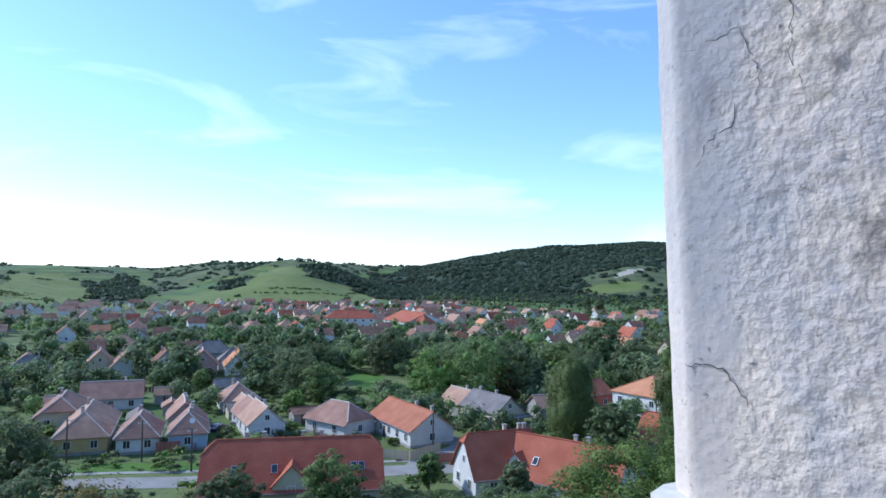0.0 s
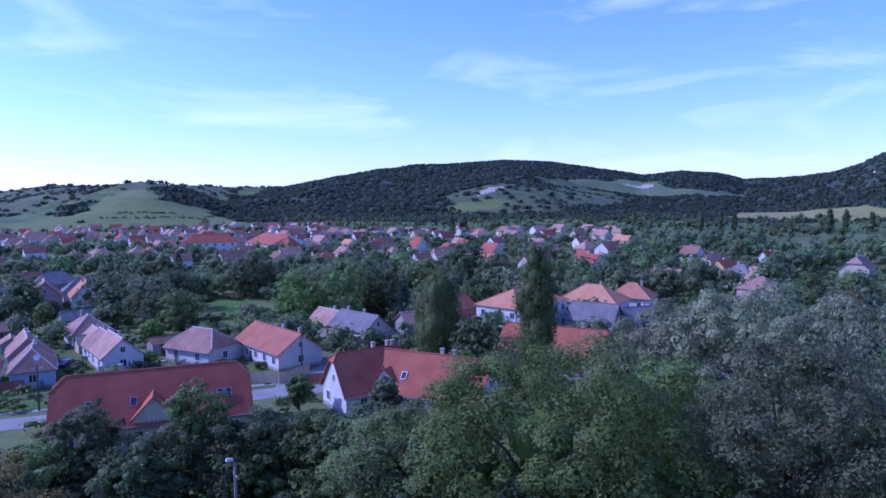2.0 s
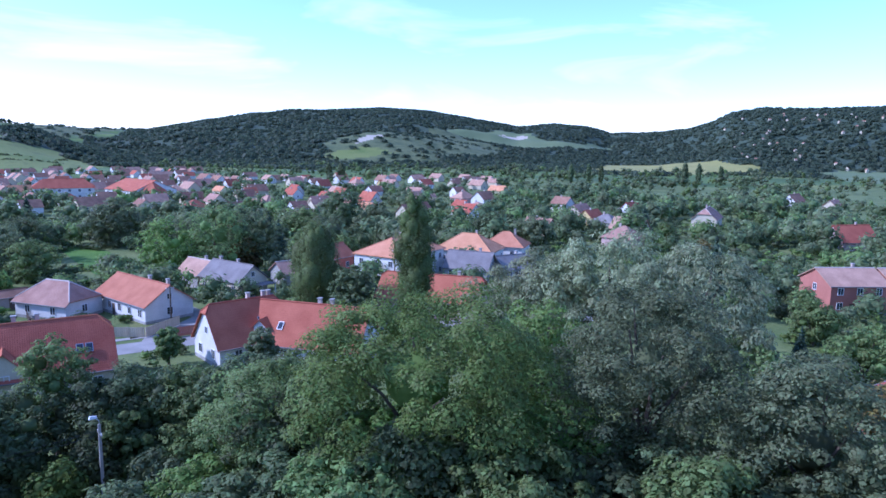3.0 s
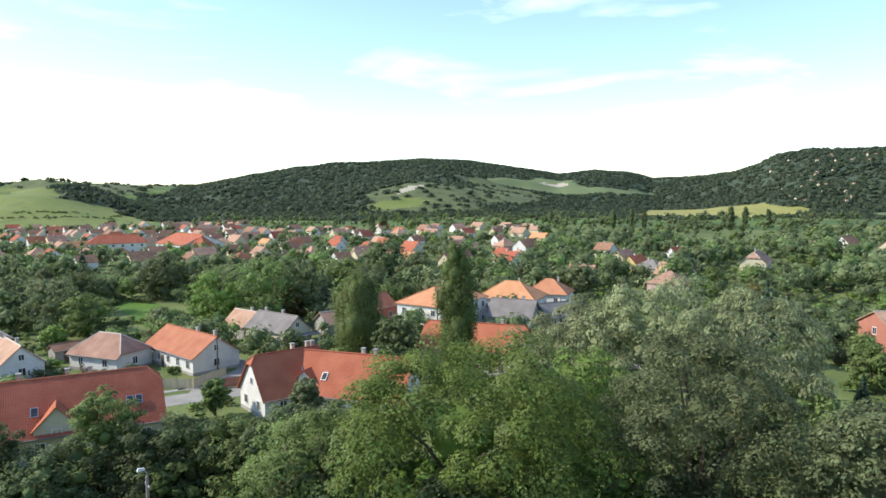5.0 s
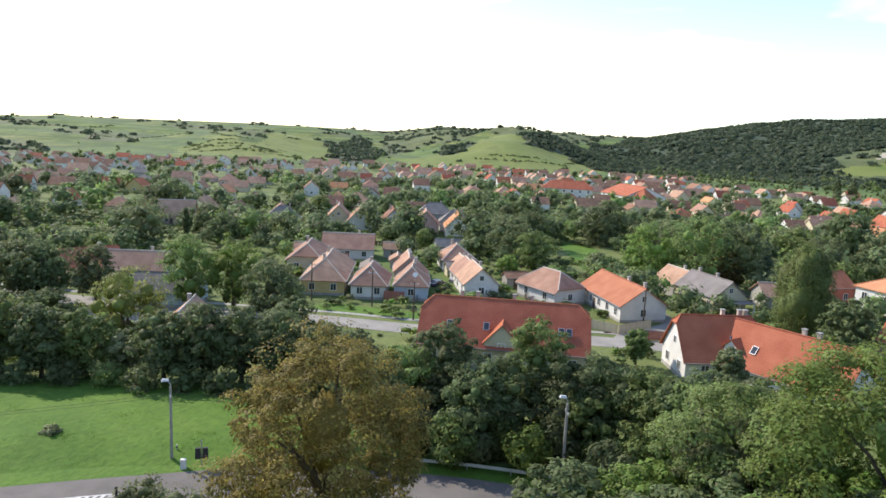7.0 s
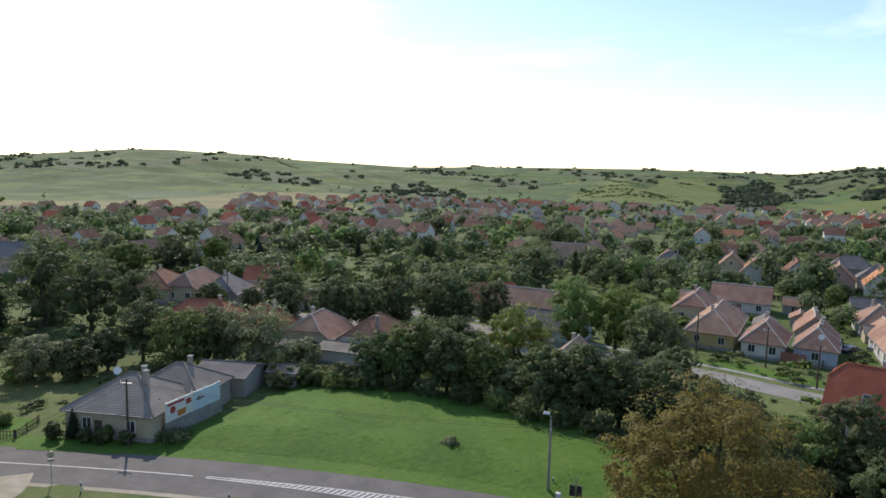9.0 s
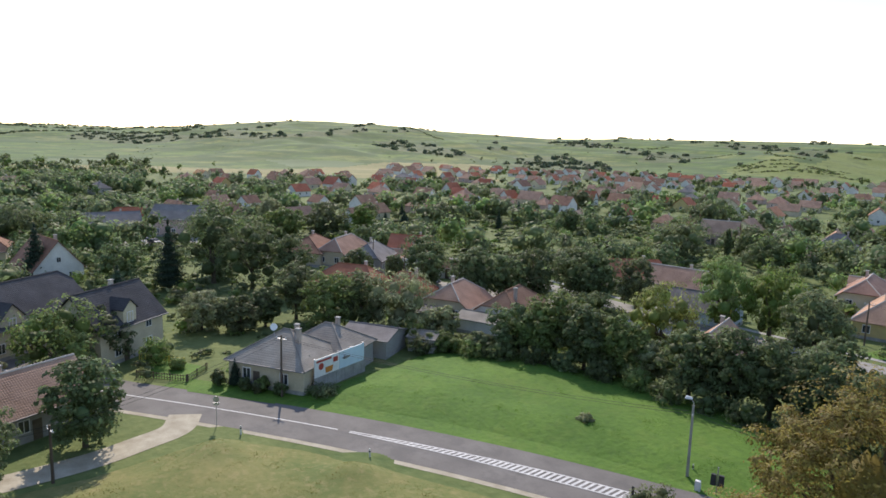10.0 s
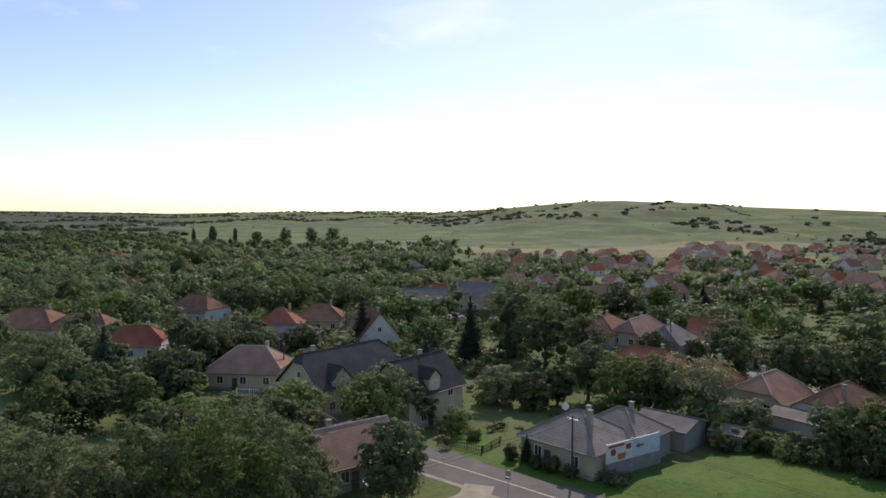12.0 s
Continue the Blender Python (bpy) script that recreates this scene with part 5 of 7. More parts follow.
if far_spots[270:]:
    # past counting: the last rows are one mass of roofs and walls
    V, F, S = [], [], []
    mats = [WALL["white"], ROOF["red"], ROOF["old"], ROOF["orange"], ROOF["brown"], WALL["cream"]]
    for r, x, y, rt, kind, s in far_spots[270:]:
        L, W, e, h = 11 * s, 8.5 * s, 3.2 * s, 3.6 * s
        a, b = L / 2, W / 2
        m = pose(x, y, float(ground_z(x, y)), 0, 0, rt)
        k = len(V)
        V += [tuple(m @ Vector(p)) for p in ((-a, -b, -1), (a, -b, -1), (a, b, -1), (-a, b, -1), (-a, -b, e), (a, -b, e), (a, b, e), (-a, b, e), (-a, 0, e + h), (a, 0, e + h),
              (-a - .4, -b - .4, e - .2), (a + .4, -b - .4, e - .2), (a + .4, 0, e + h + .1), (-a - .4, 0, e + h + .1), (-a - .4, b + .4, e - .2), (a + .4, b + .4, e - .2))]
        w, rf = rng.choice((0, 0, 5)), rng.choice((1, 2, 2, 4, 4))
        F += [tuple(k + i for i in f) for f in ((0, 1, 5, 4), (2, 3, 7, 6), (1, 2, 6, 9, 5), (3, 0, 4, 8, 7), (10, 11, 12, 13), (13, 12, 15, 14))]
        S += [w, w, w, w, rf, rf]
        PLANS.append((x, y, rt, 6.5, 5))
    me = bpy.data.meshes.new("far_houses")
    me.from_pydata(V, [], F)
    for mt in mats:
        me.materials.append(mt)
    me.polygons.foreach_set("material_index", S)
    tagged(new("far_houses", me), "distant village roofs in red and brown tile", "houses", kind="stuff")
for ob in KINDS:
    for o in list(ob.children_recursive) + [ob]:
        bpy.data.objects.remove(o)


# ---- trees ----
def leaves(points, normals, size, rs, droop=0.0, slim=0.55):
    """Four-cornered leaf sprays at the points, facing roughly outwards, and their soft normals."""
    n = len(points)
    nrm = normals + rs.normal(0, 0.34, (n, 3))
    nrm[:, 2] += 0.4
    nrm /= np.linalg.norm(nrm, axis=1, keepdims=True) + 1e-9
    t = rs.normal(0, 1, (n, 3))
    t[:, 2] -= droop * 3
    t -= nrm * np.sum(t * nrm, 1, keepdims=True)
    t /= np.linalg.norm(t, axis=1, keepdims=True) + 1e-9
    b = np.cross(nrm, t)
    s = (size * rs.uniform(0.6, 1.35, n))[:, None]
    V = np.stack([points - t * s, points - b * s * slim - nrm * s * 0.12, points + t * s, points + b * s * slim - nrm * s * 0.12], 1).reshape(-1, 3)
    soft = normals + 0.55 * nrm
    soft /= np.linalg.norm(soft, axis=1, keepdims=True) + 1e-9
    return V, np.arange(4 * n).reshape(-1, 4), np.repeat(soft, 4, 0)


def core(c, rx, rz, rs, n=8, m=5):
    """A lumpy closed body that fills the inside of a crown."""
    th = np.linspace(0, 2 * np.pi, n, endpoint=False)
    ph = np.linspace(0.12, np.pi - 0.12, m)
    P, T = np.meshgrid(ph, th, indexing="ij")
    R = rs.uniform(0.82, 1.1, P.shape)
    V = np.stack([c[0] + rx * R * np.sin(P) * np.cos(T), c[1] + rx * R * np.sin(P) * np.sin(T), c[2] + rz * R * np.cos(P)], -1).reshape(-1, 3)
    i, j = np.meshgrid(np.arange(m - 1), np.arange(n), indexing="ij")
    Q = np.stack([i * n + j, (i + 1) * n + j, (i + 1) * n + (j + 1) % n, i * n + (j + 1) % n], -1).reshape(-1, 4)
    N = (V - np.array(c)) / np.array([rx, rx, rz])
    return V, Q, N / (np.linalg.norm(N, axis=1, keepdims=True) + 1e-9)


def crown(lobes, count, size, rs, droop=0.0, slim=0.55, core_size=0.8, ragged=0.22, gather=True):
    """A crown of leaf sprays over many lobes: (x, y, z, radius, half height)."""
    lobes = np.array(lobes)
    area = lobes[:, 3] * (lobes[:, 3] + lobes[:, 4])
    if count >= 2500 and gather:
        return clustered_crown(lobes, area, count, size, rs, droop, slim, 0.4)
    which = rs.choice(len(lobes), int(count * 1.6), p=area / area.sum())
    d = rs.normal(0, 1, (len(which), 3))
    d /= np.linalg.norm(d, axis=1, keepdims=True)
    rad = np.clip(rs.normal(0.96, ragged * 0.5, len(which)), 0.5, 1.3)
    sc = np.stack([lobes[which, 3], lobes[which, 3], lobes[which, 4]], 1)
    # clusters of sprays: push the surface in and out over each lobe
    dent = np.sin(d[:, 0] * 7 + which) * np.sin(d[:, 1] * 7 + which * 2.1) * np.sin(d[:, 2] * 7 + which * 0.7)
    P = lobes[which, :3] + d * sc * (rad + ragged * 0.7 * dent)[:, None]
    deep = np.zeros(len(P), bool)
    for k in range(len(lobes)):
        q = (P - lobes[k, :3]) / np.array([lobes[k, 3], lobes[k, 3], lobes[k, 4]])
        deep |= (np.sum(q * q, 1) < 0.55) & (which != k)
    keep = np.flatnonzero(~deep)[:count]
    V, Q, N = leaves(P[keep], d[keep], size, rs, droop, slim)
    Vs, Qs, Ns = [V], [Q], [N]
    k = len(V)
    for x, y, z, r, h in lobes:
        v, q, nr = core((x, y, z), r * core_size, h * core_size, rs, 6, 4)
        Vs.append(v)
        Ns.append(nr)
        Qs.append(q + k)
        k += len(v)
    return np.concatenate(Vs), np.concatenate(Qs), np.concatenate(Ns)


def clustered_crown(lobes, area, count, size, rs, droop, slim, core_size):
    """A crown near at hand: leaf sprays gathered in many small clusters over the lobes."""
    per = 11 if count > 7000 else 12
    which = rs.choice(len(lobes), per * len(lobes), p=area / area.sum())
    d = rs.normal(0, 1, (len(which), 3))
    d[:, 2] += 0.15
    d /= np.linalg.norm(d, axis=1, keepdims=True)
    sc = np.stack([lobes[which, 3], lobes[which, 3], lobes[which, 4]], 1)
    C = lobes[which, :3] + d * sc * rs.uniform(0.72, 1.08, len(which))[:, None]
    deep = np.zeros(len(C), bool)
    for k in range(len(lobes)):
        q = (C - lobes[k, :3]) / np.array([lobes[k, 3], lobes[k, 3], lobes[k, 4]])
        deep |= (np.sum(q * q, 1) < 0.5) & (which != k)
    C, d, which = C[~deep], d[~deep], which[~deep]
    pick = rs.randint(len(C), size=count)
    R = lobes[which[pick], 3] * rs.uniform(0.34, 0.58, len(C))[pick]
    e = rs.normal(0, 1, (count, 3))
    e /= np.linalg.norm(e, axis=1, keepdims=True)
    e[:, 2] = np.where(rs.uniform(0, 1, count) < 0.7, np.abs(e[:, 2]), e[:, 2])
    P = C[pick] + e * (R * rs.uniform(0.66, 1.08, count))[:, None] * np.array([1, 1, 0.72])
    V, Q, N = leaves(P, e * 0.9 + d[pick] * 0.3, size, rs, droop, slim)
    Vs, Qs, Ns, k = [V], [Q], [N], len(V)
    for x, y, z, r, h in (lobes[:1] if count > 7000 else lobes):
        v, q, nr = core((x, y, z), r * core_size * 1.1, h * core_size * 1.1, rs, 6, 4)
        Vs.append(v)
        Ns.append(nr)
        Qs.append(q + k)
        k += len(v)
    return np.concatenate(Vs), np.concatenate(Qs), np.concatenate(Ns)


def tree_mesh_parts(kind, h, w, count, size, seed):
    """Trunk and limbs as a Geo, and the crown's arrays, for a tree h high and w wide."""
    rs = np.random.RandomState(seed)
    lobes, droop, slim = [], 0.0, 0.55
    if kind == "poplar":
        for i in range(34):
            f, a = (i + 0.5) / 34, i * 2.4 + rs.uniform(-0.5, 0.5)
            wide = math.sin(math.pi * (0.12 + 0.8 * f)) ** 0.6
            lr = w * rs.uniform(0.2, 0.27) * wide
            out = w * 0.26 * wide * rs.uniform(0.4, 1.0)
            lobes.append((math.cos(a) * out, math.sin(a) * out, h * (0.08 + 0.86 * f), lr, lr * 1.5))
    elif kind == "conifer":
        for i in range(10):
            f = i / 9
            lobes.append((0, 0, h * (0.12 + 0.83 * f), w / 2 * (1.02 - 0.93 * f), h * 0.065))
        droop = 0.5
    else:
        low = {"round": 0.03, "oval": 0.03, "bush": 0.0, "willow": 0.02, "acacia": 0.1}[kind]
        n = {"round": 15, "oval": 16, "bush": 10, "willow": 14, "acacia": 13}[kind] * (2 if count > 7000 else 1)
        mid, half = h * (1 + low) / 2, h * (1 - low) / 2
        lobes.append((0, 0, mid + half * 0.1, w * 0.3, half * 0.72))
        for i in range(n):
            z = 1 - 2 * (i + 0.5) / n
            a = i * 2.4 + rs.uniform(-0.4, 0.4)
            rr = math.sqrt(1 - z * z)
            if kind == "oval":
                rr *= 1.08 - 0.34 * max(z, 0)
            q = rs.uniform(0.5, 0.72)
            lr = w * rs.uniform(0.16, 0.24) * (0.72 if count > 7000 else 1.0)
            q *= 1.12 if count > 7000 else 1.0
            bulge = 1.0 if z > -0.3 else 0.85
            lobes.append((math.cos(a) * rr * w * 0.5 * q * bulge, math.sin(a) * rr * w * 0.5 * q * bulge, max(mid + z * half * 0.72, lr * 0.6 + h * low * 0.6), lr, lr * rs.uniform(0.75, 1.0) * (1.25 if kind == "willow" else 1.0)))
        if kind == "willow":
            droop, slim = 1.0, 0.42
    V, Q, N = crown(lobes, count, size * (1 if kind not in ("poplar", "conifer") else 0.75), rs, droop, slim, core_size=0.78 if kind in ("poplar", "conifer") else 0.55, ragged=0.12 if kind == "poplar" else 0.22, gather=kind not in ("poplar", "conifer"))
    tr = Geo()
    base = 0.022 * h + 0.06
    top = h * (0.75 if kind in ("poplar", "conifer") else 0.55)
    if kind != "bush":
        bend = rs.uniform(-0.03, 0.03, 2) * h
        tr.tube([(0, 0, -0.6), (0, 0, h * 0.12), (bend[0], bend[1], h * 0.32), (bend[0] * 1.4, bend[1] * 1.4, top)], [base * 1.3, base, base * 0.75, base * 0.3], 8)
    for i in range(5):
        x, y, z, r, _ = lobes[1 + (i * 3) % (len(lobes) - 1)]
        z0 = h * (0.05 if kind == "bush" else 0.18 + 0.04 * i)
        tr.tube([(0, 0, z0 - 0.2), (x * 0.45, y * 0.45, z0 + (z - z0) * 0.6), (x * 0.9, y * 0.9, max(z, z0 + 0.3))], [base * 0.5, base * 0.32, base * 0.12], 5)
    return tr, V, Q, N


TREE_WORDS = {"round": "broadleaf tree with rounded crown", "oval": "upright broadleaf tree", "bush": "leafy garden shrub on grass", "willow": "willow with drooping sprays", "acacia": "acacia with airy crown", "poplar": "tall columnar poplar", "conifer": "dark conifer"}
LEAF_WORDS = {"green": "green", "dark": "dark green", "bright": "bright green", "silver": "silvery grey-green", "brown": "browning autumnal", "olive": "olive green", "yellow": "yellow-green", "conifer": "blackish green"}


def tree(kind, colour, x, y, h, w, count=1500, size=0.4, seed=0, label="", z=None, group=""):
    ob = empty("tree" if kind != "bush" else "shrub", pose(x, y, float(ground_z(x, y)) if z is None else z, 0, 0, seed * 47 % 360), label or f"{LEAF_WORDS[colour]} {TREE_WORDS[kind]}", "tree" if kind != "bush" else "shrub", group)
    tr, V, Q, N = tree_mesh_parts(kind, h, w, count, size, seed)
    part("trunk", tr, BARK, ob)
    part("crown", np_mesh("crown", V, Q, LEAF[colour], normals=N), None, ob)
    return ob


TREES = []


def put(kind, colour, az, r, top, w, count=1500, size=0.4, seed=0, label="", z=None):
    """A tree by its bearing, distance and the height of its top over the datum."""
    x, y = -r * math.sin(radians(az)), r * math.cos(radians(az))
    gz = float(ground_z(x, y)) if z is None else z
    TREES.append((x, y, w * 0.42))
    return tree(kind, colour, x, y, top - gz, w, count, size, seed, label, z)


# large trees close under the tower
put("oval", "brown", 27.0, 43, 18.6, 14.5, 56000, 0.115, 1, "large walnut tree with browning leaves below the road")
put("round", "bright", -19.5, 41, 20.8, 18.5, 66000, 0.115, 2, "large broad green tree on the castle slope")
put("round", "green", -8.5, 44, 16.0, 12, 32000, 0.115, 12, "green broadleaf tree on the castle slope")
put("oval", "olive", -38.5, 42, 22.6, 13.5, 44000, 0.11, 3, "dark olive tree on the castle slope")
put("round", "olive", -51, 40, 19.0, 11, 26000, 0.12, 13, "dark olive tree on the castle slope")
put("willow", "silver", -29.0, 84, 16.3, 18, 24000, 0.24, 4, "large silvery willow with grey-green foliage")
put("willow", "silver", -35.5, 82, 20.4, 19, 26000, 0.24, 5, "large silvery willow with grey-green foliage")
put("willow", "silver", -42.0, 80, 19.6, 18, 22000, 0.24, 14, "large silvery willow with grey-green foliage")
put("acacia", "bright", -30, 60, 17.0, 11, 12000, 0.18, 15)
put("poplar", "green", -19.0, 104, 23.2, 7.6, 15000, 0.2, 6, "tall dark columnar poplar")
put("poplar", "green", -10.8, 117, 16.6, 11, 15000, 0.22, 7, "broad columnar poplar with grey-green leaves")
put("round", "dark", -14.0, 110, 10.5, 8.5, 3200, 0.32, 8)
for i, (az, r, top, w, col) in enumerate(((23, 66, 9.0, 8, "dark"), (20, 68, 8.6, 8, "green"), (16.8, 70, 11.8, 7.5, "dark"), (14, 64, 8.6, 8, "dark"), (11.5, 66, 8.4, 8.5, "dark"), (8.9, 70, 12.6, 7.5, "green"), (6.3, 66, 8.8, 9, "dark"), (3.0, 67, 8.8, 9, "dark"), (-0.5, 68, 8.8, 9.5, "green"), (-4, 66, 9.0, 9, "dark"), (4.5, 64, 6.5, 6, "green"), (12.5, 65, 5.0, 5, "bright"), (17.5, 66, 6.0, 6, "dark"), (-1.5, 64, 8, 7, "green"), (21, 75, 6.5, 7, "green"), (-6.0, 56, 11.5, 9, "green"), (-8, 72, 7.5, 8, "dark"), (-12, 68, 9.0, 8, "green"), (-6.2, 83, 8.2, 4, "olive"), (0.9, 96, 5.2, 4, "green"), (-9, 60, 11, 8, "green"))):
    put("acacia" if i % 3 else "round", col, az, r, top, w, 6800, 0.19, 20 + i)
for i in range(15):
    put("bush", ("green", "bright", "dark", "green", "olive")[i % 5], 23.0 - i * 2.3, 60.0 + 1.6 * (i % 3), 3.0 + 0.7 * (i % 4), 5.2, 2400, 0.2, 460 + i)
# hedge and thicket behind the field
for i, (az, r, top, w, col, kd) in enumerate(((60.5, 94, 2.8, 5, "green", "bush"), (57.5, 93, 3.4, 5, "olive", "bush"), (54.5, 94, 7.5, 8, "dark", "round"), (52.6, 93, 8.0, 8, "green", "round"), (51, 93, 10.0, 9, "green", "acacia"), (48.5, 90, 9.0, 8, "dark", "round"), (45.5, 89, 8.0, 8, "green", "acacia"), (43.0, 88, 5.5, 5.5, "silver", "bush"), (40, 84, 9.0, 8, "dark", "round"), (37, 83, 9.5, 8, "dark", "round"), (34, 82, 9.5, 8.5, "dark", "round"), (31, 80, 9.0, 8, "dark", "round"), (28, 77, 8.5, 8, "dark", "round"), (25, 74, 8.5, 8, "dark", "acacia"), (42.6, 101, 10.0, 11.5, "yellow", "willow"), (38.0, 118, 12.6, 11, "green", "willow"), (34.6, 117, 12.2, 11, "bright", "willow"), (31.5, 108, 10.2, 9.5, "olive", "round"), (48.0, 100, 8.5, 8, "dark", "round"), (30, 96, 7.0, 7, "dark", "round"))):
    put(kd, col, az, r, top, w, 4800, 0.23, 50 + i)
# round the roadside houses
for i, (az, r, top, w, col, kd) in enumerate(((79.5, 142, 16.5, 15, "dark", "round"), (76.5, 136, 13.0, 14, "dark", "round"), (82.8, 138, 13.5, 6.5, "conifer", "conifer"), (79.0, 152, 17.0, 12, "green", "round"), (73.5, 132, 11.0, 9, "dark", "acacia"), (80.5, 108, 5.5, 8, "silver", "round"), (77.5, 106, 5.0, 6.5, "olive", "round"), (75.5, 108, 6.0, 5, "dark", "acacia"), (73.0, 112, 9.0, 8, "olive", "acacia"), (70.3, 104, 9.0, 10, "green", "round"), (67.5, 106, 8.5, 9, "dark", "round"), (64.5, 104, 8.6, 12, "silver", "willow"), (61.0, 100, 5.0, 6.5, "silver", "bush"), (63.0, 96, 4.0, 4.5, "green", "bush"), (89.3, 70, 8.4, 8.0, "dark", "round"), (90.8, 92, 8.6, 11, "green", "round"), (87.5, 96, 7.0, 7, "olive", "round"), (84.0, 93, 3.6, 4.5, "green", "bush"), (78.0, 82.5, 3.4, 1.8, "conifer", "conifer"), (71.9, 80.5, 3.9, 1.7, "conifer", "conifer"), (75.8, 79.8, 1.8, 2.0, "green", "bush"), (70.8, 77.5, 1.0, 4.0, "olive", "bush"), (86.5, 122, 8.0, 6, "conifer", "conifer"), (69.5, 118, 6, 6, "dark", "round"), (62.5, 93, 2.6, 4, "olive", "bush"), (58, 91, 3, 5, "green", "bush"), (55.5, 90, 3.2, 5, "dark", "bush"), (52.5, 89, 3.2, 5, "dark", "bush"), (50, 87, 3.2, 5, "dark", "bush"), (47, 85, 3.4, 5, "dark", "bush"), (44, 83, 3.2, 5, "green", "bush"), (41.5, 80, 3.4, 5, "dark", "bush"), (38.5, 79, 3.5, 5, "dark", "bush"), (35.5, 77, 3.5, 5, "dark", "bush"), (32.5, 76, 3.5, 5, "dark", "bush"), (29.5, 73, 3.4, 5, "dark", "bush"), (48.1, 71, 1.7, 2.0, "silver", "bush"), (77.2, 80.6, 1.6, 1.8, "dark", "bush"), (76.2, 79.4, 1.4, 1.6, "olive", "bush"), (79.3, 83, 2.0, 2.2, "dark", "bush"), (74.4, 78.4, 1.5, 1.8, "dark", "bush"), (82.5, 90, 1.3, 2.2, "green", "bush"), (41.8, 54.5, 2.6, 5, "olive", "bush"), (38.5, 51, 3, 5, "olive", "bush"), (-43.3, 128, 15, 8, "conifer", "conifer"), (-41.5, 135, 14, 9, "dark", "round"), (-47, 74, 11, 9, "green", "round"), (-51, 80, 9, 8, "olive", "round"), (-55, 72, 9, 8, "brown", "round"), (-48.5, 62, 10, 7, "olive", "acacia"), (-54, 96, 9, 9, "green", "round"), (-58, 60, 10, 8, "green", "round"), (-50.5, 118, 7, 8, "green", "round"), (-45, 104, 10, 9, "green", "round"))):
    put(kd, col, az, r, top, w, 4200 if top > 4 else 900, 0.24 if top > 4 else 0.14, 80 + i)
# the west slope
for i, (az, r, top, w, col) in enumerate(((97.5, 56, 13.0, 7.5, "dark"), (101, 52, 16.6, 9.5, "dark"), (104, 50, 18.0, 10.5, "green"), (109.5, 50, 17.0, 9.5, "dark"), (115.5, 47, 19.2, 10, "olive"), (121, 46, 19, 9, "olive"), (101.5, 66, 11.0, 9, "dark"), (97.5, 70, 9.0, 7, "green"))):
    put("round", col, az, r, top, w, 26000, 0.12, 110 + i)
put("conifer", "conifer", 111.5, 118, 12.5, 8, 3200, 0.32, 130)
put("conifer", "conifer", 91.8, 150, 12.0, 6, 2600, 0.32, 131)
# shrubs that cover the castle slope under the trees
for i in range(22):
    put("bush", ("green", "dark", "olive", "dark", "bright")[i % 5], -60 + i * 3.1, 34 + 9 * ((i * 7) % 5) / 4, 12.5 + 2.2 * ((i * 3) % 4) / 3 - (3.0 if i > 17 else 0), 7.5, 7200, 0.17, 160 + i)
# scrub between the west slope and the houses
rng = random.Random(8)
for i in range(30):
    az, r = rng.uniform(95, 120), rng.uniform(76, 150)
    x, y = -r * math.sin(radians(az)), r * math.cos(radians(az))
    if free(x, y, 2.5):
        put(rng.choice(("round", "round", "acacia")), rng.choice(("green", "dark", "olive", "dark")), az, r, rng.uniform(5.5, 9.5), rng.uniform(6, 9), 2600, 0.3, 180 + i)
# street trees of the back street
for i, (x, y, h, w, col) in enumerate(((-117, 62, 8.5, 6, "dark"), (-108, 66, 9.5, 8, "dark"), (-103, 71, 9.5, 8, "dark"), (-99, 85, 11.0, 9, "dark"), (-93, 84, 11.0, 9, "dark"), (-88, 89, 10.5, 8, "olive"), (-112, 78, 8, 7, "olive"), (-121, 57, 7.5, 4.5, "dark"))):
    TREES.append((x, y, w * 0.4))
    tree("round", col, x, y, h, w, 2600, 0.3, 140 + i)

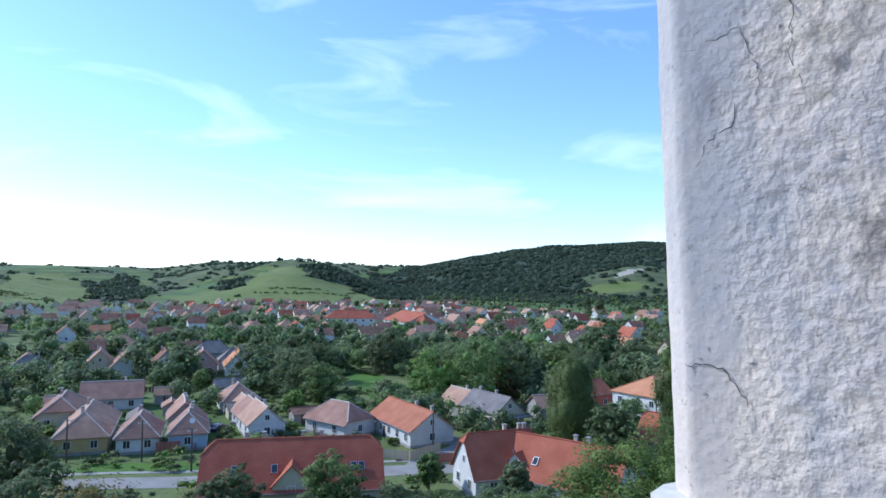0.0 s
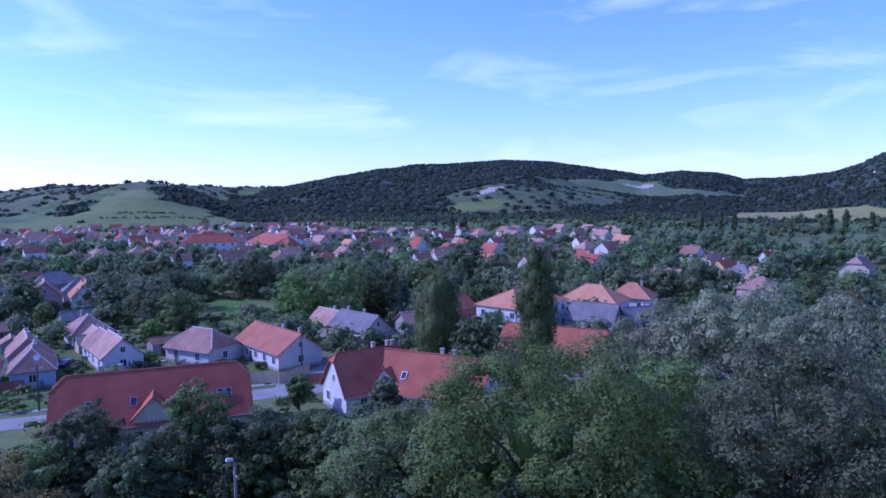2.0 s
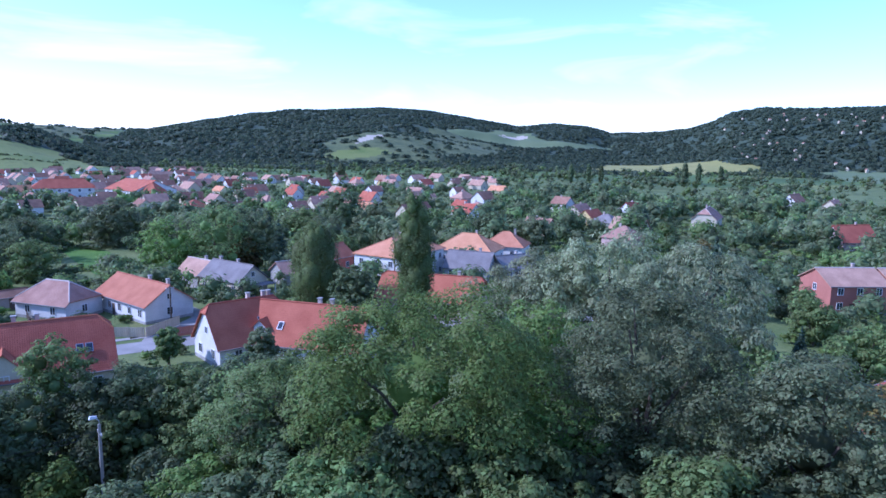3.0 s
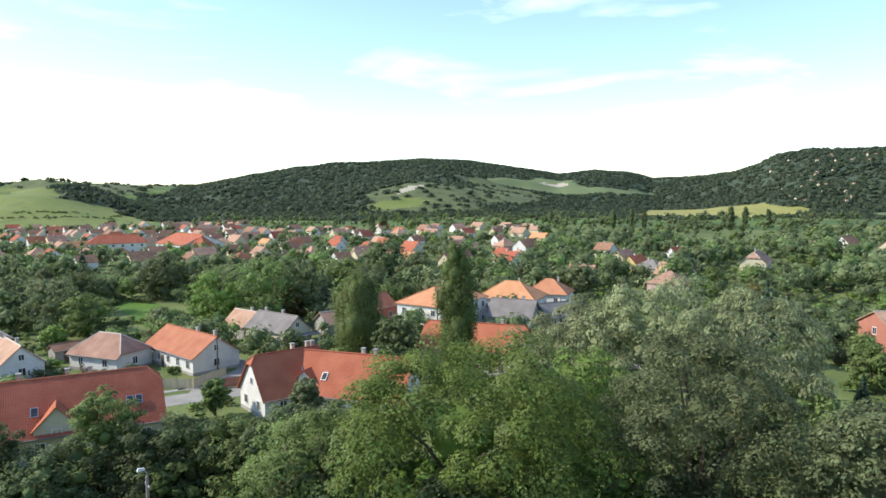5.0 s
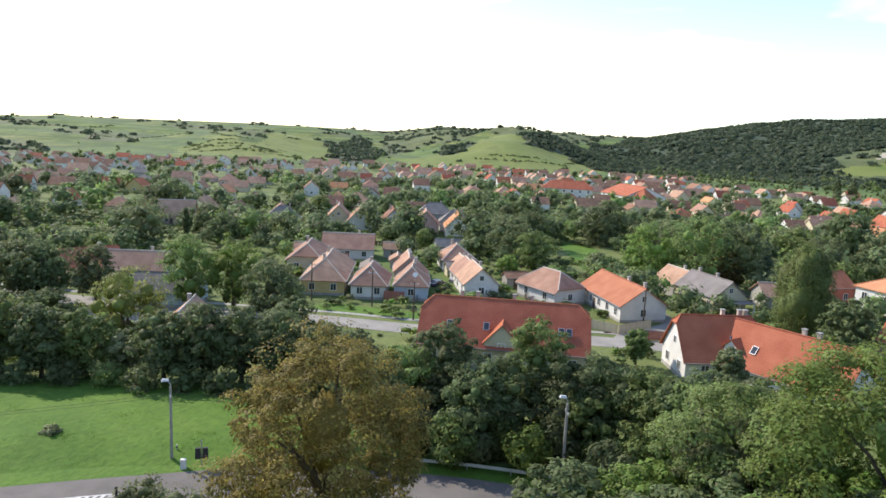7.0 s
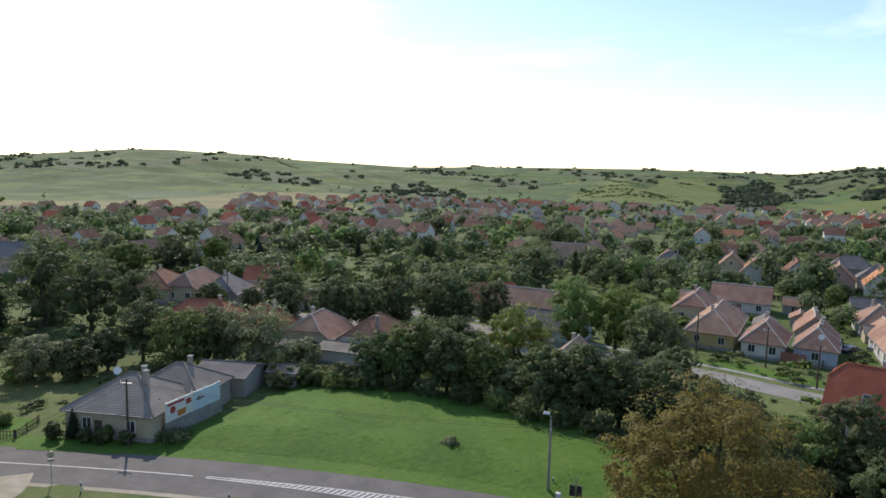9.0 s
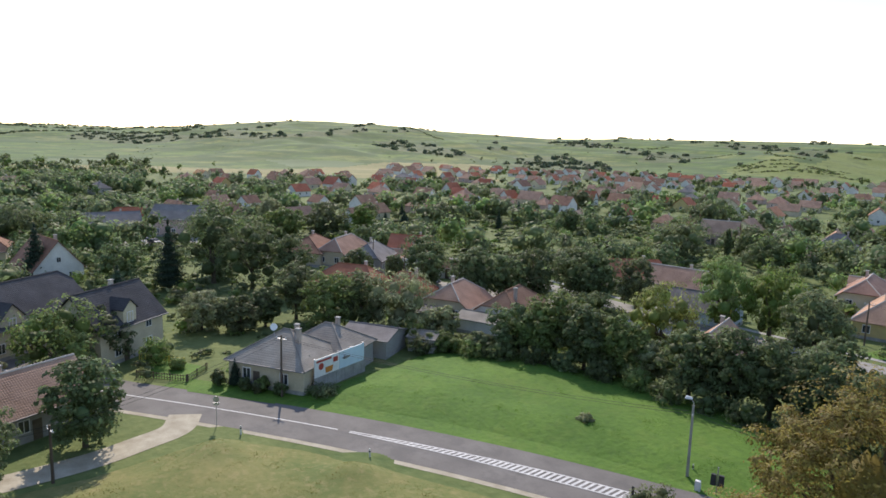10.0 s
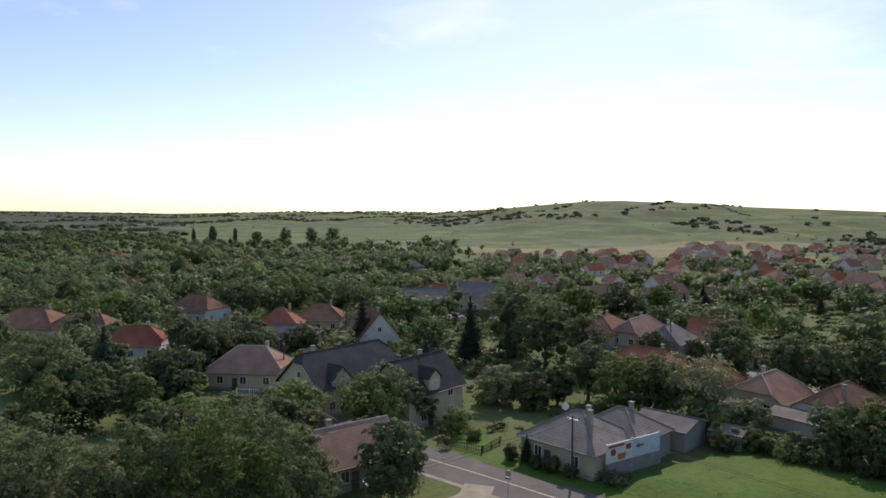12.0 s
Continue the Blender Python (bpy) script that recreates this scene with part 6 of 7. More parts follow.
# large trees among the houses: kind, colour, bearing, distance, top, width
for i, (kd, col, az, r, top, w) in enumerate((
        ("round", "bright", 0.4, 161, 12.2, 13.5), ("round", "green", -3.3, 158, 16.4, 14.5), ("round", "dark", -6.1, 161, 14.5, 12.1), ("conifer", "conifer", -7.9, 173, 11.1, 6.6),
        ("round", "brown", -5.3, 161, 7.8, 8.1), ("round", "olive", 4.4, 212, 13.0, 15.0), ("round", "dark", 10.2, 196, 10.6, 12.0), ("round", "olive", 11.8, 174, 11.7, 13.0),
        ("round", "dark", 14.8, 190, 10.1, 15.0), ("round", "green", 10.0, 164, 8.4, 11.7), ("round", "dark", -13.2, 223, 14.0, 14.8), ("round", "olive", -15.6, 211, 10.5, 12.3),
        ("round", "dark", -25.7, 209, 9.2, 13.0), ("acacia", "olive", -29.3, 201, 8.8, 10.8), ("round", "green", -9.9, 221, 7.0, 14.7), ("round", "olive", -11.8, 198, 8.2, 11.5),
        ("round", "green", -20.2, 221, 9.1, 12.9), ("round", "olive", -0.9, 197, 8.1, 14.8), ("round", "dark", 62.4, 140, 10.1, 10.6), ("round", "dark", 57.6, 126, 9.9, 10.1),
        ("round", "dark", 53.0, 127, 10.6, 9.1), ("round", "dark", 49.2, 129, 10.7, 13.1), ("conifer", "conifer", 54.6, 250, 8.1, 5.0), ("conifer", "conifer", 64.1, 206, 8.2, 5.5),
        ("conifer", "conifer", 65.7, 212, 6.6, 4.6), ("round", "bright", 67.5, 200, 9.8, 8.3), ("round", "olive", 70.7, 212, 7.4, 15.9), ("round", "green", 73.8, 202, 8.9, 11.8),
        ("round", "olive", 41.8, 189, 9.9, 17.3), ("round", "dark", 39.8, 259, 9.8, 17.2), ("round", "olive", 49.8, 315, 7.7, 18.2), ("round", "dark", 35.3, 190, 5.2, 9.5),
        ("round", "dark", 61.0, 233, 6.8, 11.6), ("round", "green", 105.2, 374, 11.6, 37.0), ("round", "dark", 108.5, 215, 7.4, 17.8), ("round", "green", 110.8, 197, 8.9, 11.5),
        ("round", "dark", 101.4, 206, 9.9, 15.4), ("round", "green", 97.4, 228, 9.2, 20.8), ("round", "olive", 102.7, 144, 6.9, 13.3), ("round", "dark", 93.7, 201, 8.2, 20.0),
        ("round", "dark", 114.5, 226, 9.8, 22.5), ("round", "olive", 116.7, 208, 8.8, 19.0), ("conifer", "conifer", 91.9, 153, 5.7, 5.1), ("round", "dark", 105.7, 146, 9.2, 8.6),
        ("round", "dark", 89.5, 199, 7.4, 14.9), ("round", "dark", 99.6, 305, 9.3, 25.2), ("round", "dark", 112.7, 284, 8.3, 21.1), ("round", "dark", 106.6, 119, 5.6, 9.1),
        ("round", "olive", 115.7, 133, 8.6, 13.5), ("round", "dark", 86.2, 138, 9.2, 9.3),)):
    put(kd, col, az, r, max(top, 6.0), w, 3600 if r < 240 else 1800, 0.27 if r < 200 else 0.4, 400 + i)

# garden and orchard trees: a few models, turned and scaled
MODELS = [tree(kd, col, 0, 0, h, w, n, s, 200 + i, z=-60) for i, (kd, col, h, w, n, s) in enumerate((
    ("round", "green", 8, 8, 900, 0.42), ("round", "dark", 8.5, 8, 900, 0.42), ("round", "olive", 7, 8, 900, 0.42), ("acacia", "green", 9, 7, 900, 0.42), ("round", "bright", 6, 6, 800, 0.38),
    ("conifer", "conifer", 10, 4.6, 900, 0.4), ("bush", "green", 3, 4.5, 700, 0.32), ("poplar", "dark", 14, 4.5, 1300, 0.42), ("willow", "silver", 8, 8, 1300, 0.42), ("round", "brown", 7, 7.5, 1200, 0.4)))]
ODDS = [6, 6, 5, 3, 3, 1.5, 5, 0.3, 1, 1.0]


def blocked(x, y, gap):
    if not free(x, y, gap) or min(line_gap(x, y, STREET), line_gap(x, y, BACKSTREET), line_gap(x, y, LANE)) < 3.5 + gap:
        return True
    if any(math.hypot(x - a, y - b) < c * 0.8 for a, b, c in ((-24, 190, 18), (-205, 10, 14), (-63, 146, 9))):
        return True
    return any(math.hypot(x - a, y - b) < c + gap for a, b, c in TREES)


rng = random.Random(5)
made = 0
while made < 110:
    az, r = rng.uniform(-56, 118), math.sqrt(rng.uniform(100 ** 2, 290 ** 2))
    x, y = -r * math.sin(radians(az)), r * math.cos(radians(az))
    if az > 20 and az < 78 and r < 108 or blocked(x, y, 2.2) or (abs(az - 24) < 14 and r < 128) or (-2 < az < 12 and r < 132) or (-32 < az < -2 and r < 150):
        continue
    k = rng.choices(range(10), ODDS)[0]
    s = rng.uniform(0.6, 1.05) * (0.66 if r < 140 else 0.85 if r < 190 else 1.0)
    copy_thing(MODELS[k], pose(x, y, float(ground_z(x, y)) - 0.2, 0, 0, rng.uniform(0, 360)) @ Matrix.Diagonal((s * rng.uniform(0.9, 1.15), s * rng.uniform(0.9, 1.15), s, 1)))
    TREES.append((x, y, 2.0 * s))
    made += 1
for ob in MODELS:
    for o in list(ob.children_recursive) + [ob]:
        bpy.data.objects.remove(o)


def far_woods(name, spots, sprays, label, mats, seed, spray=0.09):
    """Countless distant trees as one object: (x, y, z, height, width) each."""
    rs = np.random.RandomState(seed)
    Vs, Qs, Ss, Ns, k = [], [], [], [], 0
    for x, y, z, h, w in spots:
        lob = [(x + rs.uniform(-0.22, 0.22) * w, y + rs.uniform(-0.22, 0.22) * w, z + h * rs.uniform(0.35, 0.72), w * rs.uniform(0.24, 0.36), h * rs.uniform(0.2, 0.3)) for _ in range(3 if sprays > 30 else 2)]
        slot = rs.randint(len(mats))
        if sprays > 20:
            bodies = [crown(lob, sprays, w * spray, rs, core_size=0.6)]
        else:
            d = rs.normal(0, 1, (sprays, 3))
            d[:, 2] = np.abs(d[:, 2]) * 0.9
            d /= np.linalg.norm(d, axis=1, keepdims=True)
            bodies = [leaves(np.array([x, y, z + h * 0.45]) + d * np.array([w * 0.5, w * 0.5, h * 0.45]) * rs.uniform(0.75, 1.05, (sprays, 1)), d, w * 0.3, rs, slim=0.75)]
        for V, Q, N in bodies:
            Vs.append(V)
            Qs.append(Q + k)
            Ns.append(N)
            Ss.append(np.full(len(Q), slot))
            k += len(V)
    tagged(new(name, np_mesh(name, np.concatenate(Vs), np.concatenate(Qs), mats, np.concatenate(Ss), smooth=True, normals=np.concatenate(Ns))), label, "trees", kind="stuff")


spots = []
tries = 0
while len(spots) < 7000 and tries < 120000:
    tries += 1
    az, r = rng.uniform(-60, 122), math.sqrt(rng.uniform(150 ** 2, 900 ** 2)) if rng.random() < 0.62 else math.sqrt(rng.uniform(125 ** 2, 420 ** 2))
    dense = 0.55
    if az > 84: dense = 1.0 if r < 620 or az > 106 else 0.0
    elif az > 60: dense = 0.75 if r < 500 else 0.01
    elif az > 2: dense = 0.75 if r < 690 else 0.05
    elif az > -28: dense = 0.8 if r < 520 else 0.95
    else: dense = 0.9 if r < 640 else 0.5
    x, y = -r * math.sin(radians(az)), r * math.cos(radians(az))
    if rng.random() > dense or (r < 700 and not free(x, y, 1.5)) or any(math.hypot(x - a, y - b) < c * 0.8 for a, b, c in ((-24, 190, 18), (-190, 230, 20), (-205, 10, 14), (-160, 105, 14))) or (r < 300 and any(math.hypot(x - a, y - b) < c + 1 for a, b, c in TREES)):
        continue
    if line_gap(x, y, BACKSTREET) < 6 or (r > 650 and int(cover(np.array([x]), np.array([y]))[0]) > 2):
        continue
    grove = float(wobble(x, y, 95, 61)) + (0.35 if az > 84 else 0.0)
    if r < 600 and grove < -0.05 and rng.random() < 0.62:
        continue
    if r < 300 and 40 < az < 92 and rng.random() < 0.4:
        continue
    if 270 < r < 700 and -26 < az < 80 and rng.random() < 0.04:
        continue
    h = rng.uniform(3.0, 6.5) if grove < 0.1 else rng.uniform(6.0, 11.5)
    h *= 0.85 if r > 270 and -26 < az < 80 else 1.0
    h *= 0.7 if r < 170 else 1.0
    spots.append((x, y, float(ground_z(x, y)) - 0.4, h, h * rng.uniform(0.8, 1.25)))
near_spots = [s for s in spots if math.hypot(s[0], s[1]) < 420]
far_woods("garden_trees", [v for v in near_spots if math.hypot(v[0], v[1]) < 240], 190, "green garden trees behind the nearer houses", [LEAF["green"], LEAF["dark"], LEAF["olive"], LEAF["dark"], LEAF["olive"], LEAF["dark"]], 17, 0.058)
far_woods("village_trees", [v for v in near_spots if math.hypot(v[0], v[1]) >= 240], 76, "many green garden trees between the houses", [LEAF["green"], LEAF["dark"], LEAF["olive"], LEAF["dark"], LEAF["olive"], LEAF["dark"]], 7, 0.08)
far_woods("distant_trees", [s for s in spots if math.hypot(s[0], s[1]) >= 420], 26, "distant dark green trees at the village edge", [LEAF["green"], LEAF["dark"], LEAF["dark"], LEAF["olive"]], 8)
# woods on the hills
cand_az, cand_r = np.random.RandomState(3).uniform(-62, 90, 90000), np.random.RandomState(4).uniform(760, 2500, 90000)
CX, CY = -cand_r * np.sin(np.radians(cand_az)), cand_r * np.cos(np.radians(cand_az))
kinds = cover(CX, CY)
low_ridge = cand_r < np.interp(cand_az, RIDGE_AZ, RIDGE_R) * 1.02
crest = cand_r > np.interp(cand_az, RIDGE_AZ, RIDGE_R) * 0.97
chance = np.where(kinds == WOOD_C, np.where(crest | (cand_az > 3) | (cand_r < 950), 0.85, 0.85), np.where(kinds == SCRUB_C, 0.1, 0.0012))
keep = low_ridge & (np.random.RandomState(6).uniform(0, 1, 90000) < chance)
hill_z = ground_z(CX, CY)
hill = [(x, y, z - 0.6, h, h * 2.6) for x, y, z, h in zip(CX[keep][:22000], CY[keep][:22000], hill_z[keep][:22000], np.random.RandomState(8).uniform(2.6, 4.6, 22000))]
far_woods("hill_woods", hill, 11, "dense dark green woods on the hills", [LEAF["hill"]], 9)
hedges = []
for ring in HEDGE_LINES:
    for (a0, r0), (a1, r1) in zip(ring, ring[1:]):
        (x0, y0), (x1, y1) = bearing(a0, r0), bearing(a1, r1)
        for step in range(int(math.hypot(x1 - x0, y1 - y0) / 1.6)):
            f = rng.random()
            x, y = x0 + (x1 - x0) * f + rng.gauss(0, 2.0), y0 + (y1 - y0) * f + rng.gauss(0, 2.0)
            h = rng.uniform(1.0, 2.6)
            hedges.append((x, y, float(ground_z(x, y)) - 1, h, h * 1.6))
for _ in range(260):
    x, y = bearing(rng.uniform(20, 100), rng.uniform(700, 1500))
    h = rng.uniform(0.8, 2.2)
    hedges.append((x, y, float(ground_z(x, y)) - 1, h, h * 1.5))
far_woods("hill_hedges", hedges, 9, "green hedgerows across the grassy hills", [LEAF["green"], LEAF["olive"]], 10)

belts = []
for _ in range(2600):
    az = rng.uniform(80, 124)
    band = rng.choice((820, 1000, 1250, 1550, 1950, 2500, 3100))
    r = band * (1 + 0.05 * math.sin(az * 0.5 + band) + rng.uniform(-0.035, 0.035))
    if (math.sin(az * 0.9 + band * 0.013) < -0.3 and band < 1300) or az < 105 + rng.uniform(0, 5) and band < 1900:
        continue
    x, y = -r * math.sin(radians(az)), r * math.cos(radians(az))
    h = rng.uniform(5, 9)
    belts.append((x, y, float(ground_z(x, y)) - 2, h, h * 1.8))
far_woods("plain_tree_belts", belts, 11, "dark tree belts across the distant plain", [LEAF["hill"], LEAF["dark"]], 12)
# low shrubs, vegetable rows and weeds of the gardens: countless
rng = random.Random(21)
low = []
tries = 0
while len(low) < 5600 and tries < 34000:
    tries += 1
    az, r = rng.uniform(-56, 118), math.sqrt(rng.uniform(84 ** 2, 290 ** 2))
    x, y = -r * math.sin(radians(az)), r * math.cos(radians(az))
    if not free(x, y, 0.6) or min(line_gap(x, y, STREET), line_gap(x, y, BACKSTREET), line_gap(x, y, LANE), line_gap(x, y, ROAD)) < 4.5:
        continue
    if inside(np.array([x]), np.array([y]), FIELD_POLY)[0] or inside(np.array([x]), np.array([y]), LAWN)[0] or math.hypot(x + 24, y - 190) < 14 or math.hypot(x + 203, y - 12) < 12 or (-8 < x < 3 and 108 < y < 132):
        continue
    h = rng.uniform(0.9, 3.2) * (0.75 if r < 120 else 1.0)
    low.append((x, y, float(ground_z(x, y)) - 0.25, h, h * rng.uniform(1.2, 2.4)))
far_woods("garden_shrubs", low, 34, "low garden shrubs, weeds and vegetable rows", [LEAF["green"], LEAF["olive"], LEAF["bright"], LEAF["dark"]], 31, 0.07)


# ---- street furniture and small things ----
def street_lamp(x, y, az, h=7.3, arm=0.16, label="grey concrete lamp post with white lamp head by the road"):
    ob = empty("street_lamp", pose(x, y, float(ground_z(x, y)), 0, 0, az), label, "street lamp", "street lamps")
    part("post", Geo().box(-0.14, -0.1, -0.4, 0.14, 0.1, h - 0.3, taper=0.04), CONCRETE, ob)
    part("arm", Geo().tube([(0, 0, h - 0.5), (0, 0, h), (-0.25, 0, h + 0.25), (-arm, 0, h + 0.35)], [0.04, 0.04, 0.035, 0.03], 8), STEEL, ob)
    part("lamp_head", Geo().solid([(-arm - 0.6, -0.16, h + 0.28), (-arm + 0.05, -0.1, h + 0.28), (-arm + 0.05, 0.1, h + 0.28), (-arm - 0.6, 0.16, h + 0.28)], [(-arm - 0.5, -0.1, h + 0.52), (-arm, -0.05, h + 0.45), (-arm, 0.05, h + 0.45), (-arm - 0.5, 0.1, h + 0.52)]), LAMPWHITE, ob)
    part("crossarm", Geo().box(-0.06, -0.6, h - 1.15, 0.06, 0.6, h - 1.05), STEEL, ob)
    for u in (-0.5, 0, 0.5):
        part("insulator", Geo().tube([(0, u, h - 1.05), (0, u, h - 0.9)], [0.05, 0.035], 8), WHITE, ob)
    return ob


def utility_pole(x, y, h, az=0, mat=None, label="weathered timber utility pole with crossarm", braced=False):
    ob = empty("utility_pole", pose(x, y, float(ground_z(x, y)), 0, 0, az), label, "utility pole", "utility poles")
    part("pole", Geo().tube([(0, 0, -0.5), (0, 0, h)], [0.15, 0.1], 9), mat or WOOD, ob)
    part("crossarm", Geo().box(-0.7, -0.05, h - 0.5, 0.7, 0.05, h - 0.4), STEEL, ob)
    for u in (-0.6, 0, 0.6):
        part("insulator", Geo().tube([(u, 0, h - 0.4), (u, 0, h - 0.2)], [0.05, 0.035], 8), WHITE, ob)
    if braced:
        part("brace", Geo().tube([(1.0, -1.4, -0.4), (0, 0, h * 0.86)], [0.12, 0.09], 8), mat or WOOD, ob)
    return ob


street_lamp(-40.2, 48.7, 40)
street_lamp(-6.4, 59.6, 20)
utility_pole(-76.2, 21.5, 6.9, 40, braced=True)
for x, y, h in ((-58.6, 108.6, 7), (-47.2, 109.6, 6.5), (-37.5, 104.5, 6.5), (-1.2, 119.5, 6.2), (21.5, 128.5, 7.5), (41.0, 131, 9), (-139, 60, 7.5), (-119, 58, 7), (-126, -19, 7.5), (-121.5, -17.5, 7.5), (-74.5, -8.5, 6.2), (-63.5, -1.8, 5.2), (-172, 40, 7.5)):
    utility_pole(x, y, h, 20)


def cable(a, b, sag):
    P = [Vector(a).lerp(Vector(b), i / 12) - Vector((0, 0, sag * 4 * (i / 12) * (1 - i / 12))) for i in range(13)]
    tagged(new("overhead_cable", Geo().tube(P, [0.016] * 13, 5).mesh("overhead_cable", WIRE)), "thin black overhead cable between posts", "cable", "overhead cables")


for o in (-0.5, 0.5):
    cable((-40.2 + o, 48.7, 6.3), (-76.2 + o, 21.5, 6.6), 0.8)
    cable((-40.2, 48.7 + o, 6.3), (-6.4, 59.6 + o, 6.3), 0.6)
    cable((-76.2 + o, 21.5, 6.6), (-63.5 + o, -1.8, 5.0), 0.5)
    cable((-63.5 + o, -1.8, 5.0), (-60 + o, -20, 6.0), 0.5)
    cable((-58.6, 108.6 + o, 6.8), (-37.5, 104.5 + o, 6.3), 0.4)


def road_sign(x, y, h, az):
    ob = empty("road_sign", pose(x, y, float(ground_z(x, y)), 0, 0, az), "grey road sign on a steel post seen from behind", "road sign")
    part("post", Geo().tube([(0, 0, -0.3), (0, 0, h)], [0.04, 0.04], 8), STEEL, ob)
    part("plate", Geo().tube([(0, -0.04, h - 0.35), (0, -0.015, h - 0.35)], [0.33, 0.33], 16), STEEL, ob)
    part("lower_plate", Geo().box(-0.3, -0.04, h - 1.0, 0.3, -0.015, h - 0.74), STEEL, ob)


road_sign(-69.8, 12.9, 3.2, 60)


def marker_post(x, y, h=0.95):
    ob = empty("marker_post", pose(x, y, float(ground_z(x, y)), 0, 0, 30), "white roadside marker post with black band", "marker post", "marker posts")
    part("post", Geo().box(-0.07, -0.05, -0.2, 0.07, 0.05, h, taper=0.015), WHITE, ob)
    part("band", Geo().box(-0.075, -0.055, h - 0.35, 0.075, 0.055, h - 0.18), DARK_METAL, ob)


for x, y in ((-56.2, 24.2), (-40.6, 49.9), (-66.5, 14.6)):
    marker_post(x, y)
# island nose with bollard, and the signal box beside the lamp
nose = empty("traffic_island", pose(-39.6, 41.4, 0, 0, 0, 35), "concrete traffic island end with dark bollard", "traffic island")
part("kerb", Geo().tube([(0, 0, 0.03), (0, 0, 0.17)], [0.85, 0.78], 16), CONCRETE, nose)
part("bollard", Geo().box(-0.12, -0.05, 0.17, 0.12, 0.05, 1.2, taper=0.02), DARK_METAL, nose)
sig = empty("signal_post", pose(-36.9, 48.6, 0, 0, 0, 30), "steel post with dark signal lamps beside the road", "signal")
part("post", Geo().tube([(0, 0, -0.3), (0, 0, 2.6)], [0.06, 0.06], 8), STEEL, sig)
for u in (-0.32, 0.32):
    part("lamp", Geo().box(u - 0.24, -0.15, 0.9, u + 0.24, 0.15, 1.9, taper=0.03), DARK_METAL, sig)
part("cabinet", Geo().box(-1.8, -0.2, 0, -1.3, 0.2, 0.9, taper=0.02), WHITE, sig)


def guard_rail(line):
    ob = empty("guard_rail", Matrix(), "galvanised steel guard rail along the road bend", "guard rail")
    g = Geo()
    for i in range(len(line) - 1):
        a, b = line[i], line[i + 1]
        n = Vector((-(b - a).y, (b - a).x)).normalized() * 0.04
        zs = [(0.42, 0), (0.5, 1), (0.58, 0), (0.66, 1), (0.74, 0)]
        for (z0, k0), (z1, k1) in zip(zs, zs[1:]):
            g.poly([(a.x + n.x * k0, a.y + n.y * k0, z0), (b.x + n.x * k0, b.y + n.y * k0, z0), (b.x + n.x * k1, b.y + n.y * k1, z1), (a.x + n.x * k1, a.y + n.y * k1, z1)])
            g.poly([(a.x - n.x * (1 - k0) * 0.2 - n.x * 0.3, a.y - n.y * 0.3, z0), (a.x - n.x * 0.3, a.y - n.y * 0.3, z1), (b.x - n.x * 0.3, b.y - n.y * 0.3, z1), (b.x - n.x * 0.3, b.y - n.y * 0.3, z0)])
    part("rail", g, RAIL_STEEL, ob)
    for p in line[::3]:
        part("post", Geo().box(p.x - 0.05, p.y - 0.02, -0.3, p.x + 0.05, p.y + 0.1, 0.7), STEEL, ob)


guard_rail(offset(ROAD, 5.2)[72:101])

# billboard wall beside the roadside house
bb = empty("billboard", pose(-74.6, 24.9, 0, 0, 0, 118), "roadside billboard with orange and pale blue advertising panels", "billboard")
part("panel", Geo().box(0, -0.12, 1.7, 4.3, -0.02, 3.9), WHITE, bb, "white advertising panel")
BLUE_PANEL = material("pale_blue_panel", (0.5, 0.62, 0.72), (0.6, 0.71, 0.79), 0.5, 1, 8, 0.02, 0.004)
ORANGE_PRINT = material("orange_print", (0.5, 0.16, 0.03), (0.65, 0.26, 0.06), 0.5, 2, 8, 0.02, 0.004)
RED_PRINT = material("red_print", (0.35, 0.05, 0.04), (0.5, 0.08, 0.06), 0.5, 2, 8, 0.02, 0.004)
part("blue_panel", Geo().box(4.35, -0.12, 1.7, 9.0, -0.02, 3.9), BLUE_PANEL, bb, "plain pale blue panel")
part("print_disc", Geo().tube([(1.1, -0.15, 2.9), (1.1, -0.125, 2.9)], [0.42, 0.42], 16), RED_PRINT, bb)
part("print_basket", Geo().solid([(1.9, -0.15, 1.9), (3.0, -0.15, 1.9), (3.2, -0.15, 2.6), (1.8, -0.15, 2.6)], [(1.9, -0.125, 1.9), (3.0, -0.125, 1.9), (3.2, -0.125, 2.6), (1.8, -0.125, 2.6)]), ORANGE_PRINT, bb)
part("print_bar", Geo().box(0.3, -0.15, 3.45, 2.9, -0.125, 3.7), RED_PRINT, bb)
part("print_mark", Geo().box(3.2, -0.15, 2.9, 4.0, -0.125, 3.5), RED_PRINT, bb)
for u in (0.1, 2.2, 4.3, 6.6, 8.9):
    part("post", Geo().box(u - 0.05, -0.02, -0.3, u + 0.05, 0.06, 4.0), STEEL, bb)
for i in range(12):
    part("fence_sheet", Geo().box(i * 0.78, -0.03 - 0.02 * (i % 2), 0.02, i * 0.78 + 0.76, -0.0 - 0.02 * (i % 2), 1.66), CONCRETE, bb)


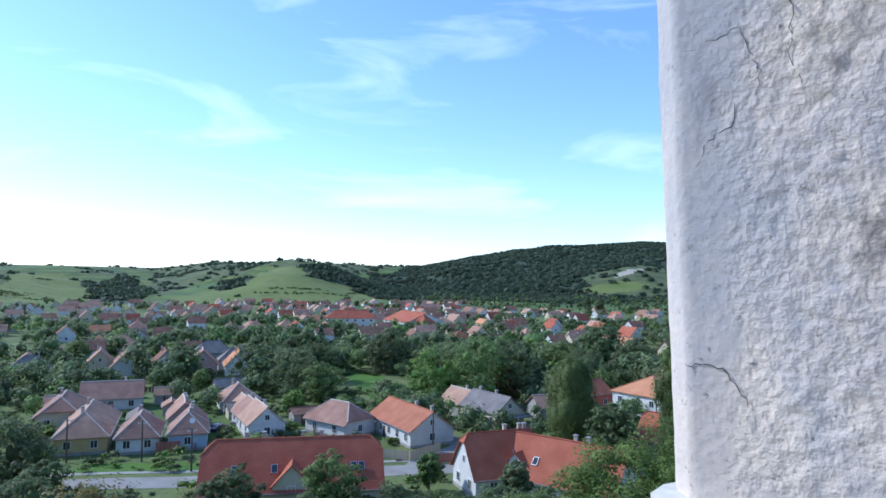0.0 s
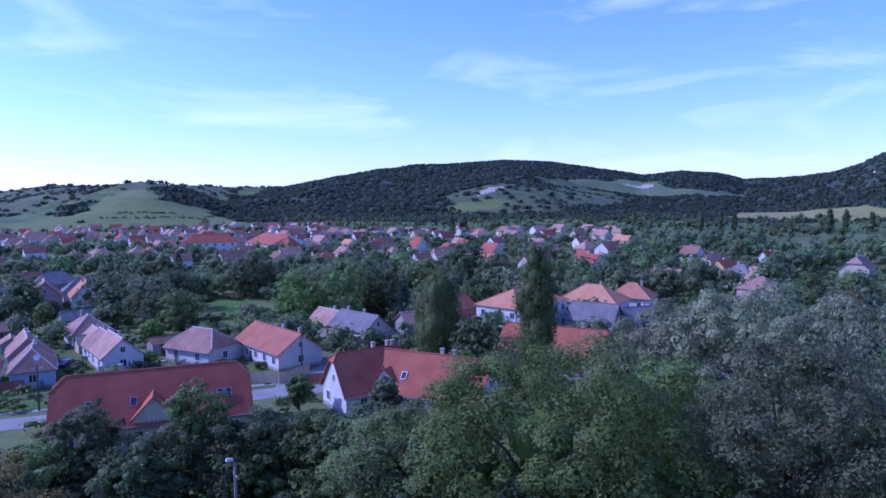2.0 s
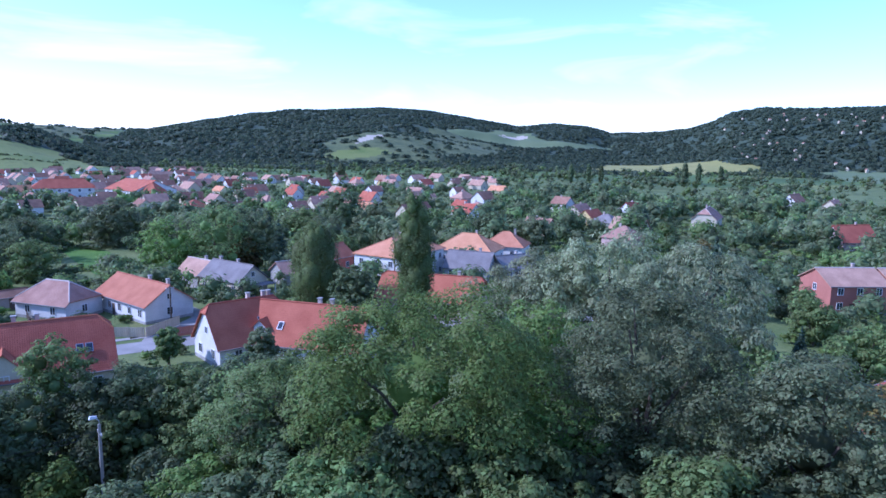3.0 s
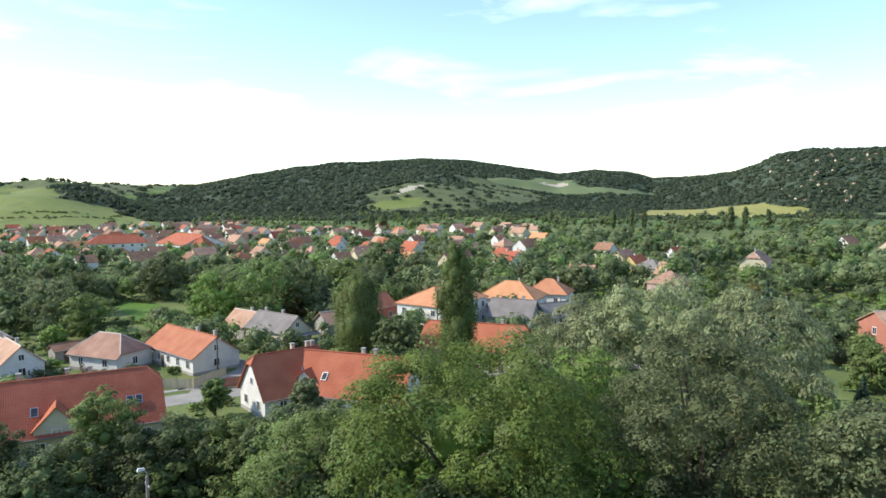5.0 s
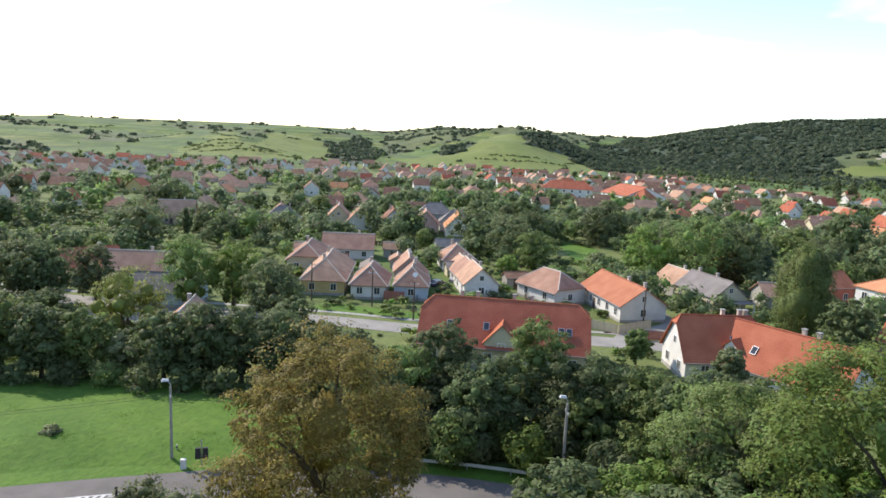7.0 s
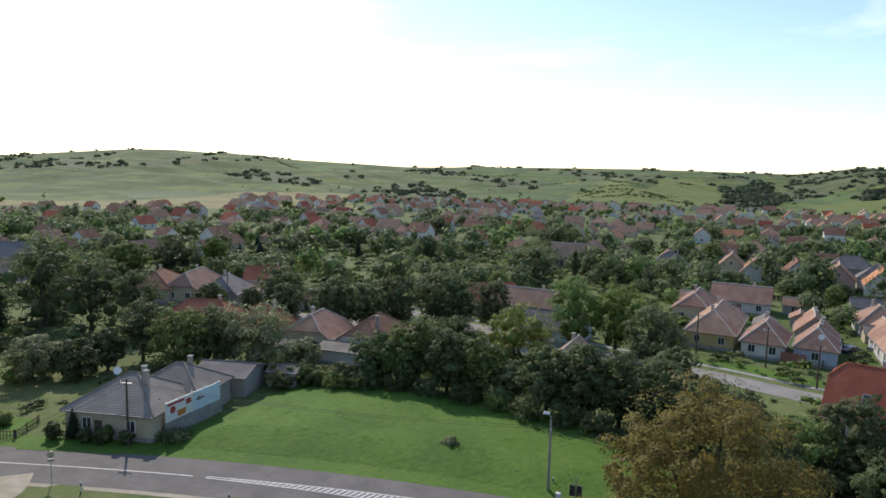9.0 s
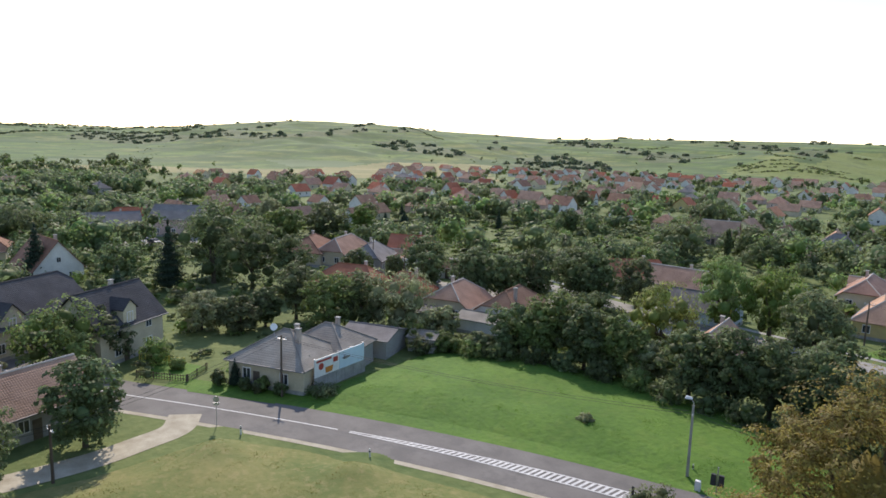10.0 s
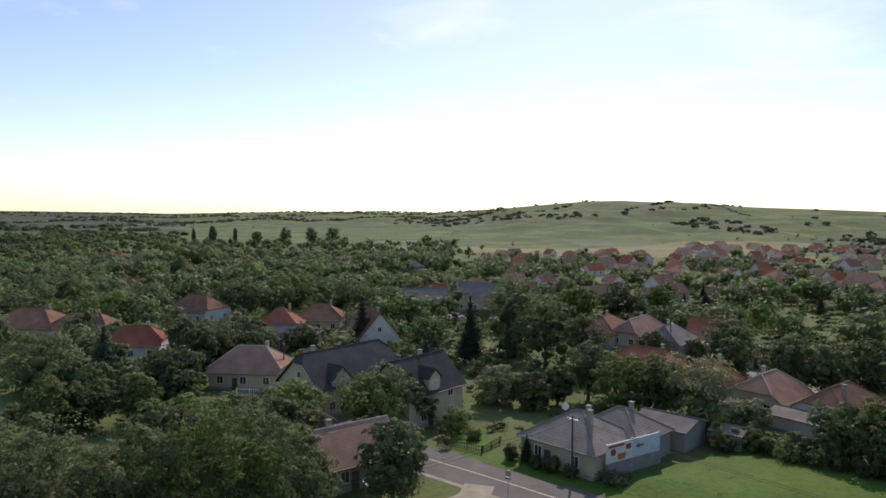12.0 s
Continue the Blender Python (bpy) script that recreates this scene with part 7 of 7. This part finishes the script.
def fence(pts, h, mat, label, gap=0.14, rails=True, board=0.09):
    ob = empty("fence", Matrix(), label, "fence", "garden fences")
    for (x0, y0), (x1, y1) in zip(pts, pts[1:]):
        d = Vector((x1 - x0, y1 - y0, 0))
        L = d.length
        rot = math.degrees(math.atan2(d.y, d.x))
        base = pose(x0, y0, float(ground_z(x0, y0)), 0, 0, rot)
        slat = Geo().box(-board / 2, -0.012, 0.08, board / 2, 0.012, h, taper=0.004).mesh("slat", mat)
        post = Geo().box(-0.06, -0.06, -0.3, 0.06, 0.06, h + 0.06, taper=0.01).mesh("post", mat)
        for i in range(int(L / 2.2) + 1):
            part("post", post, None, ob, m=base @ pose(min(L, i * 2.2), 0, 0))
        if rails:
            for z in (0.3, h - 0.2):
                part("rail", Geo().box(0, 0.014, z, L, 0.055, z + 0.07), mat, ob, m=base)
        for i in range(int(L / gap)):
            part("slat", slat, None, ob, m=base @ pose((i + 0.5) * gap, 0, 0))


YELLOW = material("yellow_paint", (0.5, 0.4, 0.06), (0.7, 0.58, 0.12), 0.6, 2, 10, 0.03, 0.005)
fence([(-88.2, 7.0), (-84.1, 12.3)], 0.9, WOOD, "low dark wooden garden fence", 0.35)
fence([(-84.1, 12.3), (-88.0, 15.4)], 0.9, WOOD, "low dark wooden garden fence", 0.35)
fence([(-82.6, 15.0), (-77.4, 20.8)], 0.8, CONCRETE, "low grey front garden fence", 0.4)
fence([(-95.2, 8.0), (-90.6, 13.0)], 1.0, YELLOW, "yellow painted garden fence", 0.6)
fence([(-113.5, -24), (-111.5, -12.5)], 1.4, WHITE, "white slatted fence in front of the yard", 0.3)
fence([(-46.9, 114.4), (-43.3, 115.6)], 1.9, WALL["brick"], "tall reddish-brown boarded gate between cottages", 0.22, board=0.2)
fence([(-9.5, 113.0), (-4.8, 111.3), (0.2, 117.5)], 1.6, WALL["beige"], "solid beige boarded garden fence", 0.3, board=0.28)
fence([(-2.0, 109.8), (6.0, 111.8)], 1.5, WALL["brick"], "brown boarded street fence", 0.3, board=0.28)
fence([(-141.5, 55.0), (-137, 58.2)], 1.7, WALL["brick"], "brown boarded gate on the back street", 0.3, board=0.28)


for pts in ([(-66.5, 112.5), (-72, 128), (-79, 160)], [(-41.2, 116.5), (-48.5, 142)], [(-31.5, 116), (-27.5, 122), (-38, 150)], [(-13.0, 112.5), (-22.5, 125), (-28, 146)], [(-95, 168), (-60, 176)], [(-90, 214), (-55, 222)]):
    fence(pts, 1.3, WOOD, "weathered board fence between garden plots", 0.8, board=0.5)
def car(x, y, rot, mat, label):
    """A small saloon car: body, cabin glass, wheels, lamps."""
    ob = empty("car", pose(x, y, float(ground_z(x, y)) + 0.05, 0, 0, rot), label, "car", "parked cars")
    prof = [(-2.1, 0.3), (2.1, 0.3), (2.15, 0.65), (1.95, 0.85), (1.0, 0.98), (0.45, 1.4), (-0.95, 1.43), (-1.6, 1.0), (-2.1, 0.92)]
    part("body", Geo().solid([(p, -0.83, q) for p, q in prof], [(p, 0.83, q) for p, q in prof]), mat, ob)
    win = [(0.92, 1.0), (0.42, 1.34), (-0.92, 1.37), (-1.45, 1.03)]
    for s in (-1, 1):
        part("side_window", Geo().solid([(p, s * 0.84 - 0.01, q) for p, q in win], [(p, s * 0.84 + 0.01, q) for p, q in win]), GLASS, ob)
    part("windscreen", Geo().solid([(1.0, -0.72, 1.0), (1.0, 0.72, 1.0), (0.5, 0.66, 1.38), (0.5, -0.66, 1.38)], [(1.04, -0.72, 1.02), (1.04, 0.72, 1.02), (0.54, 0.66, 1.4), (0.54, -0.66, 1.4)]), GLASS, ob)
    for wx in (-1.3, 1.3):
        for s in (-1, 1):
            w = part("wheel", Geo().tube([(wx, s * 0.72, 0.31), (wx, s * 0.88, 0.31)], [0.31, 0.31], 14), DARK_METAL, ob)
            part("rim", Geo().tube([(wx, s * 0.88, 0.31), (wx, s * 0.895, 0.31)], [0.19, 0.17], 10), STEEL, w)
    for s in (-0.6, 0.6):
        part("headlight", Geo().box(2.05, s - 0.16, 0.62, 2.17, s + 0.16, 0.76), WHITE, ob)
        part("tail_light", Geo().box(-2.13, s - 0.14, 0.68, -2.06, s + 0.14, 0.84), RED_PRINT, ob)


CAR = {"white": material("car_white", (0.68, 0.68, 0.68), (0.78, 0.78, 0.78), 0.25, 1, 4, 0, 0.002, spec=0.6), "dark": material("car_dark", (0.03, 0.035, 0.05), (0.05, 0.055, 0.07), 0.25, 1, 4, 0, 0.002, spec=0.6), "silver": material("car_silver", (0.4, 0.41, 0.42), (0.5, 0.51, 0.52), 0.3, 1, 4, 0, 0.002, metal=0.5)}
for x, y, rt, c in ((-204, 4.5, 80, "white"), (-203, 7.5, 80, "white"), (-201, 10.5, 78, "silver"), (-205, 1.5, 82, "white"), (-196, 17.5, 20, "dark"), (-194, 21, 22, "dark"), (-42.0, 131.0, 70, "dark"), (-39.5, 136.5, 75, "silver"), (-117.5, -13.5, 60, "silver"), (-124, 66.5, 28, "dark")):
    car(x, y, rt, CAR[c], {"white": "white", "dark": "dark blue", "silver": "silver grey"}[c] + " parked saloon car on pale asphalt")


def dish(x, y, z, az):
    ob = empty("satellite_dish", pose(x, y, z, 0, 0, az), "round white satellite dish on a short mast", "satellite dish")
    part("mast", Geo().tube([(0, 0, -1.2), (0, 0, 0)], [0.03, 0.03], 6), STEEL, ob)
    part("reflector", Geo().tube([(0, -0.05, 0), (0, -0.12, 0.03), (0, -0.2, 0.06)], [0.12, 0.35, 0.45], 16), WHITE, ob)


dish(3.6, 101.0, 4.2, -60)
dish(-41.2, 114.8, 5.4, 30)
dish(-81.0, 22.0, 6.6, 60)
mast = empty("transmitter_mast", pose(-1480, 640, float(ground_z(-1480, 640)), 0, 0, 0), "thin steel transmitter mast on the far hill", "mast")
part("mast_pole", Geo().tube([(0, 0, -2), (0, 0, 26)], [0.7, 0.3], 6), STEEL, mast)
# rows of tall poplars at the edge of the plain
for i, (az, r, top, w) in enumerate(((105.0, 640, 17, 5), (103.6, 640, 19, 9), (101.9, 640, 17, 5), (98.0, 620, 18, 12), (95.9, 620, 18, 12), (94.2, 620, 18, 14), (100.2, 640, 14, 10), (-31.8, 560, 16, 6), (-33.2, 560, 17, 5), (-34.2, 560, 16, 6), (-40.6, 600, 18, 8), (-41.6, 600, 18, 6), (-43.2, 600, 16, 6), (-12.0, 520, 15, 7), (-13.0, 520, 15, 7))):
    put("poplar" if w < 10 else "round", "dark", az, r, top, w, 700, 0.7, 300 + i, z=0.0)
# weekend cottages scattered on the wooded hill
rng = random.Random(77)
V, F, S = [], [], []
for spot in range(120):
    az, r = (rng.uniform(-60, -43), rng.uniform(960, 1400)) if spot < 60 else (rng.uniform(99, 121), rng.uniform(1300, 2600))
    x, y = -r * math.sin(radians(az)), r * math.cos(radians(az))
    z = float(ground_z(x, y))
    a, b, e, h = rng.uniform(1.2, 2.4), rng.uniform(1.1, 1.9), 3.0, 1.6
    m = pose(x, y, z, 0, 0, rng.uniform(0, 180))
    k = len(V)
    V += [tuple(m @ Vector(p)) for p in ((-a, -b, -2), (a, -b, -2), (a, b, -2), (-a, b, -2), (-a, -b, e), (a, -b, e), (a, b, e), (-a, b, e), (-a, 0, e + h), (a, 0, e + h))]
    F += [tuple(k + i for i in f) for f in ((0, 1, 5, 4), (2, 3, 7, 6), (1, 2, 6, 9, 5), (3, 0, 4, 8, 7), (4, 5, 9, 8), (6, 7, 8, 9))]
    S += [0, 0, 0, 0, 1, 1]
me = bpy.data.meshes.new("hill_cottages")
me.from_pydata(V, [], F)
me.materials.append(WALL["beige"])
me.materials.append(ROOF["brown"])
me.polygons.foreach_set("material_index", S)
tagged(new("hill_cottages", me), "tiny pale houses scattered on distant slopes and plain", "cottages", kind="stuff")
